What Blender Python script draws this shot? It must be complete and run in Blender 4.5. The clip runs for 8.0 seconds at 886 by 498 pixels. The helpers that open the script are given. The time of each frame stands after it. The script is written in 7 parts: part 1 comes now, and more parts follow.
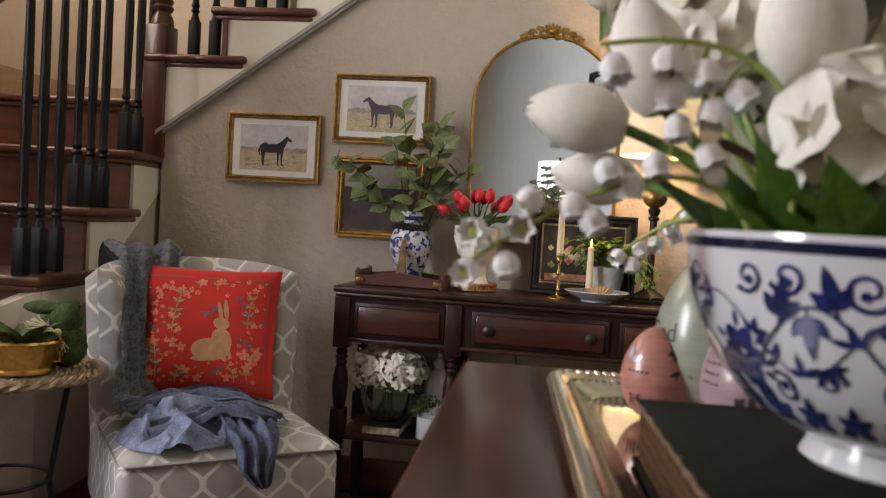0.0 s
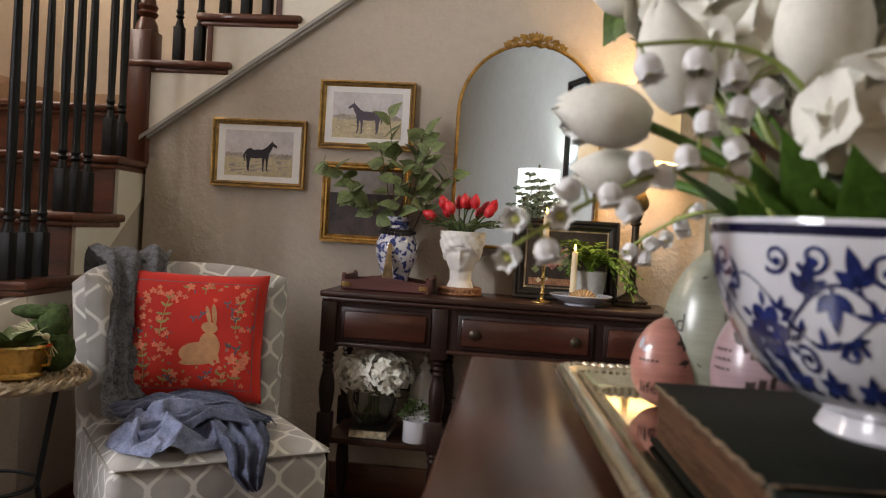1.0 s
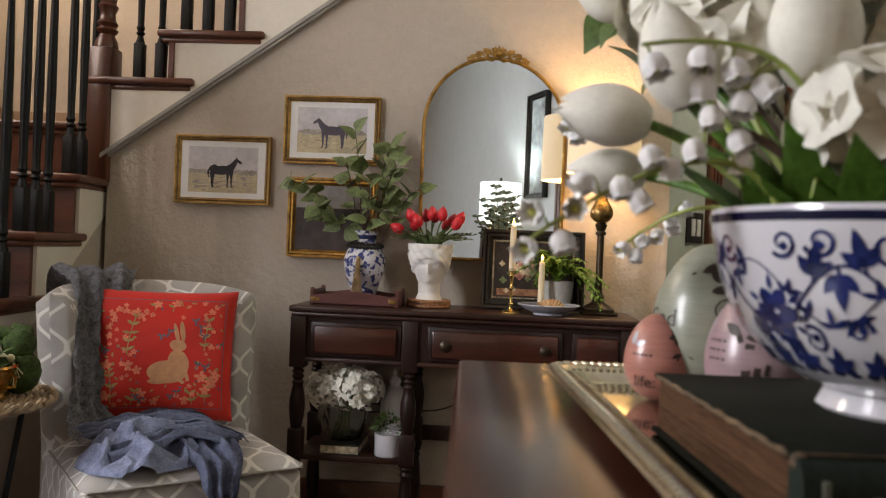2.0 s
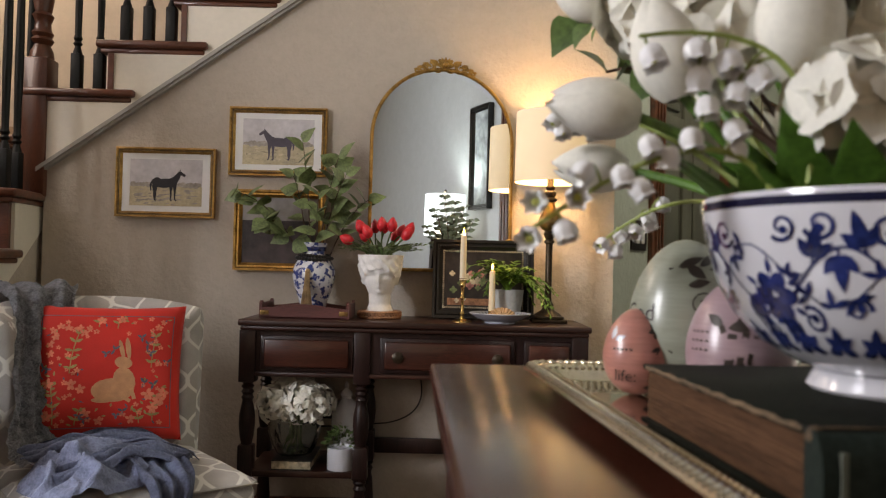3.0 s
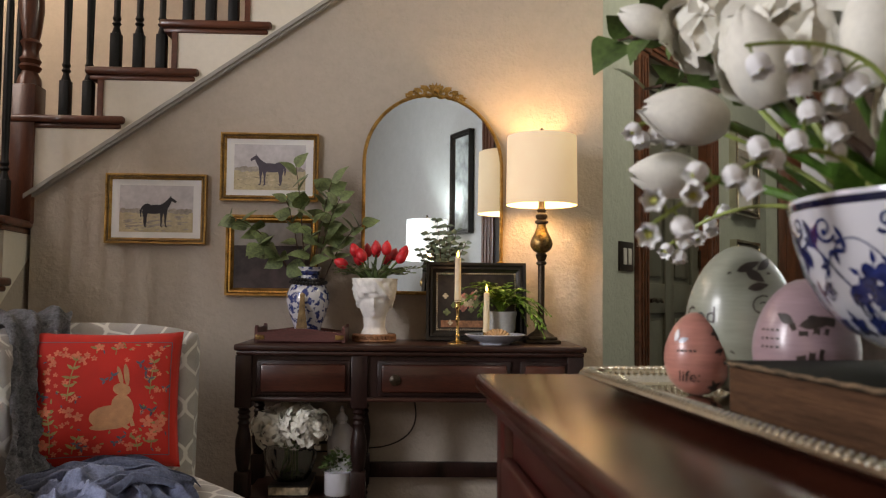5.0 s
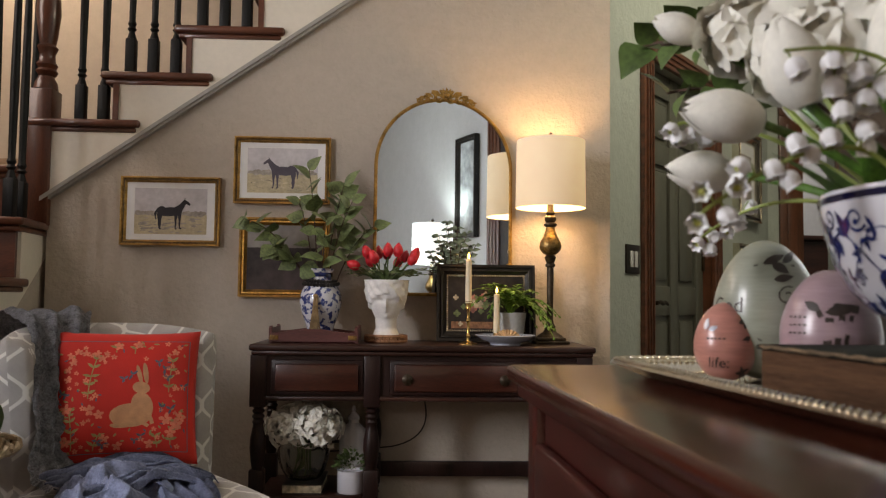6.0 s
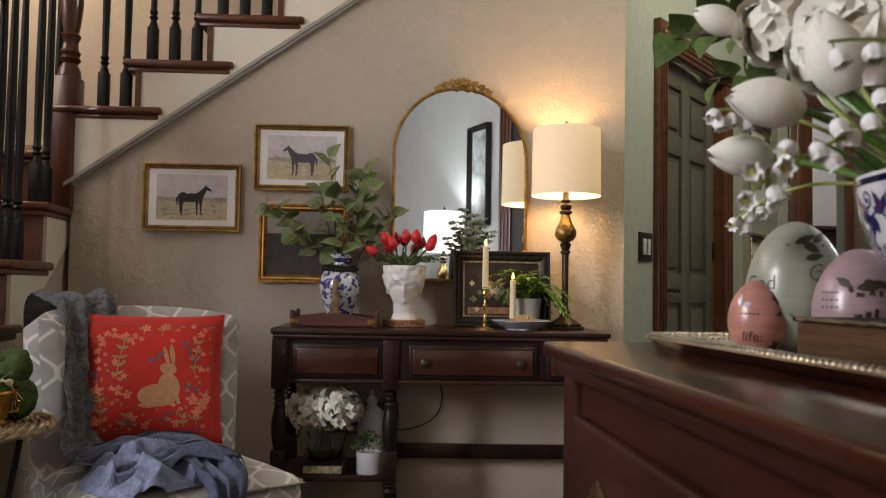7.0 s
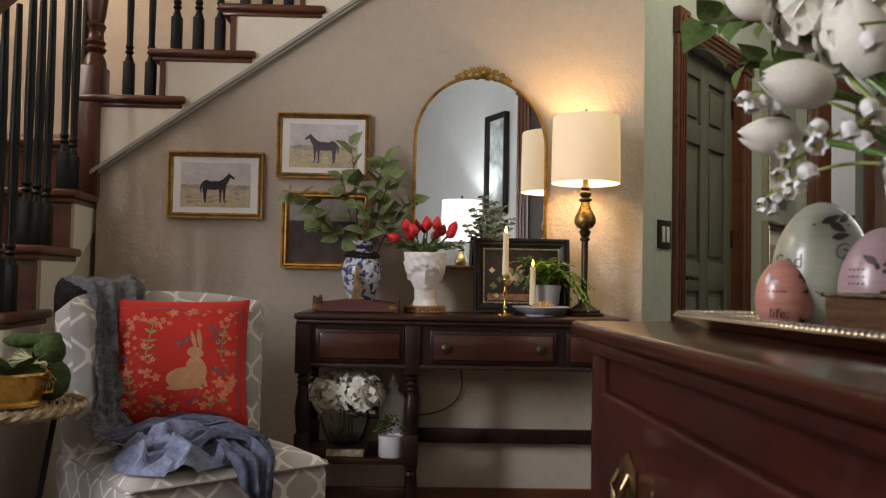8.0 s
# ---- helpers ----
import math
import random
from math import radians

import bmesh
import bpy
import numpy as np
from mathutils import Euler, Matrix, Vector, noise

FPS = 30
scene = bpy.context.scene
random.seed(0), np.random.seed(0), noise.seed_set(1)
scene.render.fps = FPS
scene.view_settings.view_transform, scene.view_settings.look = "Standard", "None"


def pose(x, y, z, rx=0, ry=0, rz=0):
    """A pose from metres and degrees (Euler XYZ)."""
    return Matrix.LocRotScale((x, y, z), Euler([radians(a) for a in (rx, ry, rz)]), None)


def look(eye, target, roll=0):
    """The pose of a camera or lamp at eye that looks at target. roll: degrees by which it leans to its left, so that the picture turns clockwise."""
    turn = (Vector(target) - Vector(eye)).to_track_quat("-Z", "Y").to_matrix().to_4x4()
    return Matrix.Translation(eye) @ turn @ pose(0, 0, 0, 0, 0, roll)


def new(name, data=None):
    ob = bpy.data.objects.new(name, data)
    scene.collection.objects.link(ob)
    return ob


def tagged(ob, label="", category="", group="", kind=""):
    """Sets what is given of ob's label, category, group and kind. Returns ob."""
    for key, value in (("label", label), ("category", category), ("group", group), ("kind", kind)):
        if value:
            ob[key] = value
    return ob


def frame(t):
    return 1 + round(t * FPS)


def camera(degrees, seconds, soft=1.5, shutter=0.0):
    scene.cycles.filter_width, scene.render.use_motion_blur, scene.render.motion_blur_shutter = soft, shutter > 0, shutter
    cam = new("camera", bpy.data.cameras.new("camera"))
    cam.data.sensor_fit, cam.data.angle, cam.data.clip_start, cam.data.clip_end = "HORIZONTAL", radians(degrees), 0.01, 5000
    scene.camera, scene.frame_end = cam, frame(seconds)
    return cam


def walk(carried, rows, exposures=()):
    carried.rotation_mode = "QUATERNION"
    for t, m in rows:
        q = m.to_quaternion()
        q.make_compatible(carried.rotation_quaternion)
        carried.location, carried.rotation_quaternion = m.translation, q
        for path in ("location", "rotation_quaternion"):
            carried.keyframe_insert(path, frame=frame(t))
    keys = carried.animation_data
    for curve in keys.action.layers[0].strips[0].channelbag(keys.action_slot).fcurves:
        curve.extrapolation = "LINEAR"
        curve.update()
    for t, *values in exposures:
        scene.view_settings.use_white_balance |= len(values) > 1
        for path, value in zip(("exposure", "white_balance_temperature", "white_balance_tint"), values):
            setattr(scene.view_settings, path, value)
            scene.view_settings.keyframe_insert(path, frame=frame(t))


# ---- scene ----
cam = camera(56.9, 8.0, soft=1.2)
PATH = [
    (0, (0.474, 0.734, 1.007), (0.169, 2.71, 0.935), 3.4),
    (0.5, (0.458, 0.719, 1.001), (0.182, 2.699, 0.938), 3.6),
    (1, (0.441, 0.701, 0.994), (0.197, 2.686, 0.946), 3.4),
    (1.5, (0.425, 0.684, 0.988), (0.218, 2.673, 0.962), 2.9),
    (3, (0.372, 0.684, 0.965), (0.376, 2.683, 1.002), 1.4),
    (3.5, (0.35, 0.689, 0.963), (0.396, 2.688, 1.016), 1.2),
    (4, (0.325, 0.684, 0.96), (0.389, 2.681, 1.028), 1.0),
    (5.5, (0.253, 0.645, 0.936), (0.346, 2.639, 1.055), 0.6),
    (6, (0.229, 0.62, 0.929), (0.322, 2.614, 1.05), 0.7),
    (6.5, (0.2, 0.593, 0.92), (0.29, 2.588, 1.03), 0.8),
    (7, (0.179, 0.575, 0.914), (0.264, 2.571, 1.01), 1.0),
    (7.5, (0.163, 0.558, 0.908), (0.237, 2.555, 0.991), 1.0),
    (8, (0.154, 0.546, 0.9), (0.206, 2.544, 0.972), 1.1),
]
cam.data.dof.use_dof, cam.data.dof.focus_distance, cam.data.dof.aperture_fstop = True, 2.9, 11.0
walk(cam, [(t, look(e, g, r)) for t, e, g, r in PATH], [(0.0, 0.12, 8450, 24), (3.0, 0.10, 8450, 24), (4.0, -0.10, 8450, 25), (8.0, -0.10, 8450, 25)])
import itertools

# ---- light ----
world = bpy.data.worlds.new("world")
scene.world = world
world.use_nodes = True
wn = world.node_tree
sky = wn.nodes.new("ShaderNodeTexSky")
sky.sky_type, sky.sun_disc, sky.sun_elevation, sky.sun_rotation = "NISHITA", False, radians(35), radians(200)
wn.links.new(sky.outputs[0], wn.nodes["Background"].inputs[0])
wn.nodes["Background"].inputs[1].default_value = 0.1


def area_lamp(name, eye, target, w, h, watts, rgb, spread=180):
    d = bpy.data.lights.new(name, "AREA")
    d.shape, d.size, d.size_y, d.energy, d.color = "RECTANGLE", w, h, watts, rgb
    d.spread = radians(spread)                  # narrows the beam by hand, no window reveal is built
    ob = new(name, d)
    ob.matrix_world = look(eye, target)
    return ob


def bulb_lamp(name, at, watts, rgb, size):
    d = bpy.data.lights.new(name, "POINT")
    d.energy, d.color, d.shadow_soft_size = watts, rgb, size
    ob = new(name, d)
    ob.location = at
    return ob


# daylight of an unseen window left of the camera, narrowed to spare the chest
area_lamp("window_light_west", (-2.95, 0.9, 2.0), (0.0, 3.2, 0.8), 1.5, 1.6, 108, (0.64, 0.81, 1.0), 105)
# fill added over the lower flight to lift the left wall, no window known
area_lamp("fill_light_stair", (-1.98, 2.75, 2.35), (0.1, 3.5, 1.0), 0.8, 1.0, 20, (0.92, 0.96, 1.0))
# warm fill added behind the camera, without a known source
area_lamp("fill_light_south", (-0.6, -2.25, 1.6), (0.0, 3.0, 1.2), 2.2, 1.5, 9, (1.0, 0.80, 0.58))
# greenish fill added for the slanted wall, kept out of view
area_lamp("fill_light_hall", (2.0, 3.2, 2.8), (1.5, 4.2, 1.0), 0.7, 0.7, 24, (0.84, 1.0, 0.92))
# fill added so the room beyond the doorway does not stay black
area_lamp("fill_light_far_room", (3.3, 6.4, 2.8), (3.3, 7.0, 0.5), 0.8, 0.8, 22, (0.80, 0.90, 1.0))
# warm fill added above the stairwell, no fixture known there
area_lamp("fill_light_stairwell", (-1.6, 4.1, 2.9), (-1.5, 3.9, 0.0), 0.8, 0.8, 20, (1.0, 0.88, 0.72))
bulb_lamp("bulb_warm", (0.738, 3.46, 1.385), 5.2, (1.0, 0.74, 0.45), 0.03)
bulb_lamp("bulb_cool", (1.15, 1.85, 1.25), 14.0, (0.64, 0.89, 1.0), 0.03)
bulb_lamp("candle_glow", (0.443, 3.362, 1.09), 0.05, (1.0, 0.55, 0.18), 0.006)
bulb_lamp("candle_glow", (0.543, 3.382, 0.965), 0.05, (1.0, 0.55, 0.18), 0.006)


# ---- materials ----
def mat(name, rgb, rough=0.5, metal=0.0, var=0.15, scale=6.0, fine=60.0, bump=0.15, stretch=(1, 1, 1), dark=None, coat=0.0, sheen=0.0, trans=0.0, emit=None, emit_s=0.0, sss=0.0, bump_d=0.002):
    """A surface with stains at a coarse and grain at a fine scale."""
    m = bpy.data.materials.new(name)
    m.use_nodes = True
    nt = m.node_tree
    b = nt.nodes["Principled BSDF"]
    tc = nt.nodes.new("ShaderNodeTexCoord")
    mp = nt.nodes.new("ShaderNodeMapping")
    mp.inputs["Scale"].default_value = stretch
    nt.links.new(tc.outputs["Object"], mp.inputs[0])
    n1 = nt.nodes.new("ShaderNodeTexNoise")
    n1.inputs["Scale"].default_value, n1.inputs["Detail"].default_value = scale, 5
    n2 = nt.nodes.new("ShaderNodeTexNoise")
    n2.inputs["Scale"].default_value, n2.inputs["Detail"].default_value = fine, 4
    for n in (n1, n2):
        nt.links.new(mp.outputs[0], n.inputs["Vector"])
    add = nt.nodes.new("ShaderNodeMath")
    add.operation = "MULTIPLY_ADD"
    nt.links.new(n1.outputs[0], add.inputs[0])
    add.inputs[1].default_value = 0.6
    half = nt.nodes.new("ShaderNodeMath")
    half.operation = "MULTIPLY"
    half.inputs[1].default_value = 0.4
    nt.links.new(n2.outputs[0], half.inputs[0])
    nt.links.new(half.outputs[0], add.inputs[2])
    ramp = nt.nodes.new("ShaderNodeValToRGB")
    lo = dark or [c * (1 - 2 * var) for c in rgb]
    hi = [min(1, c * (1 + var)) for c in rgb]
    ramp.color_ramp.elements[0].position, ramp.color_ramp.elements[1].position = 0.3, 0.7
    ramp.color_ramp.elements[0].color, ramp.color_ramp.elements[1].color = (*lo, 1), (*hi, 1)
    nt.links.new(add.outputs[0], ramp.inputs[0])
    nt.links.new(ramp.outputs[0], b.inputs["Base Color"])
    b.inputs["Roughness"].default_value, b.inputs["Metallic"].default_value = rough, metal
    b.inputs["Coat Weight"].default_value, b.inputs["Sheen Weight"].default_value = coat, sheen
    b.inputs["Transmission Weight"].default_value = trans
    if sss:
        b.inputs["Subsurface Weight"].default_value = sss
        b.inputs["Subsurface Radius"].default_value = (0.01, 0.008, 0.006)
    if emit:
        b.inputs["Emission Color"].default_value = (*emit, 1)
        b.inputs["Emission Strength"].default_value = emit_s
    if bump:
        bp = nt.nodes.new("ShaderNodeBump")
        bp.inputs["Strength"].default_value, bp.inputs["Distance"].default_value = bump, bump_d
        nt.links.new(add.outputs[0], bp.inputs["Height"])
        nt.links.new(bp.outputs[0], b.inputs["Normal"])
    return m


def glass(name, rgb=(1, 1, 1), rough=0.0):
    m = bpy.data.materials.new(name)
    m.use_nodes = True
    b = m.node_tree.nodes["Principled BSDF"]
    b.inputs["Base Color"].default_value = (*rgb, 1)
    b.inputs["Transmission Weight"].default_value, b.inputs["Roughness"].default_value, b.inputs["IOR"].default_value = 1, rough, 1.45
    return m


def two_tone(name, base, ink, scale, lo, hi, rough=0.15, kind="NOISE", coat=0.6):
    """Ink patches of a printed or painted ground on a base colour."""
    m = mat(name, base, rough, var=0.04, bump=0.02, coat=coat)
    nt = m.node_tree
    b = nt.nodes["Principled BSDF"]
    old = b.inputs["Base Color"].links[0].from_socket
    tc = nt.nodes.new("ShaderNodeTexCoord")
    t = nt.nodes.new("ShaderNodeTexNoise" if kind == "NOISE" else "ShaderNodeTexVoronoi")
    t.inputs["Scale"].default_value = scale
    nt.links.new(tc.outputs["Object"], t.inputs["Vector"])
    r = nt.nodes.new("ShaderNodeValToRGB")
    r.color_ramp.elements[0].position, r.color_ramp.elements[1].position = lo, hi
    nt.links.new(t.outputs[0], r.inputs[0])
    mx = nt.nodes.new("ShaderNodeMix")
    mx.data_type = "RGBA"
    nt.links.new(r.outputs[0], mx.inputs[0])
    nt.links.new(old, mx.inputs[6])
    mx.inputs[7].default_value = (*ink, 1)
    nt.links.new(mx.outputs[2], b.inputs["Base Color"])
    return m


def ogee_fabric(name, ground, line, period, height, swing, width):
    """Woven upholstery with a lattice of light ogee lines, in metres of the surface."""
    m = mat(name, ground, 0.9, var=0.18, scale=9, fine=700, bump=0.35, sheen=0.2)
    nt = m.node_tree
    b = nt.nodes["Principled BSDF"]
    old = b.inputs["Base Color"].links[0].from_socket
    uv = nt.nodes.new("ShaderNodeUVMap")
    uv.uv_map = "box"
    sp = nt.nodes.new("ShaderNodeSeparateXYZ")
    nt.links.new(uv.outputs[0], sp.inputs[0])

    def op(kind, a, c=None, d=None):
        n = nt.nodes.new("ShaderNodeMath")
        n.operation = kind
        for k, v in enumerate((a, c, d)):
            if v is None:
                continue
            if isinstance(v, (int, float)):
                n.inputs[k].default_value = v
            else:
                nt.links.new(v, n.inputs[k])
        return n.outputs[0]

    wave = op("MULTIPLY", op("SINE", op("MULTIPLY", sp.outputs[1], 2 * math.pi / height)), swing)
    near = None
    for sign, shift in ((1, 0.0), (-1, 0.5)):
        u = op("ADD", op("MULTIPLY", op("ADD", sp.outputs[0], op("MULTIPLY", wave, sign)), 1 / period), shift)
        d = op("ABSOLUTE", op("SUBTRACT", op("FRACT", u), 0.5))
        near = d if near is None else op("MINIMUM", near, d)
    mask = op("SUBTRACT", 1, op("SMOOTH_MIN", op("DIVIDE", near, width / period), 1.0, 0.3))
    mask = op("MINIMUM", op("MAXIMUM", op("MULTIPLY", mask, 3.0), 0.0), 1.0)
    mx = nt.nodes.new("ShaderNodeMix")
    mx.data_type = "RGBA"
    nt.links.new(mask, mx.inputs[0])
    nt.links.new(old, mx.inputs[6])
    mx.inputs[7].default_value = (*line, 1)
    nt.links.new(mx.outputs[2], b.inputs["Base Color"])
    return m


M_WALL = mat("greige_wall_paint", (0.49, 0.415, 0.340), 0.72, var=0.04, scale=26, fine=80, bump=0.9, bump_d=0.009)
M_BACKWALL = mat("pale_wall_paint", (0.58, 0.53, 0.45), 0.75, var=0.04, scale=20, fine=70, bump=0.4, bump_d=0.005)
M_ROOMWALL = mat("blue_grey_wall_paint", (0.52, 0.54, 0.53), 0.7, var=0.04, scale=20, fine=70, bump=0.4, bump_d=0.005)
# slanted and hall walls: a greener grey than the north wall
M_HALL = mat("sage_grey_wall", (0.42, 0.45, 0.39), 0.72, var=0.04, scale=26, fine=80, bump=0.9, bump_d=0.009)
M_TRIM = mat("ivory_trim_paint", (0.78, 0.72, 0.61), 0.45, var=0.04, bump=0.05)
M_MOULD = mat("grey_moulding_paint", (0.36, 0.34, 0.30), 0.5, var=0.05, bump=0.05)
M_CEIL = mat("ceiling_paint", (0.75, 0.73, 0.68), 0.8, var=0.03, bump=0.3)
M_FLOOR = mat("dark_floor_wood", (0.075, 0.035, 0.022), 0.35, var=0.3, scale=3, fine=40, bump=0.15, stretch=(0.6, 6, 6), coat=0.3)
M_TREAD = mat("stair_wood", (0.13, 0.038, 0.018), 0.32, var=0.35, scale=4, fine=60, bump=0.12, stretch=(1, 6, 6), coat=0.35)
M_NEWEL = mat("newel_wood", (0.11, 0.034, 0.017), 0.34, var=0.35, scale=4, fine=60, bump=0.12, stretch=(7, 7, 1), coat=0.3)
M_BLACK = mat("black_baluster_paint", (0.007, 0.008, 0.008), 0.45, var=0.3, bump=0.08)
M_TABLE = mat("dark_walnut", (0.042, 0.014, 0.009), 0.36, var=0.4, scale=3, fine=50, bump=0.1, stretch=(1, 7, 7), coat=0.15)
# legs, apron and stretchers: the walnut set darker than the top, grain upright
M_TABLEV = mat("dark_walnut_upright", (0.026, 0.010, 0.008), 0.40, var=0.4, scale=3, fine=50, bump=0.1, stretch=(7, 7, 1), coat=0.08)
M_DRAWER = mat("drawer_mahogany", (0.070, 0.019, 0.011), 0.34, var=0.4, scale=3, fine=50, bump=0.08, stretch=(1, 7, 7), coat=0.2)
M_CHEST = mat("polished_mahogany", (0.055, 0.014, 0.008), 0.20, var=0.35, scale=5, fine=240, bump=0.10, stretch=(5, 1, 5), coat=0.0, bump_d=0.0006)
M_CHESTF = mat("red_mahogany_front", (0.044, 0.0075, 0.005), 0.36, var=0.35, scale=4, fine=60, bump=0.06, stretch=(5, 1, 5), coat=0.15)
M_CASING = mat("door_casing_wood", (0.15, 0.048, 0.022), 0.36, var=0.35, scale=4, fine=60, bump=0.12, stretch=(7, 7, 1), coat=0.3)
M_DOOR = mat("green_grey_door_paint", (0.115, 0.112, 0.085), 0.42, var=0.06, scale=8, fine=90, bump=0.12, stretch=(6, 6, 1))
M_GOLD = mat("antique_gold", (0.50, 0.28, 0.085), 0.38, 0.9, var=0.35, scale=30, fine=200, bump=0.3)
M_GOLDDK = mat("dark_bronze_gilt", (0.16, 0.09, 0.035), 0.42, 0.7, var=0.4, scale=20, fine=160, bump=0.25)
M_BRASS = mat("brass", (0.72, 0.47, 0.17), 0.24, 1.0, var=0.2, scale=15, fine=120, bump=0.08)
M_BRONZE = mat("bronze_lamp_body", (0.055, 0.036, 0.02), 0.38, 0.6, var=0.4, scale=25, fine=150, bump=0.2)
M_BRONZEG = mat("gilt_lamp_bulge", (0.36, 0.22, 0.08), 0.33, 0.85, var=0.45, scale=22, fine=120, bump=0.2)
M_SILVER = mat("silver_plate", (0.78, 0.72, 0.60), 0.16, 1.0, var=0.12, scale=18, fine=120, bump=0.05)
M_SILVERT = mat("polished_tray_floor", (0.70, 0.66, 0.58), 0.07, 1.0, var=0.15, scale=12, fine=120, bump=0.02)
M_CHAIR = ogee_fabric("ogee_upholstery", (0.38, 0.355, 0.335), (0.63, 0.61, 0.57), 0.112, 0.140, 0.029, 0.0085)
M_PIPING = mat("seam_piping", (0.35, 0.33, 0.30), 0.9, bump=0.2)
M_PILLOW = mat("red_cotton", (0.56, 0.021, 0.012), 0.88, var=0.14, scale=7, fine=900, bump=0.3, sheen=0.03)
M_PULL = mat("tarnished_brass", (0.32, 0.23, 0.12), 0.34, 1.0, var=0.4, scale=30, fine=150, bump=0.15)
M_THROW = mat("blue_grey_knit", (0.20, 0.235, 0.35), 0.95, var=0.25, scale=45, fine=190, bump=1.0, bump_d=0.007, sheen=0.15)
M_THROWDK = mat("charcoal_knit", (0.27, 0.275, 0.30), 0.95, var=0.35, scale=50, fine=200, bump=1.0, bump_d=0.008, sheen=0.15)
M_PAPER = mat("mount_paper", (0.82, 0.80, 0.77), 0.8, var=0.03, bump=0.03)
M_HORSE1 = mat("charcoal_print", (0.035, 0.032, 0.038), 0.8, bump=0)
M_HORSE2 = mat("violet_grey_print", (0.10, 0.085, 0.11), 0.8, bump=0)
M_GRASSP = mat("straw_print", (0.60, 0.50, 0.33), 0.8, var=0.15, scale=40, fine=150, bump=0, stretch=(1, 1, 4))
M_SKYP = mat("grey_sky_print", (0.62, 0.58, 0.59), 0.8, var=0.12, scale=16, fine=60, bump=0, stretch=(1, 1, 2))
M_HILLP = mat("far_trees_print", (0.44, 0.38, 0.33), 0.8, var=0.25, scale=50, fine=120, bump=0)
M_DARKART = mat("dusk_painting", (0.060, 0.040, 0.040), 0.45, var=0.6, scale=6, fine=30, bump=0.15, stretch=(1, 1, 5))
M_DARKSKY = mat("dusk_painting_sky", (0.30, 0.27, 0.25), 0.45, var=0.2, scale=8, fine=30, bump=0.1)
M_FRAMEBK = mat("black_frame", (0.012, 0.011, 0.010), 0.3, var=0.3, bump=0.1)
M_STILL = mat("still_life_ground", (0.030, 0.022, 0.018), 0.4, var=0.5, scale=12, bump=0.1)
M_MIRROR = mat("mirror_silver", (0.80, 0.85, 0.86), 0.015, 1.0, var=0.01, bump=0)
M_SHADE = mat("linen_lampshade", (0.82, 0.72, 0.54), 0.85, var=0.04, scale=10, fine=500, bump=0.15, emit=(1.0, 0.71, 0.36), emit_s=0.32)
M_SHADE_IN = mat("lampshade_lining", (0.9, 0.82, 0.62), 0.85, bump=0, emit=(1.0, 0.80, 0.45), emit_s=1.1)
M_SHADE_C = mat("white_lampshade", (0.85, 0.88, 0.9), 0.85, bump=0.05, emit=(0.78, 0.93, 1.0), emit_s=1.4)
M_CERAMIC = mat("white_porcelain", (0.66, 0.66, 0.70), 0.12, var=0.02, bump=0.02, coat=0.8)
M_BLUE = mat("cobalt_glaze", (0.018, 0.034, 0.15), 0.12, var=0.45, scale=60, fine=220, bump=0.02, coat=0.8)
M_NAVY = mat("navy_glaze", (0.006, 0.008, 0.04), 0.12, var=0.1, bump=0, coat=0.8)
M_VASE = two_tone("blue_white_porcelain", (0.62, 0.62, 0.66), (0.035, 0.055, 0.19), 52, 0.50, 0.57)
M_PLASTER = mat("white_plaster", (0.78, 0.75, 0.71), 0.6, var=0.08, scale=14, fine=120, bump=0.15)
M_WICKER = mat("wicker", (0.36, 0.26, 0.16), 0.7, var=0.3, scale=40, fine=200, bump=0.3)
M_BASKET = mat("basket_weave", (0.34, 0.15, 0.07), 0.6, var=0.35, scale=40, fine=160, bump=0.3)
M_LEAF = mat("green_leaf", (0.080, 0.140, 0.036), 0.42, var=0.4, scale=30, fine=140, bump=0.2)
M_LEAFDK = mat("dusty_leaf", (0.17, 0.225, 0.088), 0.5, var=0.45, scale=22, fine=120, bump=0.2)
M_EUC = mat("eucalyptus_leaf", (0.17, 0.23, 0.15), 0.5, var=0.35, scale=30, fine=140, bump=0.15)
M_FERN = mat("fern_leaf", (0.13, 0.27, 0.030), 0.45, var=0.4, scale=30, fine=140, bump=0.15)
M_MOSS = mat("moss", (0.045, 0.085, 0.018), 0.95, var=0.5, scale=60, fine=300, bump=0.9)
M_STEMG = mat("pale_green_stem", (0.28, 0.36, 0.085), 0.5, var=0.2, bump=0.1)
M_TULIPLEAF = mat("tulip_leaf", (0.085, 0.210, 0.030), 0.40, var=0.35, scale=14, fine=90, bump=0.2, stretch=(3, 3, 1))
M_PETAL = mat("white_petal", (0.80, 0.78, 0.69), 0.6, var=0.07, scale=30, fine=200, bump=0.12)
M_PETALW = mat("cool_white_petal", (0.84, 0.84, 0.84), 0.6, var=0.05, scale=30, fine=200, bump=0.2)
M_POLLEN = mat("flower_throat", (0.50, 0.52, 0.14), 0.6, bump=0.1)
M_REDTULIP = mat("red_petal", (0.74, 0.020, 0.030), 0.45, var=0.25, scale=20, fine=120, bump=0.15)
M_TWIG = mat("brown_twig", (0.085, 0.045, 0.028), 0.7, var=0.3, bump=0.3)
M_BEAD = mat("black_beads", (0.012, 0.012, 0.012), 0.3, bump=0)
M_JUTE = mat("jute_tassel", (0.38, 0.25, 0.13), 0.9, var=0.3, scale=40, fine=300, bump=0.5)
M_WAX = mat("candle_wax", (0.80, 0.66, 0.45), 0.5, var=0.05, bump=0.05, sss=0.3)
M_FLAME = mat("flame", (1, 0.7, 0.2), 0.5, bump=0, emit=(1.0, 0.62, 0.16), emit_s=9)
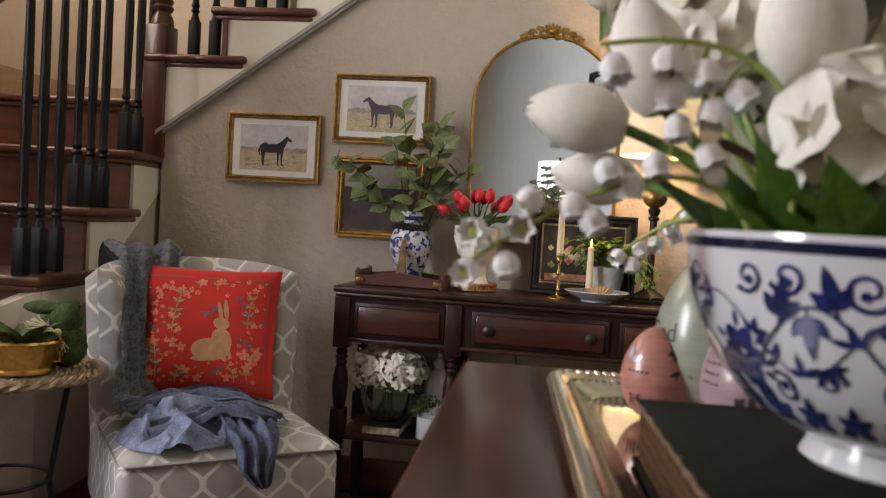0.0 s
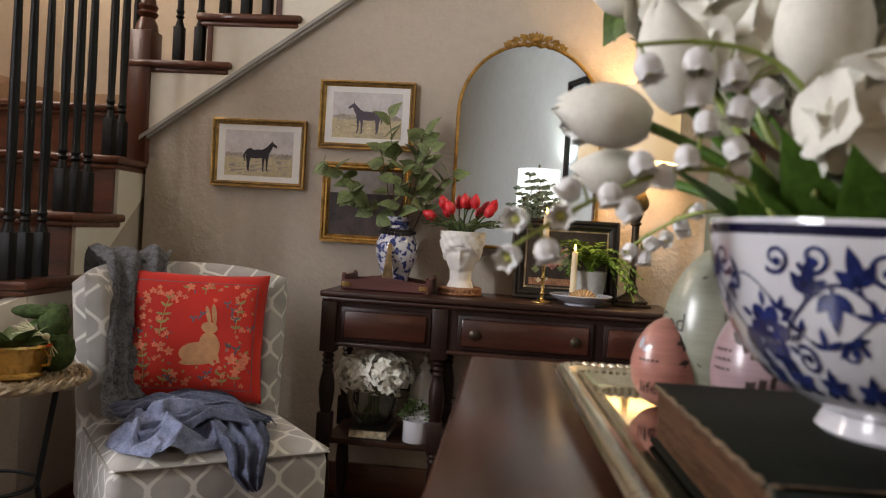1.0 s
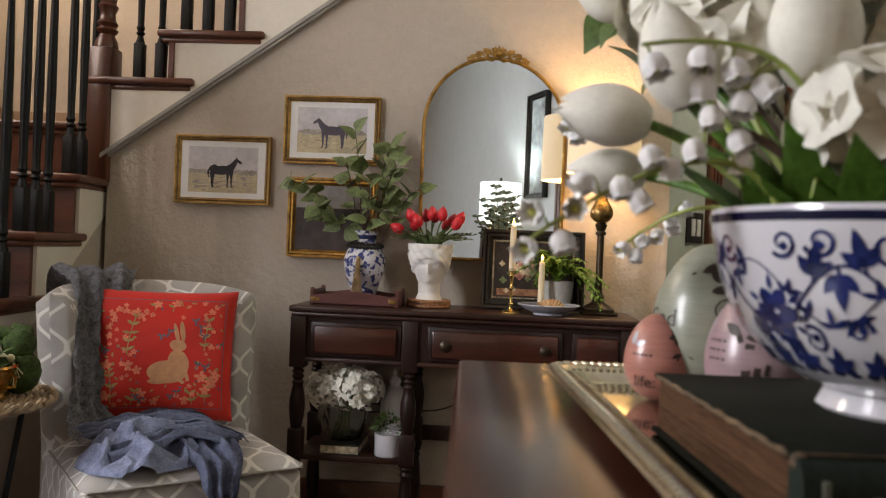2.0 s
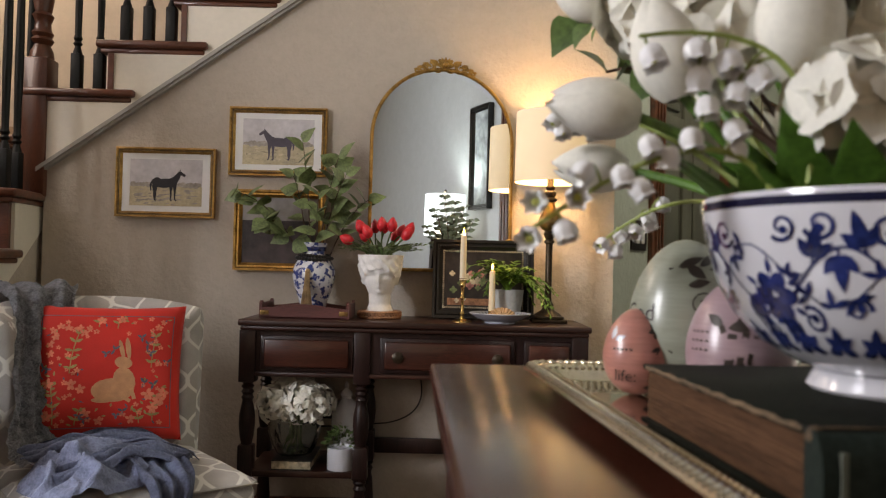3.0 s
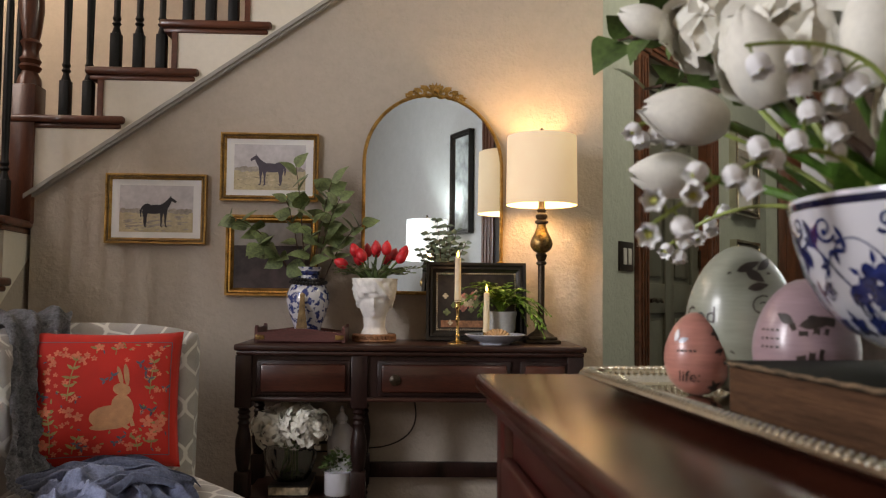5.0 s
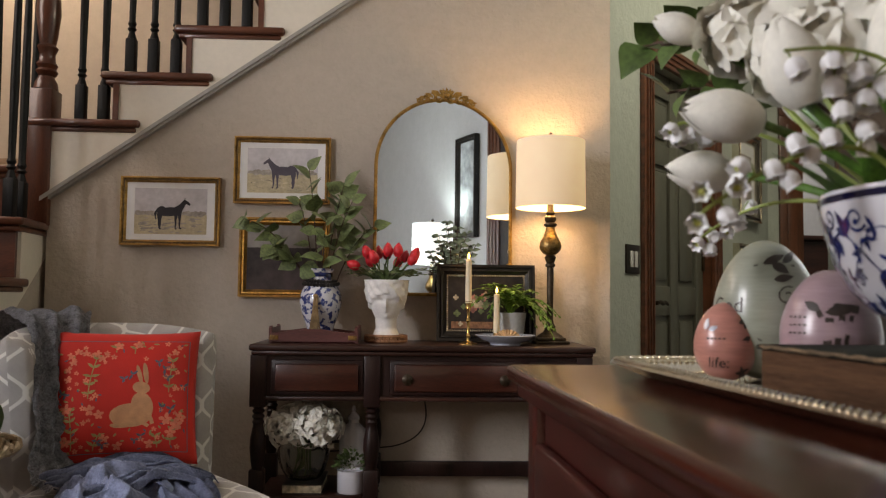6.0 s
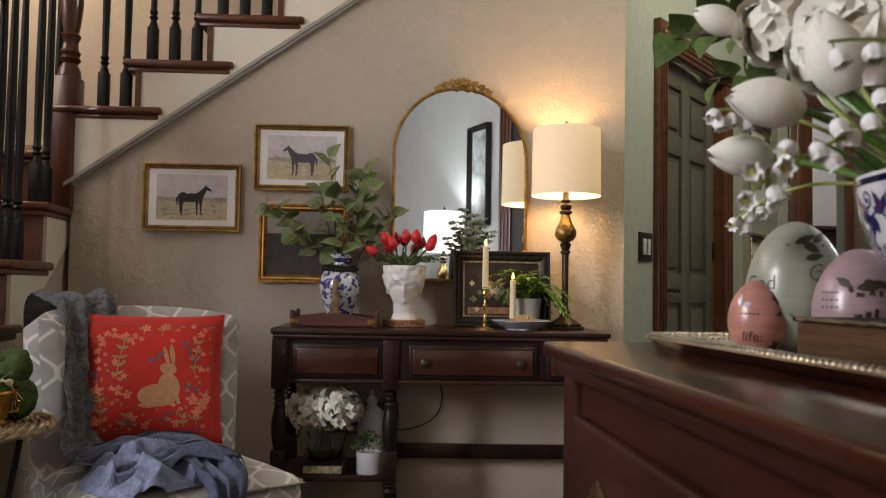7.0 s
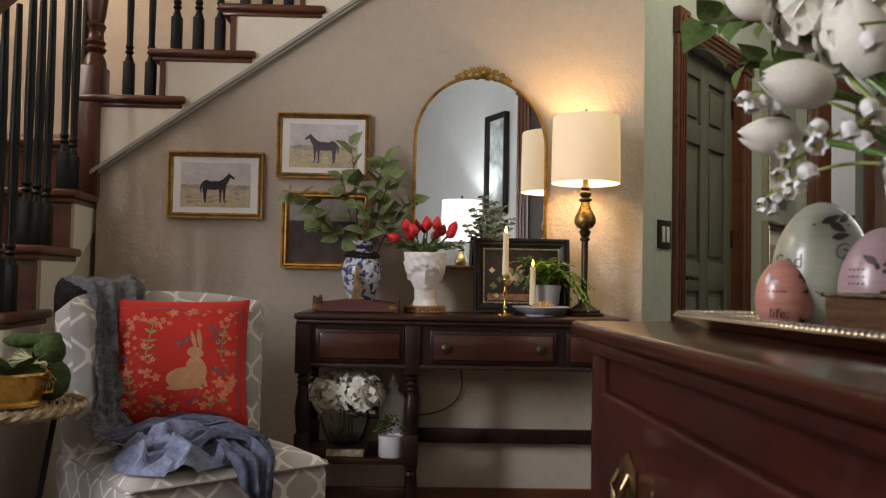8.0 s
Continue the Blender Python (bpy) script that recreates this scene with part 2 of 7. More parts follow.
M_BOOKCLOTH = mat("worn_green_cloth", (0.011, 0.013, 0.009), 0.75, var=0.45, scale=9, fine=260, bump=0.35)
M_SPINE = mat("faded_green_spine", (0.016, 0.027, 0.022), 0.7, var=0.45, scale=12, fine=240, bump=0.3)
M_WORN = mat("worn_board_edge", (0.16, 0.10, 0.055), 0.8, var=0.4, scale=40, fine=200, bump=0.4)
M_PAGES = mat("aged_pages", (0.125, 0.062, 0.034), 0.85, var=0.4, scale=5, fine=60, bump=0.6, stretch=(1, 1, 26))
M_GILTINK = mat("faded_gilt_ink", (0.10, 0.11, 0.085), 0.7, bump=0)
M_EGGPINK = mat("pink_egg_paint", (0.46, 0.19, 0.15), 0.32, var=0.16, scale=10, fine=60, bump=0.1, stretch=(1, 1, 9), coat=0.3)
M_EGGMAUVE = mat("mauve_egg_paint", (0.34, 0.225, 0.245), 0.32, var=0.12, scale=10, fine=60, bump=0.1, stretch=(1, 1, 9), coat=0.3)
M_EGGGREY = mat("sage_egg_paint", (0.27, 0.285, 0.225), 0.34, var=0.12, scale=10, fine=60, bump=0.1, stretch=(1, 1, 9), coat=0.3)
M_INK = mat("brown_ink", (0.035, 0.022, 0.016), 0.5, var=0.3, scale=60, bump=0)
M_PLATE = mat("grey_china", (0.46, 0.48, 0.54), 0.2, var=0.06, bump=0.03, coat=0.5)
M_SHELL = mat("scallop_shell", (0.50, 0.30, 0.15), 0.6, var=0.25, scale=30, bump=0.2)
M_GREYPOT = mat("cement_pot", (0.42, 0.42, 0.40), 0.8, var=0.1, scale=30, bump=0.3)
M_GLASS = glass("clear_glass", (0.93, 0.97, 0.96))
M_SWITCH = mat("dark_switch_plate", (0.025, 0.018, 0.014), 0.4, 0.3, bump=0.05)
M_ROCKER = mat("ivory_rocker", (0.74, 0.73, 0.70), 0.4, bump=0)
M_CORD = mat("brown_cord", (0.03, 0.02, 0.015), 0.6, bump=0)
M_RAFFIA = mat("raffia", (0.66, 0.60, 0.38), 0.8, bump=0.2)
M_ARTBLUE = mat("pale_abstract_painting", (0.45, 0.50, 0.50), 0.5, var=0.4, scale=5, fine=20, bump=0.1)
M_PINKF = mat("rose_paint", (0.52, 0.20, 0.16), 0.5, var=0.3, scale=60, bump=0.1)
M_CREAMF = mat("cream_paint", (0.60, 0.50, 0.34), 0.5, var=0.3, scale=60, bump=0.1)
M_TAN = mat("tan_print", (0.50, 0.235, 0.115), 0.85, var=0.15, scale=40, fine=500, bump=0.2)
M_OLIVEP = mat("olive_print", (0.30, 0.235, 0.085), 0.85, var=0.2, scale=40, fine=500, bump=0.2)
M_CORALP = mat("coral_print", (0.72, 0.19, 0.11), 0.85, var=0.2, scale=40, fine=500, bump=0.2)
M_SLATEP = mat("slate_print", (0.11, 0.10, 0.13), 0.85, var=0.2, scale=40, fine=500, bump=0.2)

M_CADDY = mat("plum_stained_wood", (0.13, 0.040, 0.036), 0.4, var=0.35, scale=3, fine=50, bump=0.1, stretch=(1, 7, 7))
for m_, lvl in ((M_BOOKCLOTH, 0.12), (M_SPINE, 0.2), (M_BLACK, 0.25), (M_TABLEV, 0.3), (M_PAGES, 0.1), (M_CHEST, 0.3), (M_CHESTF, 0.25), (M_TABLE, 0.35), (M_DRAWER, 0.35), (M_THROW, 0.1), (M_THROWDK, 0.1)):
    m_.node_tree.nodes["Principled BSDF"].inputs["Specular IOR Level"].default_value = lvl


# ---- building helpers ----
def link(name, bm, material, smooth=True, angle=40):
    me = bpy.data.meshes.new(name)
    bmesh.ops.recalc_face_normals(bm, faces=bm.faces)
    bm.to_mesh(me)
    bm.free()
    me.materials.append(material)
    if smooth:
        for p in me.polygons:
            p.use_smooth = True
        me.set_sharp_from_angle(angle=radians(angle))
    return new(name, me)


def part(name, bm, material, parent=None, label="", smooth=True, angle=40):
    ob = link(name, bm, material, smooth, angle)
    if parent is not None:
        ob.parent = parent
    if label:
        ob["label"] = label
    return ob


def thing(name, label, category, at=(0, 0, 0), turn=0.0, group="", kind="", size=1.0):
    ob = new(name)
    ob.empty_display_size = 0.05
    ob.matrix_basis = pose(*at, 0, 0, turn) @ Matrix.Diagonal((size, size, size, 1))
    return tagged(ob, label, category, group, kind)


def structure(name, bm, material, label="", category=""):
    return tagged(link(name, bm, material), label, category, "", "structure")


def box(bm, x0, x1, y0, y1, z0, z1, bevel=0.0, seg=2):
    vs = [bm.verts.new(v) for v in ((x0, y0, z0), (x1, y0, z0), (x1, y1, z0), (x0, y1, z0), (x0, y0, z1), (x1, y0, z1), (x1, y1, z1), (x0, y1, z1))]
    fs = [bm.faces.new([vs[i] for i in q]) for q in ((3, 2, 1, 0), (4, 5, 6, 7), (0, 1, 5, 4), (1, 2, 6, 5), (2, 3, 7, 6), (3, 0, 4, 7))]
    if bevel:
        es = list({e for f in fs for e in f.edges})
        bmesh.ops.bevel(bm, geom=es, offset=bevel, segments=seg, profile=0.5, affect="EDGES")
    return bm


def boxed(*a, **k):
    return box(bmesh.new(), *a, **k)


def lathe(profile, seg=24, at=(0, 0, 0), bm=None, wave=None):
    """Turns (radius, height) pairs round the z axis. wave(angle, k): a factor on the radius."""
    bm = bm or bmesh.new()
    rings = []
    for k, (r, z) in enumerate(profile):
        if r < 1e-6:
            rings.append([bm.verts.new((at[0], at[1], at[2] + z))])
        else:
            ring = []
            for i in range(seg):
                a = 2 * math.pi * i / seg
                q = r * (wave(a, k) if wave else 1)
                ring.append(bm.verts.new((at[0] + q * math.cos(a), at[1] + q * math.sin(a), at[2] + z)))
            rings.append(ring)
    for a, b in zip(rings, rings[1:]):
        for i in range(seg):
            j = (i + 1) % seg
            if len(a) == 1 and len(b) == 1:
                continue
            if len(a) == 1:
                bm.faces.new((a[0], b[j], b[i]))
            elif len(b) == 1:
                bm.faces.new((a[i], a[j], b[0]))
            else:
                bm.faces.new((a[i], a[j], b[j], b[i]))
    return bm


def tube(bm, pts, radii, seg=8):
    """A round rod through the points; radii: one number or one for each point."""
    pts = [Vector(p) for p in pts]
    if isinstance(radii, (int, float)):
        radii = [radii] * len(pts)
    up, rings = Vector((0.13, 0.21, 0.97)), []
    for i, p in enumerate(pts):
        d = (pts[min(i + 1, len(pts) - 1)] - pts[max(i - 1, 0)]).normalized()
        s = d.cross(up)
        s = s.normalized() if s.length > 0.02 else d.orthogonal().normalized()
        u = s.cross(d)
        rings.append([bm.verts.new(p + radii[i] * (math.cos(2 * math.pi * k / seg) * s + math.sin(2 * math.pi * k / seg) * u)) for k in range(seg)])
    for a, b in zip(rings, rings[1:]):
        for k in range(seg):
            j = (k + 1) % seg
            bm.faces.new((a[k], a[j], b[j], b[k]))
    bm.faces.new(rings[0][::-1])
    bm.faces.new(rings[-1])
    return bm


def bend(a, b, c, n=8):
    """Points on the curve from a to c that leans towards b."""
    a, b, c = Vector(a), Vector(b), Vector(c)
    return [a * (1 - t) ** 2 + b * 2 * t * (1 - t) + c * t * t for t in (i / n for i in range(n + 1))]


def ball(bm, c, r, seg=10, rings=6, squash=(1, 1, 1), rot=None):
    m = Matrix.Translation(c) @ (rot.to_4x4() if rot else Matrix()) @ Matrix.Diagonal((r * squash[0], r * squash[1], r * squash[2], 1))
    bmesh.ops.create_uvsphere(bm, u_segments=seg, v_segments=rings, radius=1, matrix=m)
    return bm


def prism(bm, outline, depth, frame_m):
    """A flat outline of (u, v) pairs given depth along w, laid by the matrix frame_m (u, v, w to world)."""
    a = [bm.verts.new(frame_m @ Vector((u, v, 0))) for u, v in outline]
    b = [bm.verts.new(frame_m @ Vector((u, v, depth))) for u, v in outline]
    bm.faces.new(a[::-1])
    bm.faces.new(b)
    n = len(a)
    for i in range(n):
        bm.faces.new((a[i], a[(i + 1) % n], b[(i + 1) % n], b[i]))
    return bm


WALLFRAME = Matrix(((1, 0, 0, 0), (0, 0, 1, 0), (0, 1, 0, 0), (0, 0, 0, 1)))      # u: x, v: z, w: y


def uv_box(bm):
    """Lays a map in metres over the mesh, by the way each face looks."""
    lay = bm.loops.layers.uv.new("box")
    bm.normal_update()
    for f in bm.faces:
        n = [abs(c) for c in f.normal]
        for l in f.loops:
            x, y, z = l.vert.co
            l[lay].uv = (x, y) if n[2] >= max(n[0], n[1]) else ((x, z) if n[1] >= n[0] else (y + 0.03, z))
    return bm


def ellipse(cx, cy, rx, ry, rot=0.0, n=14):
    c, s = math.cos(radians(rot)), math.sin(radians(rot))
    return [(cx + rx * math.cos(a) * c - ry * math.sin(a) * s, cy + rx * math.cos(a) * s + ry * math.sin(a) * c) for a in (2 * math.pi * i / n for i in range(n))]


def blade(cx, cy, length, width, rot=0.0, n=7):
    """A pointed leaf outline from its foot at (cx, cy)."""
    c, s = math.cos(radians(rot)), math.sin(radians(rot))
    side = [(length * i / n, width * 0.5 * math.sin(math.pi * (i / n) ** 0.8)) for i in range(n + 1)]
    pts = side + [(u, -v) for u, v in side[-2:0:-1]]
    return [(cx + u * c - v * s, cy + u * s + v * c) for u, v in pts]


def stroke(bm, pts, width, surf):
    """A painted line along (u, v) points on a surface; width: one number or one for each point."""
    n = len(pts)
    ws = [width] * n if isinstance(width, (int, float)) else width
    rows = []
    for i, (u, v) in enumerate(pts):
        u0, v0 = pts[max(i - 1, 0)]
        u1, v1 = pts[min(i + 1, n - 1)]
        du, dv = u1 - u0, v1 - v0
        k = max(math.hypot(du, dv), 1e-9)
        h = ws[i] / 2
        rows.append((bm.verts.new(surf(u - dv / k * h, v + du / k * h)), bm.verts.new(surf(u + dv / k * h, v - du / k * h))))
    for a, b in zip(rows, rows[1:]):
        bm.faces.new((a[0], a[1], b[1], b[0]))
    return bm


def patch(bm, outline, surf):
    """A painted shape on a surface, fanned from its middle."""
    cu, cv = sum(p[0] for p in outline) / len(outline), sum(p[1] for p in outline) / len(outline)
    mid = bm.verts.new(surf(cu, cv))
    inner = [bm.verts.new(surf(cu + (u - cu) * 0.55, cv + (v - cv) * 0.55)) for u, v in outline]
    outer = [bm.verts.new(surf(u, v)) for u, v in outline]
    n = len(outline)
    for i in range(n):
        j = (i + 1) % n
        bm.faces.new((mid, inner[i], inner[j]))
        bm.faces.new((inner[i], outer[i], outer[j], inner[j]))
    return bm


def leaf_mesh(bm, m, length, width, fold=0.25, droop=0.2, n=6, power=0.8):
    """One leaf with a folded midrib, along +x of m, its upper side +z."""
    rows = []
    for i in range(n + 1):
        t = i / n
        w = width * 0.5 * max(math.sin(math.pi * t ** power), 0.03)
        z = -droop * length * t * t
        rows.append([bm.verts.new(m @ Vector((length * t, -w, z + fold * w))), bm.verts.new(m @ Vector((length * t, 0, z))), bm.verts.new(m @ Vector((length * t, w, z + fold * w)))])
    for a, b in zip(rows, rows[1:]):
        bm.faces.new((a[0], a[1], b[1], b[0]))
        bm.faces.new((a[1], a[2], b[2], b[1]))
    return bm


def aim(at, to, roll=0.0):
    """A matrix at a place whose +x looks along to."""
    d = Vector(to).normalized()
    return Matrix.Translation(at) @ d.to_track_quat("X", "Z").to_matrix().to_4x4() @ Matrix.Rotation(roll, 4, "X")


def text_on(words, height, surf, u, v):
    """Lettering laid on a surface, its middle at (u, v)."""
    c = bpy.data.curves.new("lettering", "FONT")
    c.body, c.size, c.align_x, c.align_y, c.resolution_u = words, height, "CENTER", "CENTER", 2
    ob = bpy.data.objects.new("lettering", c)
    scene.collection.objects.link(ob)
    bpy.context.view_layer.update()
    me = ob.evaluated_get(bpy.context.evaluated_depsgraph_get()).to_mesh()
    bm = bmesh.new()
    bm.from_mesh(me)
    bpy.data.objects.remove(ob)
    bpy.data.curves.remove(c)
    for w in bm.verts:
        w.co = surf(u + w.co.x, v + w.co.y)
    return bm


def rnd(a, b):
    return random.uniform(a, b)


# ---- the setting ----
WY = 3.62                       # face of the north wall
CX = 0.990                      # its outer corner, where the slanted wall begins
RUN, RISE = 0.257, 0.1775
NOSE_X, NOSE_Z = -1.138, 1.561  # first tread of the upper flight


def slope_z(x):
    return 1.268 + 0.6954 * (x + 1.068)


structure("floor", boxed(-3.2, 5.2, -2.5, 8.2, -0.08, -0.012), M_FLOOR, "dark stained wooden floor boards", "floor")
bm = bmesh.new()
box(bm, -3.2, 5.2, -2.5, 8.2, 2.9, 3.0)
structure("ceiling", bm, M_CEIL, "pale painted ceiling", "ceiling")
bm = bmesh.new()
prism(bm, [(-1.06, 0), (CX, 0), (CX, 2.66), (0.933, slope_z(0.933)), (-1.06, slope_z(-1.06))], 0.12, Matrix.Translation((0, WY, 0)) @ WALLFRAME)
structure("wall_north", bm, M_WALL, "greige textured plaster wall below the stair", "wall")

# the slanted wall, s metres from the corner, with its door opening
MIRROR_YAW = 12.0
SLANT = Matrix.Translation((CX, WY, 0)) @ Matrix.Rotation(radians(50), 4, "Z") @ WALLFRAME @ Matrix.Translation((-0.03, 0.125, 0)) @ Matrix.Diagonal((0.94, 0.905, 1, 1))
for name, outline in (("wall_slant_a", [(0.034, -0.138), (0.42, -0.138), (0.42, 3.06), (0.034, 3.06)]), ("wall_slant_b", [(1.20, -0.138), (2.2, -0.138), (2.2, 3.06), (1.20, 3.06)]), ("wall_slant_c", [(0.42, 1.99), (1.20, 1.99), (1.20, 3.06), (0.42, 3.06)])):
    structure(name, prism(bmesh.new(), outline, 0.12, SLANT), M_HALL, "pale sage-grey textured plaster wall round the panelled door", "wall")
# end of the hall with a second doorway
for name, x0, x1, z0 in (("wall_hall_a", 2.28, 2.48, 0), ("wall_hall_b", 2.71, 5.2, 0), ("wall_hall_c", 2.48, 2.71, 2.0)):
    structure(name, boxed(x0, x1, 5.18, 5.3, z0, 2.9), M_HALL, "pale sage-grey wall at the hall's end", "wall")
structure("wall_far_room", boxed(2.0, 5.2, 7.6, 7.7, 0, 2.9), M_ROOMWALL, "grey wall closing the room beyond", "wall")
# two unseen side walls, added to keep sky light out of the far room
structure("wall_far_block_east", boxed(5.2, 5.3, 5.3, 7.7, 0, 2.9), M_ROOMWALL, "grey wall closing the room beyond", "wall")
structure("wall_far_block_west", boxed(1.9, 2.0, 5.3, 7.7, 0, 2.9), M_ROOMWALL, "grey wall closing the room beyond", "wall")
structure("wall_east", boxed(4.6, 4.7, 2.52, 5.18, 0, 2.9), M_ROOMWALL, "grey hall wall", "wall")
structure("wall_hall_south", boxed(1.43, 4.6, 2.52, 2.62, 0, 2.9), M_ROOMWALL, "grey hall wall", "wall")
structure("wall_chest", boxed(1.33, 1.43, -2.5, 2.62, 0, 2.9), M_ROOMWALL, "blue-grey wall behind the chest and a lit table lamp", "wall")
structure("wall_south", boxed(-3.2, 1.33, -2.5, -2.38, 0, 2.9), M_ROOMWALL, "blue-grey room wall", "wall")
structure("wall_west", boxed(-3.2, -3.08, -2.38, 2.0, 0, 2.9), M_ROOMWALL, "blue-grey room wall", "wall")
structure("wall_stair_west", boxed(-2.15, -2.05, 1.4, 4.6, 0, 2.9), M_BACKWALL, "pale stairwell wall", "wall")
structure("wall_stair_north", boxed(-2.15, 1.76, 4.6, 4.7, 0, 2.9), M_BACKWALL, "pale stairwell wall", "wall")
structure("wall_stair_front", boxed(-3.08, -2.15, 1.9, 2.0, 0, 2.9), M_ROOMWALL, "blue-grey room wall", "wall")
structure("trim_landing", boxed(-2.05, -0.6, 4.575, 4.6, 1.30, 1.57), mat("tan_skirting", (0.42, 0.30, 0.20), 0.6), "tan skirting of the landing", "skirting")
structure("trim_landing_west", boxed(-2.05, -2.03, 3.1, 4.575, 1.30, 1.57), mat("tan_skirting", (0.42, 0.30, 0.20), 0.6), "tan skirting of the landing", "skirting")

# the lower flight meets the upper one at a slight turn
LOWM = Matrix.Translation((-1.032, 3.371, -0.021)) @ Matrix.Rotation(radians(5.1), 4, "Z") @ Matrix.Diagonal((0.944, 0.944, 1, 1)) @ Matrix.Translation((1.028, -3.25, 0))

# baseboards
structure("baseboard_north", boxed(-1.05, CX, WY - 0.018, WY, 0, 0.125, bevel=0.004), M_TREAD, "dark red-brown wooden baseboard", "baseboard")
structure("baseboard_stair", boxed(-1.05, -1.032, 2.70, WY - 0.018, 0, 0.125, bevel=0.004), M_TREAD, "dark red-brown wooden baseboard", "baseboard").matrix_basis = LOWM
for name, s0, s1 in (("baseboard_slant_a", 0.04, 0.33), ("baseboard_slant_b", 1.33, 2.15)):
    structure(name, prism(bmesh.new(), [(s0, -0.138), (s1, -0.138), (s1, 0.0), (s0, 0.0)], 0.018, SLANT @ Matrix.Translation((0, 0, -0.018))), M_CASING, "dark wooden baseboard", "baseboard")

# skirt and moulding of the upper flight
steps = [(NOSE_X + RUN * k, NOSE_Z + RISE * k) for k in range(7)]
outline = [(-1.075, slope_z(-1.075)), (0.60, slope_z(0.60))]
top = []
for k in range(6):
    x0 = -1.075 if k == 0 else steps[k][0] + 0.064
    top += [(x0, steps[k][1] - 0.04), (steps[k + 1][0] + 0.064, steps[k][1] - 0.04)]
structure("trim_stringer", prism(bmesh.new(), outline + [p for p in top[::-1]], 0.10, Matrix.Translation((0, WY - 0.014, 0)) @ WALLFRAME), M_TRIM, "ivory painted stair stringer", "stringer")
bm = bmesh.new()
for off, d in ((0.0, 0.022), (0.012, 0.030)):
    prism(bm, [(-1.079, slope_z(-1.079) - 0.012 + off), (0.75, slope_z(0.75) - 0.012 + off), (0.75, slope_z(0.75) + 0.004 + off), (-1.079, slope_z(-1.079) + 0.004 + off)], d, Matrix.Translation((0, WY - d, 0)) @ WALLFRAME)
structure("trim_stair_moulding", bm, M_MOULD, "grey moulding along the stair stringer", "moulding")


def tread_mesh(x0, x1, y0, y1, z):
    """A tread with a rounded nosing and a cove under it."""
    bm = bmesh.new()
    box(bm, x0, x1, y0, y1, z - 0.028, z, bevel=0.010, seg=3)
    box(bm, x0 + 0.014, x1 - 0.014, y0 + 0.014, y1 - 0.014, z - 0.046, z - 0.028, bevel=0.006)
    return bm


stair = thing("staircase", "wooden staircase with dark treads, ivory skirt and black balusters", "staircase")
for k in range(6):
    x, z = steps[k]
    part("tread", tread_mesh(x, x + 0.400, WY - 0.034, 4.57, z), M_TREAD, stair)
    part("riser", boxed(x + 0.044, x + 0.064, WY - 0.020, 4.57, z - RISE + 0.001, z - 0.046), M_TREAD, stair)
LOW = [(3.25, 1.203), (2.94, 1.000), (2.66, 0.80)]
part("tread", tread_mesh(-2.05, -1.12, 3.5, 4.57, 1.41), M_TREAD, stair).matrix_basis = LOWM
part("riser", boxed(-2.05, -1.14, 3.53, 3.55, 1.204, 1.364), M_TREAD, stair).matrix_basis = LOWM
for y, z in LOW:
    part("tread", tread_mesh(-2.05, -1.028, y, min(y + 0.40, 3.619 if y > 3.2 else 9), z), M_TREAD, stair).matrix_basis = LOWM
    part("riser", boxed(-2.05, -1.062, y + 0.034, y + 0.054, z - 0.20, z - 0.046), M_TREAD, stair).matrix_basis = LOWM
SIDE = Matrix(((0, 0, -1, -1.05), (1, 0, 0, 0), (0, 1, 0, 0), (0, 0, 0, 1)))   # u: y, v: z, w: -x


def low_z(y):
    return 0.912 + 0.645 * (y - 3.30)


top = []
for k, (y, z) in enumerate(LOW):
    y1 = WY if k == 0 else LOW[k - 1][0] + 0.055
    top += [(y1, z - 0.04), (y + 0.055, z - 0.04)]
structure("trim_stringer_lower", prism(bmesh.new(), [(2.70, low_z(2.70)), (WY, low_z(WY))] + top, 0.03, SIDE), M_TRIM, "ivory painted stair stringer", "stringer").matrix_basis = LOWM
AW = Matrix.Translation((-1.05, 2.70, 0)) @ Matrix.Rotation(radians(240), 4, "Z") @ WALLFRAME
structure("wall_stair_angled", prism(bmesh.new(), [(0, 0), (1.3, 0), (1.3, 0.30), (0, 0.76)], -0.05, AW), M_WALL, "greige wall under the lower stair flight", "wall").matrix_basis = LOWM
structure("baseboard_angled", prism(bmesh.new(), [(0.02, 0), (1.3, 0), (1.3, 0.125), (0.02, 0.125)], 0.018, AW), M_TREAD, "dark red-brown wooden baseboard", "baseboard").matrix_basis = LOWM
structure("trim_stringer_angled", prism(bmesh.new(), [(0, 0.52), (1.3, 0.10), (1.3, 0.32), (0, 0.76)], 0.008, AW), M_TRIM, "ivory painted stair stringer", "stringer").matrix_basis = LOWM
structure("wall_stair_side", prism(bmesh.new(), [(2.70, 0), (WY, 0), (WY, low_z(WY)), (2.70, low_z(2.70))], 0.05, Matrix.Translation((-0.006, 0, 0)) @ SIDE), M_WALL, "greige wall under the lower stair flight", "wall").matrix_basis = LOWM


def baluster_meshes():
    sq = boxed(-0.018, 0.018, -0.018, 0.018, 0, 0.135, bevel=0.003)
    tu = lathe([(0.018, 0.135), (0.012, 0.155), (0.010, 0.163), (0.017, 0.172), (0.011, 0.181), (0.016, 0.192), (0.012, 0.203), (0.0125, 0.26), (0.015, 0.45), (0.0125, 0.72), (0.009, 0.92)], 10)
    return link("square_foot", sq, M_BLACK), link("turned_shaft", tu, M_BLACK)


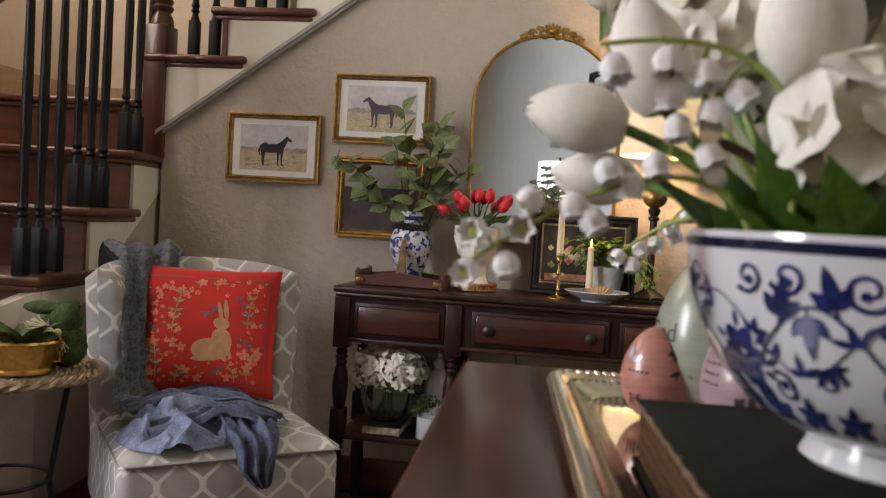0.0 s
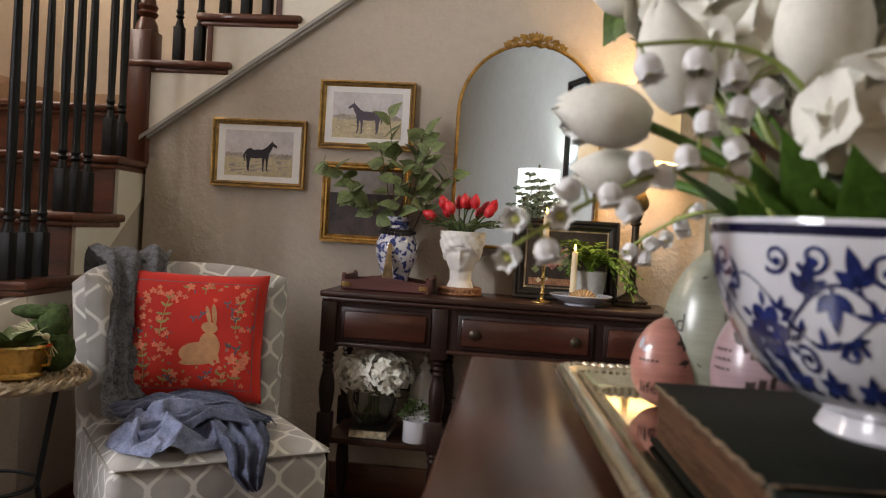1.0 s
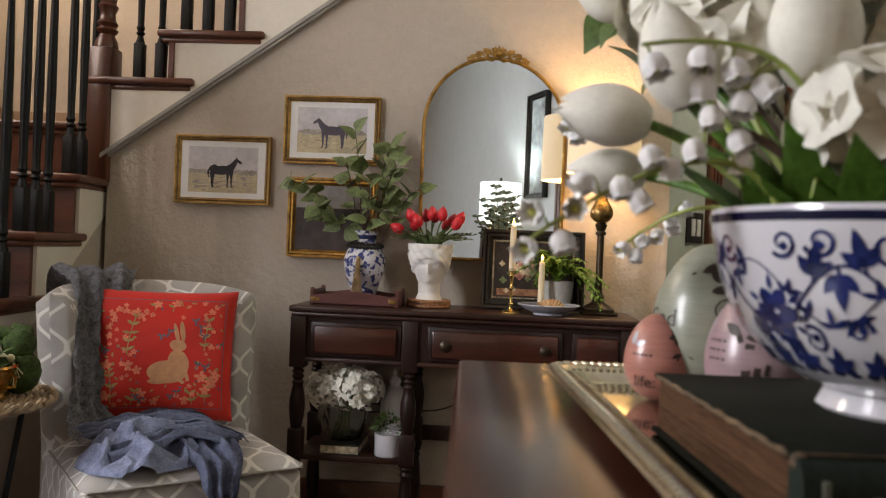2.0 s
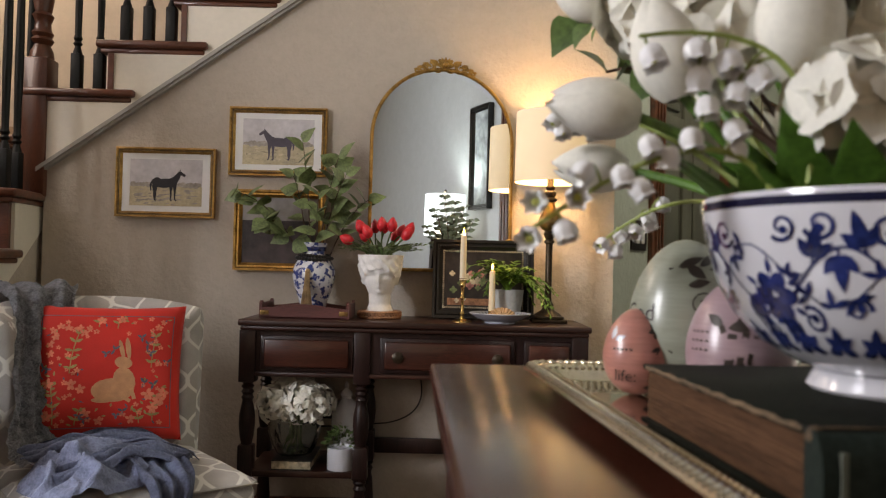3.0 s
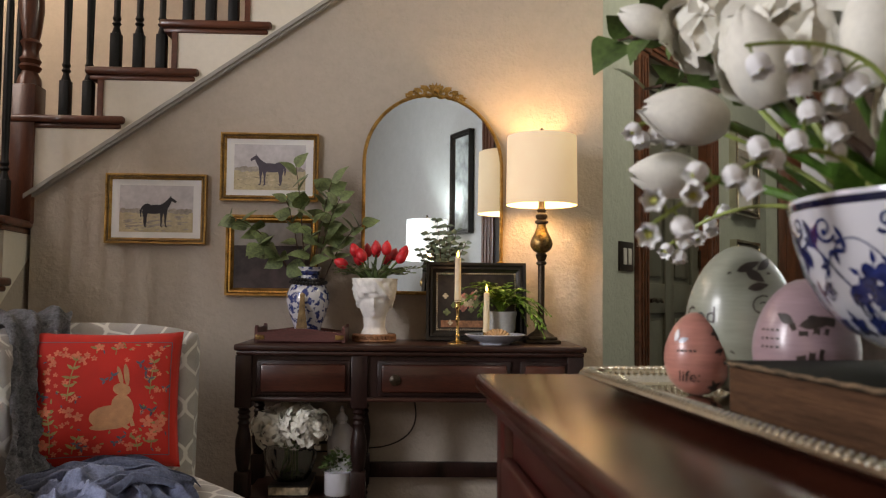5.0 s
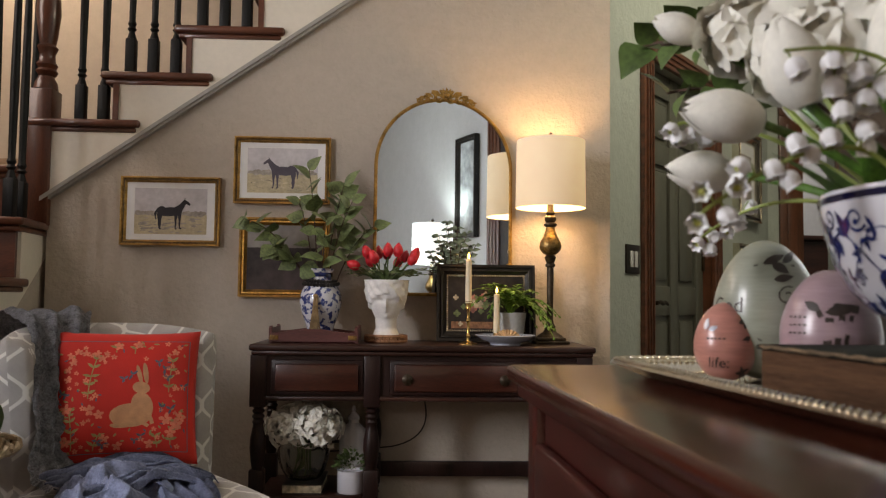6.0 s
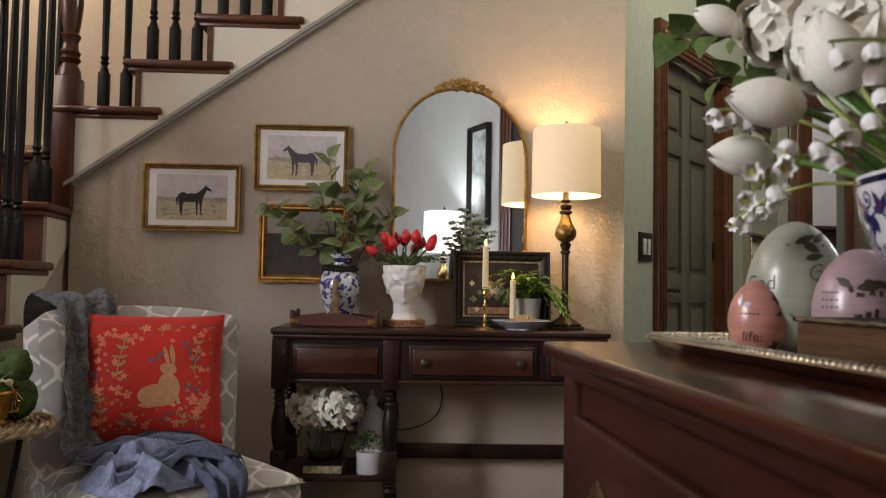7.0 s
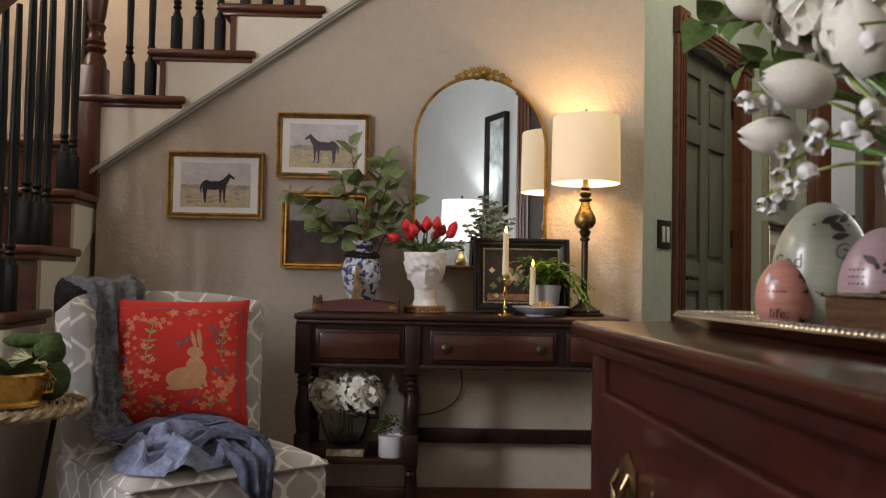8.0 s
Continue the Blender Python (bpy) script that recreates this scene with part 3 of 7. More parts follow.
foot, shaft = baluster_meshes()
first = True
spots = [(steps[k][0] + dx, WY + 0.028, steps[k][1]) for k in range(5) for dx in (0.088, 0.170, 0.252) if not (k == 0 and dx < 0.1)]
spots += [(-1.10, y, 1.203) for y in (3.32, 3.42, 3.52)] + [(-1.10, y, 1.0) for y in (2.98, 3.07, 3.16)] + [(-1.10, y, 0.80) for y in (2.68, 2.77, 2.87)]
for p in spots:
    b = new("baluster")
    b.parent = stair
    b.matrix_basis = Matrix.Translation(LOWM @ Vector(p)) if p[0] == -1.10 else pose(*p)
    b["label"] = "black painted turned baluster"
    for src in (foot, shaft):
        o = src if first else new(src.name.split(".")[0], src.data)
        o.parent = b
    first = False

newel = new("newel_post")
newel.parent = stair
newel.matrix_basis = pose(-1.096, 3.64, 1.172)
newel["label"] = "turned red-brown newel post"
part("post_block", boxed(-0.045, 0.045, -0.045, 0.045, -0.001, 0.50, bevel=0.006), M_NEWEL, newel)
part("turned_post", lathe([(0.045, 0.50), (0.042, 0.525), (0.030, 0.55), (0.036, 0.556), (0.042, 0.567), (0.034, 0.578), (0.041, 0.592), (0.033, 0.604), (0.030, 0.63), (0.036, 0.645), (0.040, 0.656), (0.031, 0.668), (0.037, 0.70), (0.045, 0.78), (0.040, 0.88), (0.030, 0.96), (0.045, 1.0)], 20), M_NEWEL, newel)
bm = bmesh.new()
for y0, y1 in ((2.2, 3.60),):
    prism(bm, [(y0, 1.70 + 0.645 * (y0 - 2.78)), (y1, 1.70 + 0.645 * (y1 - 2.78)), (y1, 1.765 + 0.645 * (y1 - 2.78)), (y0, 1.765 + 0.645 * (y0 - 2.78))], 0.06, Matrix.Translation((-0.025, 0, 0)) @ SIDE)
part("handrail", bm, M_NEWEL, stair).matrix_basis = LOWM
bm = bmesh.new()
prism(bm, [(-1.05, 2.38), (0.6, 2.38 + 0.69 * 1.65), (0.6, 2.45 + 0.69 * 1.65), (-1.05, 2.45)], 0.06, Matrix.Translation((0, WY, 0)) @ WALLFRAME)
part("handrail", bm, M_NEWEL, stair)

# ---- panelled door in the slanted wall ----
def on_slant(s, z, d=0.0):
    return SLANT @ Vector((s, z, d))


door = tagged(new("door_1"), "olive-grey six-panel wooden door, closed, in a stained casing", "door", "", "structure")
door.matrix_basis = SLANT


def slab(s0, s1, z0, z1, d0, d1, bevel=0.0):
    return boxed(s0, s1, z0, z1, d0, d1, bevel=bevel)


bm = bmesh.new()
box(bm, 0.42, 1.20, -0.13, 1.985, 0.055, 0.09)
part("leaf", bm, M_DOOR, door)
for s in (0.42, 0.76, 1.09):
    part("stile", slab(s, s + 0.11 if s != 0.76 else s + 0.10, 0.01, 1.985, 0.04, 0.055, 0.003), M_DOOR, door)
for z0, z1 in ((0.01, 0.24), (0.82, 0.96), (1.54, 1.64), (1.87, 1.985)):
    for s0, s1 in ((0.53, 0.76), (0.86, 1.09)):
        part("rail", slab(s0, s1, z0, z1, 0.041, 0.055, 0.003), M_DOOR, door)
for z0, z1 in ((0.24, 0.82), (0.96, 1.54), (1.64, 1.87)):
    for s0, s1 in ((0.53, 0.76), (0.86, 1.09)):
        part("panel", slab(s0 + 0.03, s1 - 0.03, z0 + 0.03, z1 - 0.03, 0.044, 0.055, 0.009), M_DOOR, door)
for s0, s1 in ((0.32, 0.43), (1.19, 1.30)):
    c = part("casing", slab(s0, s1, -0.137, 1.985, -0.022, 0.0, 0.004), M_CASING, door)
    for k in (0.022, 0.05, 0.078):
        part("flute", slab(s0 + k, s0 + k + 0.014, 0.12, 1.96, -0.029, -0.022, 0.005), M_CASING, c)
    r = part("rosette", slab(s0 - 0.006, s1 + 0.006, 1.985, 2.105, -0.032, 0.0, 0.004), M_CASING, door)
    part("roundel", lathe([(0.038, 0), (0.038, 0.006), (0.028, 0.010), (0.020, 0.004), (0.010, 0.012), (0.0, 0.013)], 20, bm=None), M_CASING, r).matrix_basis = Matrix.Translation(((s0 + s1) / 2, 2.045, -0.032)) @ Matrix.Rotation(math.pi, 4, "X")
c = part("casing", slab(0.436, 1.184, 1.985, 2.095, -0.022, 0.0, 0.004), M_CASING, door)
for k in (0.022, 0.05, 0.078):
    part("flute", slab(0.436, 1.184, 1.985 + k, 1.999 + k, -0.029, -0.022, 0.005), M_CASING, c)
for s in (0.42, 1.188):
    part("jamb", slab(s, s + 0.012, -0.137, 1.985, 0.0, 0.04), M_CASING, door)
h = part("handle", lathe([(0.026, 0), (0.026, 0.006), (0.018, 0.010), (0.010, 0.014), (0.010, 0.045), (0.0, 0.046)], 16), M_BRONZE, door, "dark bronze lever handle")
h.matrix_basis = Matrix.Translation((0.50, 0.88, 0.04)) @ Matrix.Rotation(math.pi, 4, "X")
part("lever", tube(bmesh.new(), [(0, 0, 0.04), (0.03, -0.006, 0.042), (0.06, 0.004, 0.042), (0.09, -0.004, 0.042), (0.115, 0.006, 0.042)], [0.009, 0.009, 0.008, 0.007, 0.006]), M_BRONZE, h)
for z in (0.30, 1.05, 1.75):
    part("hinge", slab(1.17, 1.19, z, z + 0.09, 0.030, 0.042), M_BRONZE, door)

sw = thing("light_switch", "dark double light switch plate with ivory rockers", "switch")
sw.matrix_basis = SLANT
part("plate", slab(0.168, 0.298, 1.005, 1.130, -0.008, 0.0, 0.003), M_SWITCH, sw)
for s in (0.196, 0.240):
    part("rocker", slab(s, s + 0.030, 1.033, 1.102, -0.013, -0.008, 0.002), M_ROCKER, sw)

# second doorway at the hall's end
dr = tagged(new("door_2"), "open doorway with stained wooden casing", "doorway", "", "structure")
for x0, x1 in ((2.36, 2.495), (2.69, 2.78)):
    c = part("casing", boxed(x0, x1, 5.155, 5.18, 0, 2.0, bevel=0.004), M_CASING, dr)
    part("flute", boxed(x0 + 0.04, x1 - 0.04, 5.148, 5.155, 0.1, 1.95, bevel=0.003), M_CASING, c)
part("casing", boxed(2.36, 2.78, 5.155, 5.18, 2.0, 2.11, bevel=0.004), M_CASING, dr)
cab = thing("tall_cabinet", "dark brown wooden cabinet in the far room", "cabinet", (3.9, 7.2, 0))
part("body", boxed(-0.6, 0.6, -0.3, 0.3, 0, 1.42, bevel=0.01), M_TABLE, cab)
part("top_board", boxed(-0.63, 0.63, -0.33, 0.33, 1.42, 1.46, bevel=0.01), M_TABLE, cab)


def moulded_frame(parent, w, h, border, depth, m_outer, m_inner, inner=0.3):
    """Four mitred bars, each with an outer and an inner step."""
    for k in range(4):
        lw, lh = (w, h) if k % 2 == 0 else (h, w)
        bm = bmesh.new()
        o = 0
        rows = [(0, 0), (0, depth), (border * 0.25, depth), (border * 0.42, depth * 0.70), (border * 0.6, depth * 0.78), (border * 0.8, depth * 0.55), (border, depth * 0.35), (border, 0)]
        a = [bm.verts.new((-lw / 2 + b, -lh / 2 + b, d)) for b, d in rows]
        c = [bm.verts.new((lw / 2 - b, -lh / 2 + b, d)) for b, d in rows]
        for i in range(len(rows) - 1):
            bm.faces.new((a[i], c[i], c[i + 1], a[i + 1]))
        bmesh.ops.rotate(bm, verts=bm.verts, cent=(0, 0, 0), matrix=Matrix.Rotation(k * math.pi / 2, 3, "Z"))
        part("frame_bar", bm, m_outer, parent, smooth=False)
    bm = bmesh.new()
    b0, b1 = border * 0.42, border * 0.62
    for x0, x1, y0, y1 in ((-w / 2 + b0, w / 2 - b0, -h / 2 + b0, -h / 2 + b1), (-w / 2 + b0, w / 2 - b0, h / 2 - b1, h / 2 - b0), (-w / 2 + b0, -w / 2 + b1, -h / 2 + b1, h / 2 - b1), (w / 2 - b1, w / 2 - b0, -h / 2 + b1, h / 2 - b1)):
        box(bm, x0, x1, y0, y1, depth * 0.5, depth * 0.86)
    part("gilt_bead", bm, m_inner, parent)


FACING = Matrix(((1, 0, 0, 0), (0, 0, -1, 0), (0, 1, 0, 0), (0, 0, 0, 1)))   # local x, y, z: right, up, out of the wall


def hang(ob, x, y, z, tilt=0.0, yaw=0.0, size=1.0):
    ob.matrix_basis = Matrix.Translation((x, y, z)) @ Matrix.Rotation(radians(yaw), 4, "Z") @ Matrix.Rotation(radians(tilt), 4, "X") @ FACING @ Matrix.Diagonal((size, size, size, 1))
    return ob


def flat(d):
    return lambda u, v: Vector((u, v, d))


def horse_shape(bm, cx, cy, k, face, depth):
    """A plain four-legged silhouette, k metres long."""
    f = face * k
    layer = itertools.count()

    def lay():
        return flat(depth + 0.00006 * next(layer))

    patch(bm, ellipse(cx, cy, 0.36 * k, 0.14 * k, 4 * face, 18), lay())
    patch(bm, ellipse(cx + 0.24 * f, cy + 0.03 * k, 0.14 * k, 0.15 * k), lay())
    patch(bm, ellipse(cx - 0.24 * f, cy + 0.03 * k, 0.15 * k, 0.145 * k), lay())
    stroke(bm, [(cx + 0.26 * f, cy + 0.05 * k), (cx + 0.38 * f, cy + 0.20 * k), (cx + 0.47 * f, cy + 0.34 * k)], [0.24 * k, 0.17 * k, 0.10 * k], lay())
    stroke(bm, [(cx + 0.43 * f, cy + 0.33 * k), (cx + 0.53 * f, cy + 0.28 * k), (cx + 0.62 * f, cy + 0.22 * k)], [0.11 * k, 0.09 * k, 0.06 * k], lay())
    stroke(bm, [(cx + 0.45 * f, cy + 0.33 * k), (cx + 0.46 * f, cy + 0.42 * k)], [0.05 * k, 0.01 * k], lay())
    for dx, sway in ((0.30, 0.02), (0.20, -0.02), (-0.26, -0.03), (-0.33, 0.03)):
        stroke(bm, [(cx + dx * f, cy - 0.05 * k), (cx + (dx + sway * 0.6) * f, cy - 0.26 * k), (cx + (dx + sway * 0.3) * f, cy - 0.38 * k), (cx + (dx + sway) * f, cy - 0.50 * k), (cx + (dx + sway + 0.04) * f, cy - 0.53 * k)], [0.13 * k, 0.06 * k, 0.05 * k, 0.035 * k, 0.06 * k], lay())
    stroke(bm, [(cx - 0.36 * f, cy + 0.10 * k), (cx - 0.43 * f, cy - 0.05 * k), (cx - 0.42 * f, cy - 0.24 * k)], [0.04 * k, 0.07 * k, 0.02 * k], lay())


def horse_print(x0, x1, z0, z1, face, ink, label):
    w, h = x1 - x0, z1 - z0
    fr = hang(thing("framed_print", label, "framed picture"), (x0 + x1) / 2, WY, (z0 + z1) / 2)
    moulded_frame(fr, w, h, 0.021, 0.022, M_GOLD, M_GOLDDK)
    part("backing", boxed(-w / 2 + 0.004, w / 2 - 0.004, -h / 2 + 0.004, h / 2 - 0.004, 0.001, 0.006), M_FRAMEBK, fr)
    part("mount", boxed(-w / 2 + 0.018, w / 2 - 0.018, -h / 2 + 0.018, h / 2 - 0.018, 0.006, 0.0085), M_PAPER, fr)
    pw, ph = w * 0.365, h * 0.335
    pic = part("print_sky", boxed(-pw, pw, -ph * 0.15, ph, 0.0085, 0.0095), M_SKYP, fr, "pale printed sky")
    part("print_field", boxed(-pw, pw, -ph, -ph * 0.15, 0.0085, 0.0095), M_GRASSP, fr, "straw-coloured printed field")
    bm = bmesh.new()
    for i in range(26):
        patch(bm, ellipse(-pw + 0.012 + (2 * pw - 0.024) * i / 25, -ph * 0.12 + rnd(0, 0.004), 0.011, rnd(0.004, 0.012), 0, 8), flat(0.0099 + 0.00001 * i))
    part("print_tree_line", bm, M_HILLP, fr, "grey printed tree line")
    bm = bmesh.new()
    for i in range(60):
        u, v = rnd(-pw + 0.02, pw - 0.02), rnd(-ph * 0.97, -ph * 0.3)
        patch(bm, ellipse(u, v, rnd(0.006, 0.018), rnd(0.001, 0.003), rnd(-12, 12), 7), flat(0.0099 + 0.000004 * i))
    part("print_grass", bm, M_HILLP if face > 0 else M_CREAMF, fr)
    bm = bmesh.new()
    horse_shape(bm, -0.004 * face, -0.002, 0.118, face, 0.0103)
    part("print_figure", bm, ink, fr, "dark printed animal silhouette")


horse_print(-0.797, -0.443, 1.108, 1.357, 1, M_HORSE1, "gilt-framed print of a dark animal silhouette in a field")
horse_print(-0.396, -0.047, 1.266, 1.511, -1, M_HORSE2, "gilt-framed print of a violet-grey animal silhouette")

fr = hang(thing("framed_painting", "gold-framed dark dusk landscape hanging behind the vase", "framed picture"), -0.207, WY, 1.071)
moulded_frame(fr, 0.325, 0.288, 0.028, 0.026, M_GOLD, M_BRASS)
part("canvas", boxed(-0.150, 0.150, -0.135, 0.035, 0.004, 0.010), M_DARKART, fr, "dark brown painted heath")
part("canvas_sky", boxed(-0.150, 0.150, 0.035, 0.135, 0.004, 0.010), M_DARKSKY, fr, "pale grey painted sky")

# small silver frames on the slanted wall
for s, z, w, h in ((1.74, 1.62, 0.42, 0.52), (1.74, 0.96, 0.42, 0.52)):
    fr = thing("framed_print", "silver-framed print with a white mount on the hall wall", "framed picture", group="hall pictures")
    fr.matrix_basis = SLANT @ Matrix.Translation((s, z, 0)) @ Matrix.Diagonal((1, 1, -1, 1))
    moulded_frame(fr, w, h, 0.05, 0.035, M_SILVER, M_SWITCH)
    part("mount", boxed(-w / 2 + 0.03, w / 2 - 0.03, -h / 2 + 0.03, h / 2 - 0.03, 0.002, 0.006), M_PAPER, fr)
    part("print", boxed(-w / 4, w / 4, -h / 4, h / 4, 0.006, 0.008), M_HILLP, fr)
    bm = bmesh.new()
    for i in range(40):
        a = i / 40
        ball(bm, (-w / 2 + 0.025, -h / 2 + 0.02 + (h - 0.04) * a, 0.033), 0.007, 6, 4)
        ball(bm, (w / 2 - 0.025, -h / 2 + 0.02 + (h - 0.04) * a, 0.033), 0.007, 6, 4)
    part("beading", bm, M_SILVER, fr)

# ---- arched mirror ----
mir = hang(thing("arched_mirror", "arched wall mirror with a thin gold frame and scrolled crest", "mirror"), 0.367, 3.562, 1.398, yaw=MIRROR_YAW)
HW, ARCH_B = 0.252, -0.455
arch = [(-HW, ARCH_B), (HW, ARCH_B)] + [(HW * math.cos(math.pi * i / 40), HW * math.sin(math.pi * i / 40)) for i in range(41)]
bm = bmesh.new()
f = bm.faces.new([bm.verts.new((u, v, 0.008)) for u, v in arch])
part("mirror_glass", bm, M_MIRROR, mir, "clear mirror glass", smooth=False)
bm = bmesh.new()
prism(bm, arch, 0.006, Matrix())
part("mirror_back", bm, M_FRAMEBK, mir)
bm = bmesh.new()
path = [(-HW, ARCH_B, 0.008)] + [(-HW, ARCH_B + (0 - ARCH_B) * i / 6, 0.008) for i in range(1, 6)] + [(HW * math.cos(math.pi * (1 - i / 40)), HW * math.sin(math.pi * (1 - i / 40)), 0.008) for i in range(41)] + [(HW, ARCH_B * i / 6, 0.008) for i in range(1, 7)]
tube(bm, path, 0.0065, 8)
tube(bm, [(-HW, ARCH_B, 0.008), (HW, ARCH_B, 0.008)], 0.0065, 8)
part("gold_rim", bm, M_GOLD, mir)


def scroll(bm, cx, cy, r, turns, start, way, thick):
    pts = []
    for i in range(26):
        t = i / 25
        a = start + way * t * turns * 2 * math.pi
        q = r * (1 - 0.8 * t)
        pts.append((cx + q * math.cos(a), cy + q * math.sin(a), 0.018))
    return tube(bm, pts, [thick * (1 - 0.5 * i / 25) for i in range(26)], 6)


crest = part("gold_crest", ball(bmesh.new(), (0, HW + 0.012, 0.026), 0.011), M_GOLD, mir, "scrolled gold crest")
for sgn in (1, -1):
    for d, r in ((0.024, 0.022), (0.054, 0.017), (0.080, 0.012), (0.100, 0.009)):
        a = math.pi / 2 - sgn * d / HW
        part("crest_scroll", scroll(bmesh.new(), (HW + 0.012) * math.cos(a), (HW + 0.010) * math.sin(a), r, 1.3, math.pi / 2, sgn, 0.0050), M_GOLD, crest)
        part("crest_leaf", leaf_mesh(bmesh.new(), aim(((HW + 0.005) * math.cos(a), (HW + 0.012) * math.sin(a), 0.02), (sgn * 0.8, 0.5 - d * 4, 0.3)), r * 1.7, r * 0.9), M_GOLD, crest)
for i in range(7):
    a = math.pi * (0.08 + 0.84 * i / 6)
    part("crest_leaf", leaf_mesh(bmesh.new(), aim((0, HW + 0.006, 0.022), (math.cos(a), math.sin(a), 0.25)), 0.036, 0.015, fold=-0.3), M_GOLD, crest)
for y in (-0.35, -0.37, -0.39, -0.41):
    part("side_scroll", scroll(bmesh.new(), HW - 0.004, y, 0.011, 1.1, 0, 1, 0.004), M_GOLD, mir)


TT = 0.777                      # top of the console table

# ---- table lamps ----
def table_lamp(at, m_shade, m_lining, label, size=1.0):
    lamp = thing("table_lamp", label, "table lamp", at, size=size)
    base = bmesh.new()
    box(base, -0.062, 0.062, -0.062, 0.062, 0.0, 0.012, bevel=0.003)
    box(base, -0.052, 0.052, -0.052, 0.052, 0.012, 0.024, bevel=0.005)
    part("base", base, M_BRONZE, lamp)
    part("foot", lathe([(0.05, 0.024), (0.045, 0.030), (0.026, 0.042), (0.018, 0.055), (0.022, 0.062), (0.014, 0.075)], 20), M_BRONZE, lamp)
    part("column", lathe([(0.014, 0.075), (0.012, 0.09), (0.0125, 0.28), (0.019, 0.285), (0.019, 0.292), (0.013, 0.297), (0.018, 0.306), (0.022, 0.318), (0.015, 0.326)], 20), M_BRONZE, lamp)
    part("bulge", lathe([(0.015, 0.326), (0.028, 0.333), (0.038, 0.345), (0.0415, 0.358), (0.038, 0.375), (0.027, 0.395), (0.019, 0.415), (0.016, 0.43)], 24), M_BRONZEG, lamp, "gilt lamp bulge")
    part("neck", lathe([(0.016, 0.43), (0.025, 0.436), (0.025, 0.442), (0.016, 0.448), (0.022, 0.456), (0.022, 0.466), (0.014, 0.474), (0.018, 0.484), (0.012, 0.492), (0.012, 0.52)], 20), M_BRONZE, lamp)
    part("socket", lathe([(0.010, 0.52), (0.014, 0.53), (0.014, 0.56), (0.008, 0.565)], 14), M_BRASS, lamp)
    sh = part("shade", lathe([(0.129, 0.500), (0.130, 0.502), (0.127, 0.748), (0.126, 0.753)], 48), m_shade, lamp, "drum shade of pale linen, lit")
    part("lining", lathe([(0.1275, 0.501), (0.1245, 0.752)], 48), m_lining, sh)
    part("harp", tube(bmesh.new(), [(0.012, 0, 0.55), (0.05, 0, 0.60), (0.05, 0, 0.70), (0.0, 0, 0.756), (-0.05, 0, 0.70), (-0.05, 0, 0.60), (-0.012, 0, 0.55)], 0.002, 6), M_BRASS, lamp)
    part("finial", lathe([(0.006, 0.756), (0.010, 0.760), (0.005, 0.764), (0.009, 0.772), (0.006, 0.782), (0.0, 0.788)], 12), M_BRONZE, lamp)
    return lamp


table_lamp((0.738, 3.46, TT), M_SHADE, M_SHADE_IN, "bronze candlestick lamp with a lit linen drum shade", 0.945)
table_lamp((1.15, 1.85, 0.66), M_SHADE_C, M_SHADE_C, "lit lamp with a white drum shade seen in the mirror", 0.94)
st = thing("side_table", "small dark wooden table under the white lamp", "table", (1.15, 1.85, 0))
part("tabletop", boxed(-0.16, 0.16, -0.16, 0.16, 0.63, 0.66, bevel=0.006), M_TABLE, st)
for dx in (-0.13, 0.13):
    for dy in (-0.13, 0.13):
        part("leg", boxed(dx - 0.02, dx + 0.02, dy - 0.02, dy + 0.02, 0, 0.63, bevel=0.004), M_TABLEV, st)
pa = thing("framed_painting", "pale abstract painting in a black frame, seen in the mirror", "framed picture")
pa.matrix_basis = Matrix.Translation((1.33, 1.97, 1.585)) @ Matrix.Rotation(radians(-90), 4, "Z") @ FACING
moulded_frame(pa, 0.24, 0.60, 0.03, 0.035, M_FRAMEBK, M_FRAMEBK)
part("canvas", boxed(-0.10, 0.10, -0.28, 0.28, 0.004, 0.012), M_ARTBLUE, pa)
d3 = tagged(new("door_3"), "fluted red-brown door casing with a dark panel in its opening, seen in the mirror", "door", "", "structure")
c = part("casing", boxed(1.305, 1.33, 2.22, 2.35, 0, 1.95, bevel=0.004), M_CASING, d3)
for k in range(3):
    part("flute", boxed(1.298, 1.305, 2.235 + 0.035 * k, 2.255 + 0.035 * k, 0.1, 1.93, bevel=0.003), M_CASING, c)
part("rosette", boxed(1.295, 1.33, 2.21, 2.36, 1.95, 2.08, bevel=0.006), M_CASING, d3)
# near-black panel stands in for the unlit opening beside the casing
part("leaf", boxed(1.315, 1.33, 2.35, 2.61, 0, 1.95), M_STILL, d3)


# ---- console table ----
con = thing("console_table", "dark walnut console table with drawers, turned legs and a low shelf", "table", (0, 0, 0))
CF, CB = 3.252, 3.602           # its front and back
bm = bmesh.new()
box(bm, -0.262, 0.852, CF, CB, TT - 0.020, TT, bevel=0.006, seg=3)
box(bm, -0.255, 0.845, CF + 0.007, CB - 0.002, TT - 0.034, TT - 0.020, bevel=0.005)
part("tabletop", bm, M_TABLE, con)
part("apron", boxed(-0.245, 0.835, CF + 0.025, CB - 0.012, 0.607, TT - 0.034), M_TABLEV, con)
part("apron_bead", boxed(-0.212, 0.82, CF + 0.015, CF + 0.025, 0.598, 0.612, bevel=0.004), M_TABLE, con)
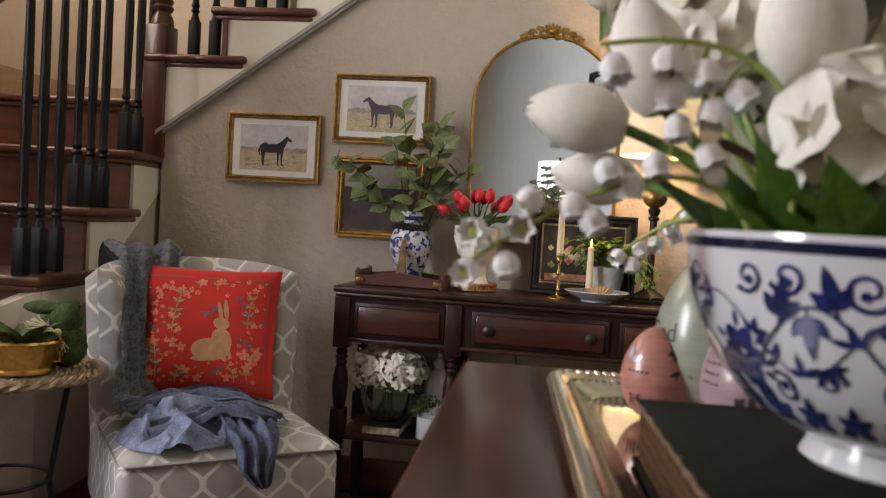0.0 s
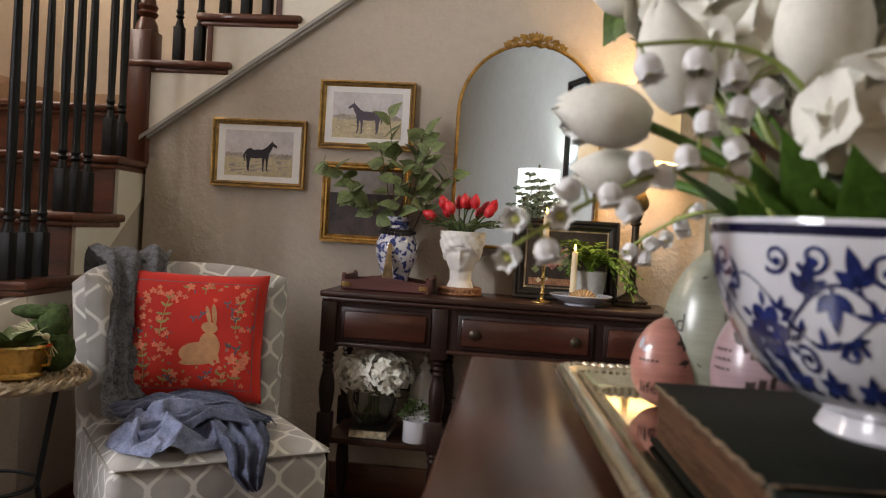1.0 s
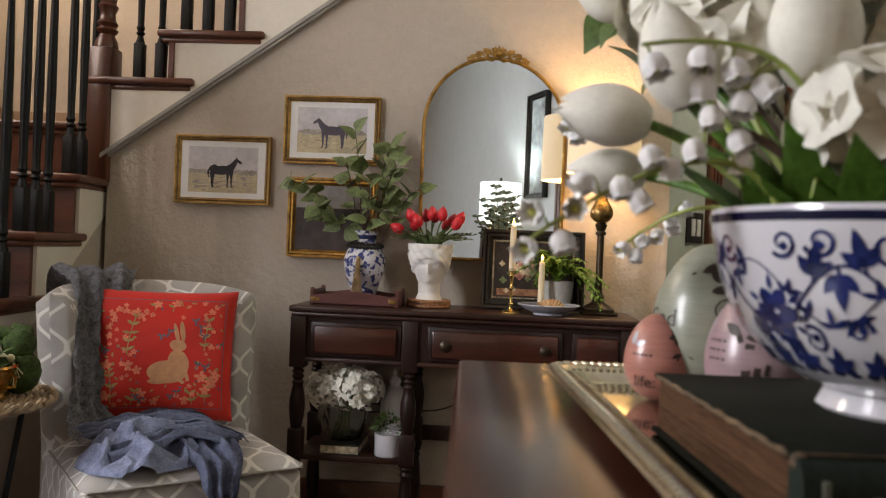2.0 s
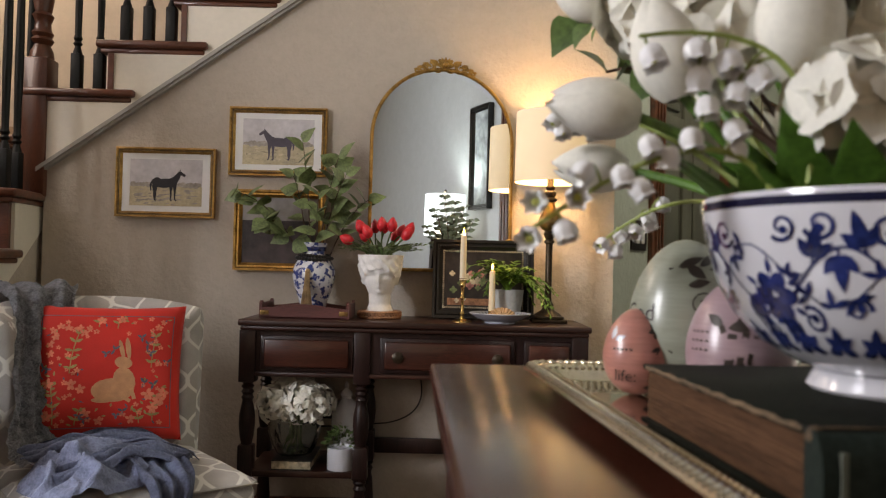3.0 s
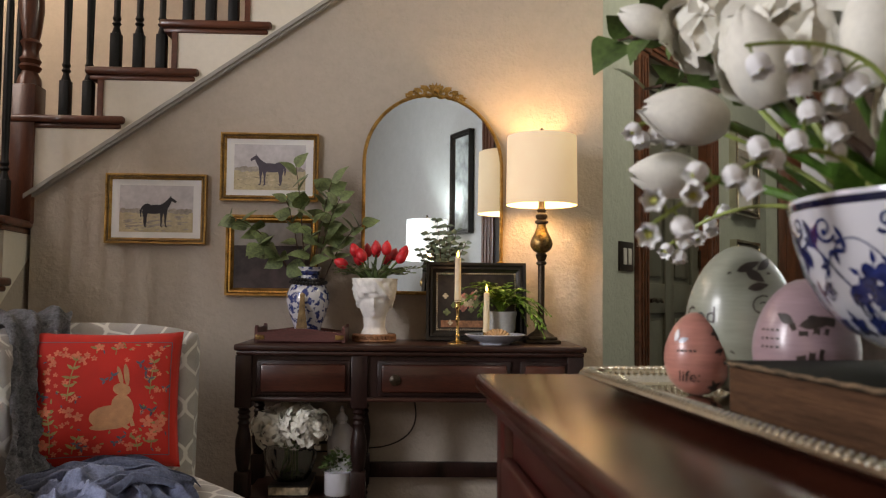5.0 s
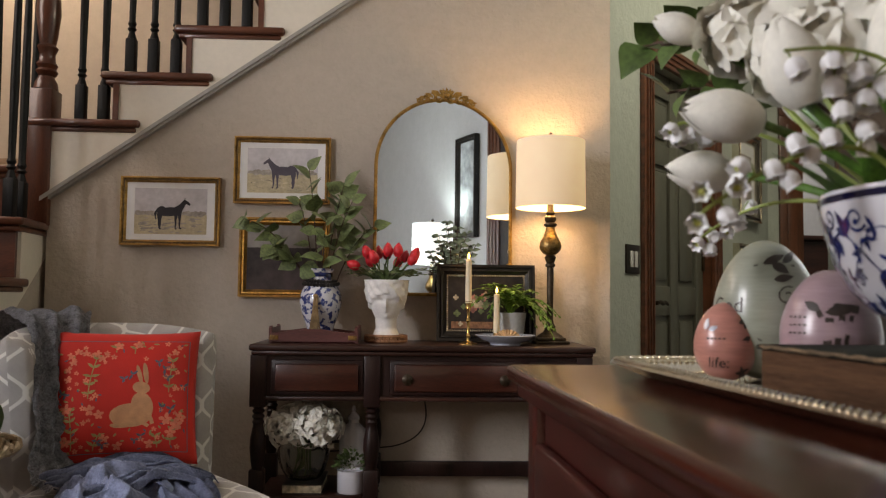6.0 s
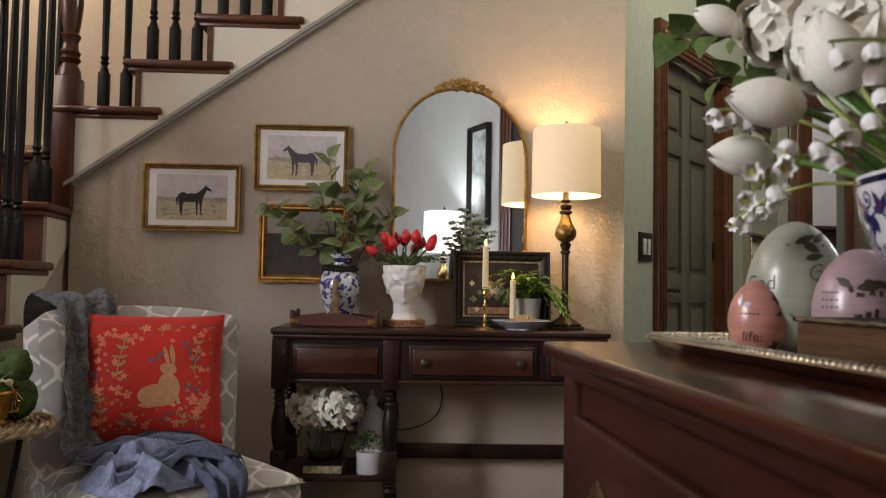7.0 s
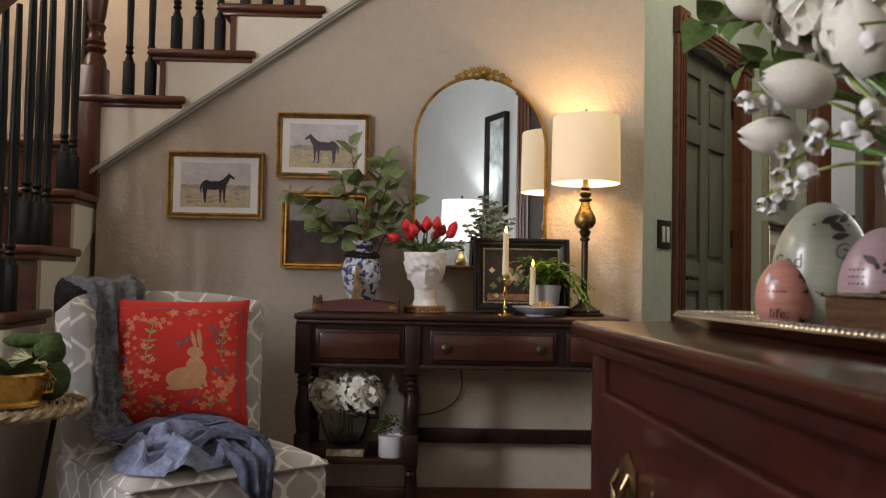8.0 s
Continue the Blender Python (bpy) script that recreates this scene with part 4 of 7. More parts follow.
for x0, x1, knobs in ((-0.192, 0.102, ()), (0.186, 0.612, (0.243, 0.557)), (0.640, 0.797, ())):
    fr = part("drawer_frame", boxed(x0, x1, CF + 0.015, CF + 0.025, 0.617, 0.728, bevel=0.006), M_TABLEV, con)
    d = part("drawer_front", boxed(x0 + 0.014, x1 - 0.014, CF + 0.004, CF + 0.015, 0.629, 0.716, bevel=0.007), M_DRAWER, con)
    for k in knobs:
        kb = part("knob", lathe([(0.018, 0), (0.018, 0.003), (0.013, 0.005), (0.015, 0.008), (0.009, 0.011), (0.0, 0.013)], 18), M_BRONZE, d, "round dark bronze knob")
        kb.matrix_basis = Matrix.Translation((k, CF + 0.004, 0.668)) @ Matrix.Rotation(radians(90), 4, "X")


def table_leg(x, y):
    leg = new("leg")
    leg.parent = con
    leg.matrix_basis = pose(x, y, 0)
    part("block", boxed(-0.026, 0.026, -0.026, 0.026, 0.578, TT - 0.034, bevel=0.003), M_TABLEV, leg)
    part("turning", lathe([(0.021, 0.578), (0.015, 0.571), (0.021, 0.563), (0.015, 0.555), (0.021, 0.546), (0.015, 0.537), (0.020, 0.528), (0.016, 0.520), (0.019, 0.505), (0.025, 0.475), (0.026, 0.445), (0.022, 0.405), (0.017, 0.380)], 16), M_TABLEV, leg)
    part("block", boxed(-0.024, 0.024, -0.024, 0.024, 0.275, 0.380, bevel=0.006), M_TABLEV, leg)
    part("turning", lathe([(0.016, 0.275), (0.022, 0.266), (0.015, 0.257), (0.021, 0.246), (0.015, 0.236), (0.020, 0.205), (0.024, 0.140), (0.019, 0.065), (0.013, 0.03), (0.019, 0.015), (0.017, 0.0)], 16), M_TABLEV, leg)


for x in (-0.232, 0.130, 0.818):
    for y in (CF + 0.040, CB - 0.037):
        table_leg(x, y)
part("shelf", boxed(-0.228, 0.135, CF + 0.025, CB - 0.022, 0.280, 0.300, bevel=0.004), M_TABLE, con)
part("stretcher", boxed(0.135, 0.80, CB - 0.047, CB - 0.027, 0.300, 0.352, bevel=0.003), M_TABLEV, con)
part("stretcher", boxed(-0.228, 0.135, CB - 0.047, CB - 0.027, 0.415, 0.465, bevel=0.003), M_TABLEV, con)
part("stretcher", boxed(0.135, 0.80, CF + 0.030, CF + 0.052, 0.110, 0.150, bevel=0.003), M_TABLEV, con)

# ---- chest of drawers ----
CH = Matrix.Translation((0.361, 1.670, 0)) @ Matrix.Rotation(radians(2.2), 4, "Z")
chest = thing("chest_of_drawers", "polished red mahogany chest of drawers with brass pulls", "chest")
chest.matrix_basis = CH
CT = 0.846
bm = bmesh.new()
box(bm, 0.0, 0.545, -1.25, 0.0, CT - 0.020, CT, bevel=0.006, seg=3)
part("top_board", bm, M_CHEST, chest)
part("cornice", boxed(0.012, 0.535, -1.24, -0.012, CT - 0.040, CT - 0.020, bevel=0.006, seg=3), M_CHESTF, chest)
part("carcass", boxed(0.035, 0.52, -1.22, -0.03, 0.06, CT - 0.040, bevel=0.004), M_CHESTF, chest)
part("plinth", boxed(0.02, 0.53, -1.235, -0.015, 0.0, 0.06, bevel=0.006), M_CHESTF, chest)
part("corner_post", boxed(0.024, 0.060, -0.075, -0.022, 0.06, CT - 0.040, bevel=0.006), M_CHESTF, chest)
part("corner_post", boxed(0.024, 0.060, -1.225, -1.175, 0.06, CT - 0.040, bevel=0.006), M_CHESTF, chest)
for z0, z1 in ((0.09, 0.33), (0.345, 0.565), (0.58, 0.762)):
    part("drawer_rail", boxed(0.026, 0.035, -1.175, -0.075, z0 - 0.012, z0 - 0.002, bevel=0.002), M_CHESTF, chest)
    d = part("drawer_front", boxed(0.019, 0.035, -1.165, -0.085, z0, z1, bevel=0.007, seg=3), M_CHESTF, chest)
    for y in (-0.22, -1.03):
        zc = (z0 + z1) / 2 + 0.01
        pl = part("pull_plate", lathe([(0.030, 0), (0.030, 0.002), (0.022, 0.005), (0.008, 0.008), (0.0, 0.009)], 18, wave=lambda a, k: 1 + 0.12 * math.cos(6 * a)), M_PULL, d, "worn brass back plate")
        pl.matrix_basis = Matrix.Translation((0.019, y, zc)) @ Matrix.Rotation(radians(-90), 4, "Y")
        part("bail", tube(bmesh.new(), [(0.012, y - 0.014, zc + 0.010), (0.006, y - 0.019, zc - 0.006), (0.004, y - 0.013, zc - 0.024), (0.003, y, zc - 0.030), (0.004, y + 0.013, zc - 0.024), (0.006, y + 0.019, zc - 0.006), (0.012, y + 0.014, zc + 0.010)], [0.003, 0.0035, 0.004, 0.005, 0.004, 0.0035, 0.003], 8), M_PULL, d, "brass bail pull")


def on_chest(x, y, z=0.0):
    return CH @ Vector((x, y, CT + z))


# ---- slipper chair ----
chair = thing("slipper_chair", "low slipper chair in grey and cream ogee upholstery", "chair", (-0.462, 2.835, 0.036), 38, size=0.955)
bm = bmesh.new()
box(bm, -0.285, 0.285, -0.28, 0.36, 0.11, 0.375, bevel=0.03, seg=4)
part("seat_base", uv_box(bm), M_CHAIR, chair)
bm = bmesh.new()
bmesh.ops.create_grid(bm, x_segments=24, y_segments=24, size=0.5)
for v in bm.verts:
    u, w = v.co.x * 2, v.co.y * 2
    edge = max(abs(u), abs(w))
    v.co = Vector((u * 0.286, 0.04 + w * 0.321, 0.372 + 0.040 * (1 - edge ** 6) ** 0.5 * (1 - 0.25 * (u * u + w * w) / 2) + 0.003 * noise.noise(Vector((u * 3, w * 3, 1)))))
part("seat_cushion", uv_box(bm), M_CHAIR, chair)
loop = [(-0.287, -0.26), (-0.27, -0.282), (0.27, -0.282), (0.287, -0.26), (0.287, 0.30)]
part("piping", tube(bmesh.new(), [(-0.287, 0.30, 0.374)] + [(x, y, 0.374) for x, y in loop], 0.004, 6), M_PIPING, chair)
# channelled barrel back
bm = bmesh.new()
NB, NV = 84, 14
grid_f, grid_b = [], []
for i in range(NB + 1):
    t = -1 + 2 * i / NB
    a = t * 1.06
    px, py = 0.300 * math.sin(a) / math.sin(1.06), 0.405 - 0.235 * (1 - math.cos(a * 1.02)) / (1 - math.cos(1.08))
    nx, ny = -math.sin(a * 0.95), -math.cos(a * 0.95)
    fl, bl = [], []
    for j in range(NV + 1):
        s = j / NV
        z = 0.34 + 0.505 * s - 0.03 * abs(t) ** 3 * s
        groove = 0.010 * abs(math.sin(math.pi * (t * 4.5))) ** 0.6 * min(1, s * 4)
        roll = math.sqrt(max(0.0, 1 - max(0.0, (s - 0.86) / 0.14) ** 2))
        side = math.sqrt(max(0.0, 1 - max(0.0, (abs(t) - 0.90) / 0.10) ** 2))
        half = 0.052 * min(roll, side) + 0.002
        waist = 1 - 0.10 * (1 - s)
        fl.append(bm.verts.new((px * waist + nx * (half + groove * min(roll, side)), py + ny * (half + groove * min(roll, side)) + 0.05 * (s - 0.5), z)))
        bl.append(bm.verts.new((px * waist - nx * half, py - ny * half + 0.05 * (s - 0.5), z)))
    grid_f.append(fl)
    grid_b.append(bl)
for i in range(NB):
    for j in range(NV):
        bm.faces.new((grid_f[i][j], grid_f[i + 1][j], grid_f[i + 1][j + 1], grid_f[i][j + 1]))
        bm.faces.new((grid_b[i][j], grid_b[i][j + 1], grid_b[i + 1][j + 1], grid_b[i + 1][j]))
    bm.faces.new((grid_f[i][NV], grid_f[i + 1][NV], grid_b[i + 1][NV], grid_b[i][NV]))
    bm.faces.new((grid_b[i][0], grid_b[i + 1][0], grid_f[i + 1][0], grid_f[i][0]))
for i in (0, NB):
    for j in range(NV):
        bm.faces.new((grid_f[i][j], grid_f[i][j + 1], grid_b[i][j + 1], grid_b[i][j]))
part("backrest", uv_box(bm), M_CHAIR, chair, "channelled curved backrest", angle=80)
for x, y in ((-0.24, -0.24), (0.24, -0.24), (-0.24, 0.30), (0.24, 0.30)):
    part("leg", lathe([(0.014, -0.0377), (0.022, 0.11)], 12, (x, y, 0)), M_TABLEV, chair, "dark tapered wooden leg")

# ---- red cushion ----
AX = Vector((0.953, 0.302, 0)).normalized()
UPV = Vector((-0.02, 0.10, 0.385)).normalized()
OUT = AX.cross(UPV).normalized()
PM = Matrix((AX, UPV, OUT)).transposed().to_4x4()
PM.translation = (-0.555, 2.985, 0.640)
PM = PM @ Matrix.Diagonal((0.925, 0.925, 0.925, 1))
cush = thing("cushion", "red square cushion printed with a tan hare and wildflowers", "cushion")
cush.matrix_basis = PM


def cushion_at(u, v, d=0.0):
    """u, v from -1 to 1 over the face."""
    pin = 1 - 0.055 * (1 - abs(u) ** 2.2) * abs(v) ** 3
    pinv = 1 - 0.055 * (1 - abs(v) ** 2.2) * abs(u) ** 3
    bulge = 0.066 * (max(0.0, (1 - u ** 4)) * max(0.0, (1 - v ** 4))) ** 0.5
    w = 0.004 * noise.noise(Vector((u * 2.2, v * 2.2, 3.1))) + 0.002 * noise.noise(Vector((u * 6, v * 6, 7)))
    return Vector((0.220 * u * pinv, 0.207 * v * pin, bulge + w * (1 - max(abs(u), abs(v)) ** 4) + d))


bm = bmesh.new()
N = 36
fr_, bk_ = [], []
for i in range(N + 1):
    fr_.append([bm.verts.new(cushion_at(-1 + 2 * i / N, -1 + 2 * j / N)) for j in range(N + 1)])
    bk_.append([bm.verts.new(Vector((1, 1, -0.75)) * cushion_at(-1 + 2 * i / N, -1 + 2 * j / N)) for j in range(N + 1)])
for i in range(N):
    for j in range(N):
        bm.faces.new((fr_[i][j], fr_[i + 1][j], fr_[i + 1][j + 1], fr_[i][j + 1]))
        bm.faces.new((bk_[i][j], bk_[i][j + 1], bk_[i + 1][j + 1], bk_[i + 1][j]))
bmesh.ops.remove_doubles(bm, verts=bm.verts, dist=0.0004)
part("cover", bm, M_PILLOW, cush, angle=70)
ps = lambda u, v: cushion_at(u, v, 0.0015)
ps2 = lambda u, v: cushion_at(u, v, 0.0022)
bm = bmesh.new()
patch(bm, ellipse(0.10, -0.30, 0.27, 0.17, 0, 20), ps)
patch(bm, ellipse(0.24, -0.17, 0.14, 0.20, 15, 16), ps)
patch(bm, ellipse(0.22, 0.09, 0.115, 0.085, -15, 16), ps)
patch(bm, ellipse(0.27, 0.30, 0.035, 0.16, 8, 12), ps)
patch(bm, ellipse(0.19, 0.28, 0.030, 0.15, 14, 12), ps)
patch(bm, ellipse(-0.02, -0.44, 0.14, 0.04, 0, 12), ps)
stroke(bm, [(0.24, -0.30), (0.27, -0.42), (0.33, -0.46)], [0.08, 0.06, 0.05], ps)
stroke(bm, [(0.30, -0.25), (0.36, -0.36), (0.38, -0.43)], [0.07, 0.05, 0.05], ps)
part("printed_figure", bm, M_TAN, cush, "tan printed animal silhouette")
bm = bmesh.new()
for u0, v0, u1, v1 in ((-0.86, -0.84, 0.86, -0.84), (0.86, -0.84, 0.86, 0.80), (0.86, 0.80, -0.86, 0.80), (-0.86, 0.80, -0.86, -0.84)):
    stroke(bm, [(u0 + (u1 - u0) * i / 16, v0 + (v1 - v0) * i / 16) for i in range(17)], 0.012, ps)
part("printed_border", bm, M_SLATEP, cush, "dark printed border line")


def sprig(stems, leaves, u, v, h, lean, n):
    """A printed flower stalk with pairs of leaves."""
    pts = [(u + lean * (i / 8) ** 2, v + h * i / 8) for i in range(9)]
    stroke(stems, pts, 0.014, ps)
    for k in range(n):
        t = (k + 0.6) / n
        x, y = u + lean * t * t, v + h * t
        for sg in (1, -1):
            patch(leaves, blade(x, y, rnd(0.085, 0.12), 0.042, 90 - sg * rnd(40, 80)), ps)


stems, leaves, heads, slate = bmesh.new(), bmesh.new(), bmesh.new(), bmesh.new()
for u, v, h, lean, n in ((-0.45, -0.06, 0.62, 0.10, 5), (-0.62, -0.78, 0.62, -0.08, 4), (0.58, 0.02, 0.50, 0.06, 4), (0.62, -0.74, 0.40, 0.08, 3), (-0.12, 0.62, 0.13, 0.02, 1), (0.12, 0.60, 0.13, 0.02, 1), (-0.35, -0.80, 0.26, 0.08, 2), (0.45, -0.78, 0.2, -0.05, 2)):
    sprig(stems, leaves, u, v, h, lean, n)
for u, v, r in ((-0.72, 0.36, .05), (-0.66, 0.46, .05), (-0.70, 0.56, .05), (-0.60, 0.62, .05), (-0.50, 0.60, .05), (-0.36, 0.60, .05), (-0.30, 0.52, .05), (-0.72, 0.22, .05), (-0.09, 0.72, .06), (0.16, 0.74, .06), (0.66, 0.62, .05), (-0.72, -0.20, .07), (-0.42, -0.22, .07), (-0.30, -0.28, .06), (0.55, -0.36, .08), (0.70, -0.44, .08), (0.62, -0.56, .07), (0.76, -0.34, .07), (0.34, -0.72, .06), (-0.05, -0.74, .06), (-0.22, -0.62, .06), (-0.70, -0.66, .07), (0.72, 0.70, .04)):
    for k in range(5):
        a = k * 72 + rnd(0, 40)
        patch(heads, ellipse(u + r * 0.62 * math.cos(radians(a)), v + r * 0.62 * math.sin(radians(a)), r * 0.55, r * 0.36, a, 8), ps2)
for u, v in ((0.00, 0.22), (0.10, 0.28), (0.52, 0.36), (0.56, 0.24), (-0.80, 0.02), (-0.74, 0.0), (-0.30, -0.66), (-0.24, -0.72), (0.16, -0.66), (0.24, -0.60), (0.50, -0.20), (0.62, -0.22), (0.80, 0.10), (0.44, 0.46)):
    for a in (20, 140, 260):
        patch(slate, blade(u, v, rnd(0.06, 0.10), 0.035, a + rnd(-30, 30)), ps2)
for i in range(150):
    u, v = rnd(-0.82, 0.82), rnd(-0.80, 0.76)
    if abs(u - 0.14) < 0.34 and -0.50 < v < 0.50:
        continue
    k = i % 5
    if k < 2:
        patch(leaves, blade(u, v, rnd(0.05, 0.09), 0.028, rnd(0, 360)), ps)
    elif k == 2:
        patch(slate, blade(u, v, rnd(0.05, 0.08), 0.022, rnd(0, 360)), ps2)
    else:
        r = rnd(0.026, 0.042)
        for j in range(5):
            a = j * 72 + rnd(0, 30)
            patch(heads, ellipse(u + r * 0.62 * math.cos(radians(a)), v + r * 0.62 * math.sin(radians(a)), r * 0.5, r * 0.34, a, 7), ps2)
tagged(part("printed_stalk", stems, M_OLIVEP, cush, "olive printed stalks"), kind="stuff")
tagged(part("printed_leaves", leaves, M_OLIVEP, cush, "olive printed leaves"), kind="stuff")
tagged(part("printed_blossom", heads, M_CORALP, cush, "coral printed blossoms"), kind="stuff")
tagged(part("printed_sprays", slate, M_SLATEP, cush, "slate printed sprays"), kind="stuff")

# ---- knitted throw over the chair ----
throw = thing("throw_blanket", "blue-grey knitted throw over the chair back and bunched on the seat", "blanket")
CM = chair.matrix_basis.copy()


def cloth(path, across, folds, seed, depth=0.010, n=48, m=26, knit=0.0):
    """A strip of cloth along a path, across wide, with lengthwise folds."""
    bm = bmesh.new()
    pts = [Vector(p) for p in path]
    rows = []
    for i in range(n + 1):
        t = i / n * (len(pts) - 1)
        k = min(int(t), len(pts) - 2)
        f = t - k
        p0, p1, p2, p3 = pts[max(k - 1, 0)], pts[k], pts[k + 1], pts[min(k + 2, len(pts) - 1)]
        p = 0.5 * (2 * p1 + (p2 - p0) * f + (2 * p0 - 5 * p1 + 4 * p2 - p3) * f * f + (3 * p1 - p0 - 3 * p2 + p3) * f ** 3)
        d = (p2 - p1).normalized()
        w = Vector(across[k]).lerp(Vector(across[min(k + 1, len(across) - 1)]), f)
        nrm = w.cross(d).normalized()
        row = []
        for j in range(m + 1):
            s = j / m - 0.5
            wob = depth * math.sin(2 * math.pi * folds * s + 2.5 * noise.noise(Vector((i * 0.08, seed, 0)))) + depth * 1.4 * noise.noise(Vector((i * 0.13, s * 5, seed))) + knit * math.sin(i * 1.9 + 3 * abs(s))
            row.append(bm.verts.new(p + w * s * (1 + 0.15 * noise.noise(Vector((i * 0.1, s, seed + 5)))) + nrm * wob))
        rows.append(row)
    for a, b in zip(rows, rows[1:]):
        for j in range(m):
            bm.faces.new((a[j], a[j + 1], b[j + 1], b[j]))
    bmesh.ops.solidify(bm, geom=bm.faces[:], thickness=0.004)
    return bm


P = lambda x, y, z: CM @ Vector((x, y, z))
part("draped_end", cloth([P(-0.13, 0.54, 0.66), P(-0.13, 0.51, 0.82), P(-0.135, 0.43, 0.880), P(-0.140, 0.295, 0.855), P(-0.155, 0.222, 0.72), P(-0.172, 0.175, 0.58), P(-0.18, 0.125, 0.47), P(-0.17, 0.06, 0.44), P(-0.15, -0.03, 0.445)],
                         [CM.to_3x3() @ Vector(v) for v in ((0.26, 0, 0), (0.26, 0, 0), (0.25, -0.02, 0), (0.20, 0.03, 0), (0.14, 0.06, 0), (0.13, 0.08, 0), (0.14, 0.10, 0), (0.18, 0.10, 0), (0.2, 0.1, 0))], 3.0, 2.0, 0.009, 90, 30, 0.0030), M_THROWDK, throw, "charcoal ribbed end hanging from the back", angle=180)
bm = bmesh.new()
NG = 90
gr = []
for i in range(NG + 1):
    row = []
    for j in range(NG + 1):
        u, w = -1 + 2 * i / NG, -1 + 2 * j / NG
        r = math.hypot(u, w) * (1 + 0.22 * noise.noise(Vector((math.atan2(w, u) * 1.3, 2, 0))))
        q = Vector((u * 2.0 + 0.6 * noise.noise(Vector((u * 2, w * 2, 9))), w * 2.0 + 0.6 * noise.noise(Vector((u * 2, w * 2, 14))), 0.5))
        ridge = abs(noise.noise(q * 1.25)) * 0.9 + abs(noise.noise(q * 2.6)) * 0.45
        fade = max(0.0, 1 - r ** 2.4)
        h = 0.395 + fade * 0.030 + fade ** 0.5 * 0.085 * (1.05 - ridge * 1.25) * (1 - 0.3 * (u + 0.2) ** 2)
        x, y = -0.075 + 0.195 * u + 0.04 * w, -0.115 + 0.165 * w
        if r < 1.03:
            row.append(bm.verts.new(P(x, y, max(h, 0.402))))
        else:
            row.append(None)
    gr.append(row)
for i in range(NG):
    for j in range(NG):
        q = (gr[i][j], gr[i + 1][j], gr[i + 1][j + 1], gr[i][j + 1])
        if all(q):
            bm.faces.new(q)
part("bunched_end", bm, M_THROW, throw, "crumpled blue-grey cloth on the seat", angle=180)
A3 = [CM.to_3x3() @ Vector(v) for v in ((0.16, 0.06, 0), (0.15, 0.03, 0), (0.12, 0.0, 0), (0.10, 0, 0), (0.07, 0, 0), (0.03, 0, 0))]
part("hanging_corner", cloth([P(0.02, -0.08, 0.455), P(0.04, -0.20, 0.450), P(0.045, -0.285, 0.42), P(0.045, -0.312, 0.36), P(0.05, -0.316, 0.33), P(0.06, -0.318, 0.30)], A3, 3.0, 4.0, 0.010, 40, 22), M_THROW, throw, angle=180)
part("fold", cloth([P(-0.24, 0.03, 0.44), P(-0.16, -0.02, 0.475), P(-0.05, -0.04, 0.49), P(0.06, -0.08, 0.475), P(0.14, -0.13, 0.43)], [CM.to_3x3() @ Vector(v) for v in ((0, 0.12, 0), (0.02, 0.12, 0.01), (0.03, 0.11, 0.02), (0.04, 0.11, 0), (0.02, 0.10, -0.01))], 3.0, 8.0, 0.014, 44, 22), M_THROW, throw, angle=180)
part("fold", cloth([P(-0.20, -0.16, 0.43), P(-0.10, -0.17, 0.465), P(0.0, -0.15, 0.475), P(0.10, -0.18, 0.45), P(0.16, -0.10, 0.42)], [CM.to_3x3() @ Vector(v) for v in ((0.02, 0.11, 0), (0.0, 0.12, 0.02), (0.03, 0.11, 0.0), (0.05, 0.10, 0), (0.08, 0.05, -0.01))], 3.5, 11.0, 0.013, 44, 22), M_THROW, throw, angle=180)

# ---- silver tray, book, eggs and bowl on the chest ----
tray = thing("silver_tray", "silver-plated serving tray with a gadrooned rim", "tray")
TX0, TX1, TY0, TY1 = 0.457, 0.880, 0.75, 1.555
TM = Matrix.Translation((TX0, TY1, 0)) @ Matrix.Rotation(radians(4.6), 4, "Z") @ Matrix.Translation((-TX0, -TY1, 0))
tray.matrix_basis = TM


def rounded(x0, x1, y0, y1, r, n=8):
    out = []
    for cx, cy, a0 in ((x1 - r, y1 - r, 0), (x0 + r, y1 - r, 90), (x0 + r, y0 + r, 180), (x1 - r, y0 + r, 270)):
        out += [(cx + r * math.cos(radians(a0 + 90 * i / n)), cy + r * math.sin(radians(a0 + 90 * i / n))) for i in range(n + 1)]
    return out


bm = bmesh.new()
rings = []
for inset, z in ((0.0, 0.0145), (0.003, 0.018), (0.013, 0.0185), (0.019, 0.015), (0.026, 0.0125), (0.032, 0.006), (0.042, 0.0035)):
    rings.append([bm.verts.new((x, y, CT + z)) for x, y in rounded(TX0 + inset, TX1 - inset, TY0 + inset, TY1 - inset, 0.03)])
for a, b in zip(rings, rings[1:]):
    for i in range(len(a)):
        j = (i + 1) % len(a)
        bm.faces.new((a[i], a[j], b[j], b[i]))
under = [bm.verts.new((x, y, CT + 0.001)) for x, y in rounded(TX0 + 0.03, TX1 - 0.03, TY0 + 0.03, TY1 - 0.03, 0.03)]
for i in range(len(under)):
    j = (i + 1) % len(under)
    bm.faces.new((rings[0][j], rings[0][i], under[i], under[j]))
part("rim", bm, M_SILVER, tray)
bm = bmesh.new()
bm.faces.new([bm.verts.new((x, y, CT + 0.0036)) for x, y in rounded(TX0 + 0.040, TX1 - 0.040, TY0 + 0.040, TY1 - 0.040, 0.03)])
part("tray_floor", bm, M_SILVERT, tray, "mirror-bright tray floor", smooth=False)
bm = bmesh.new()
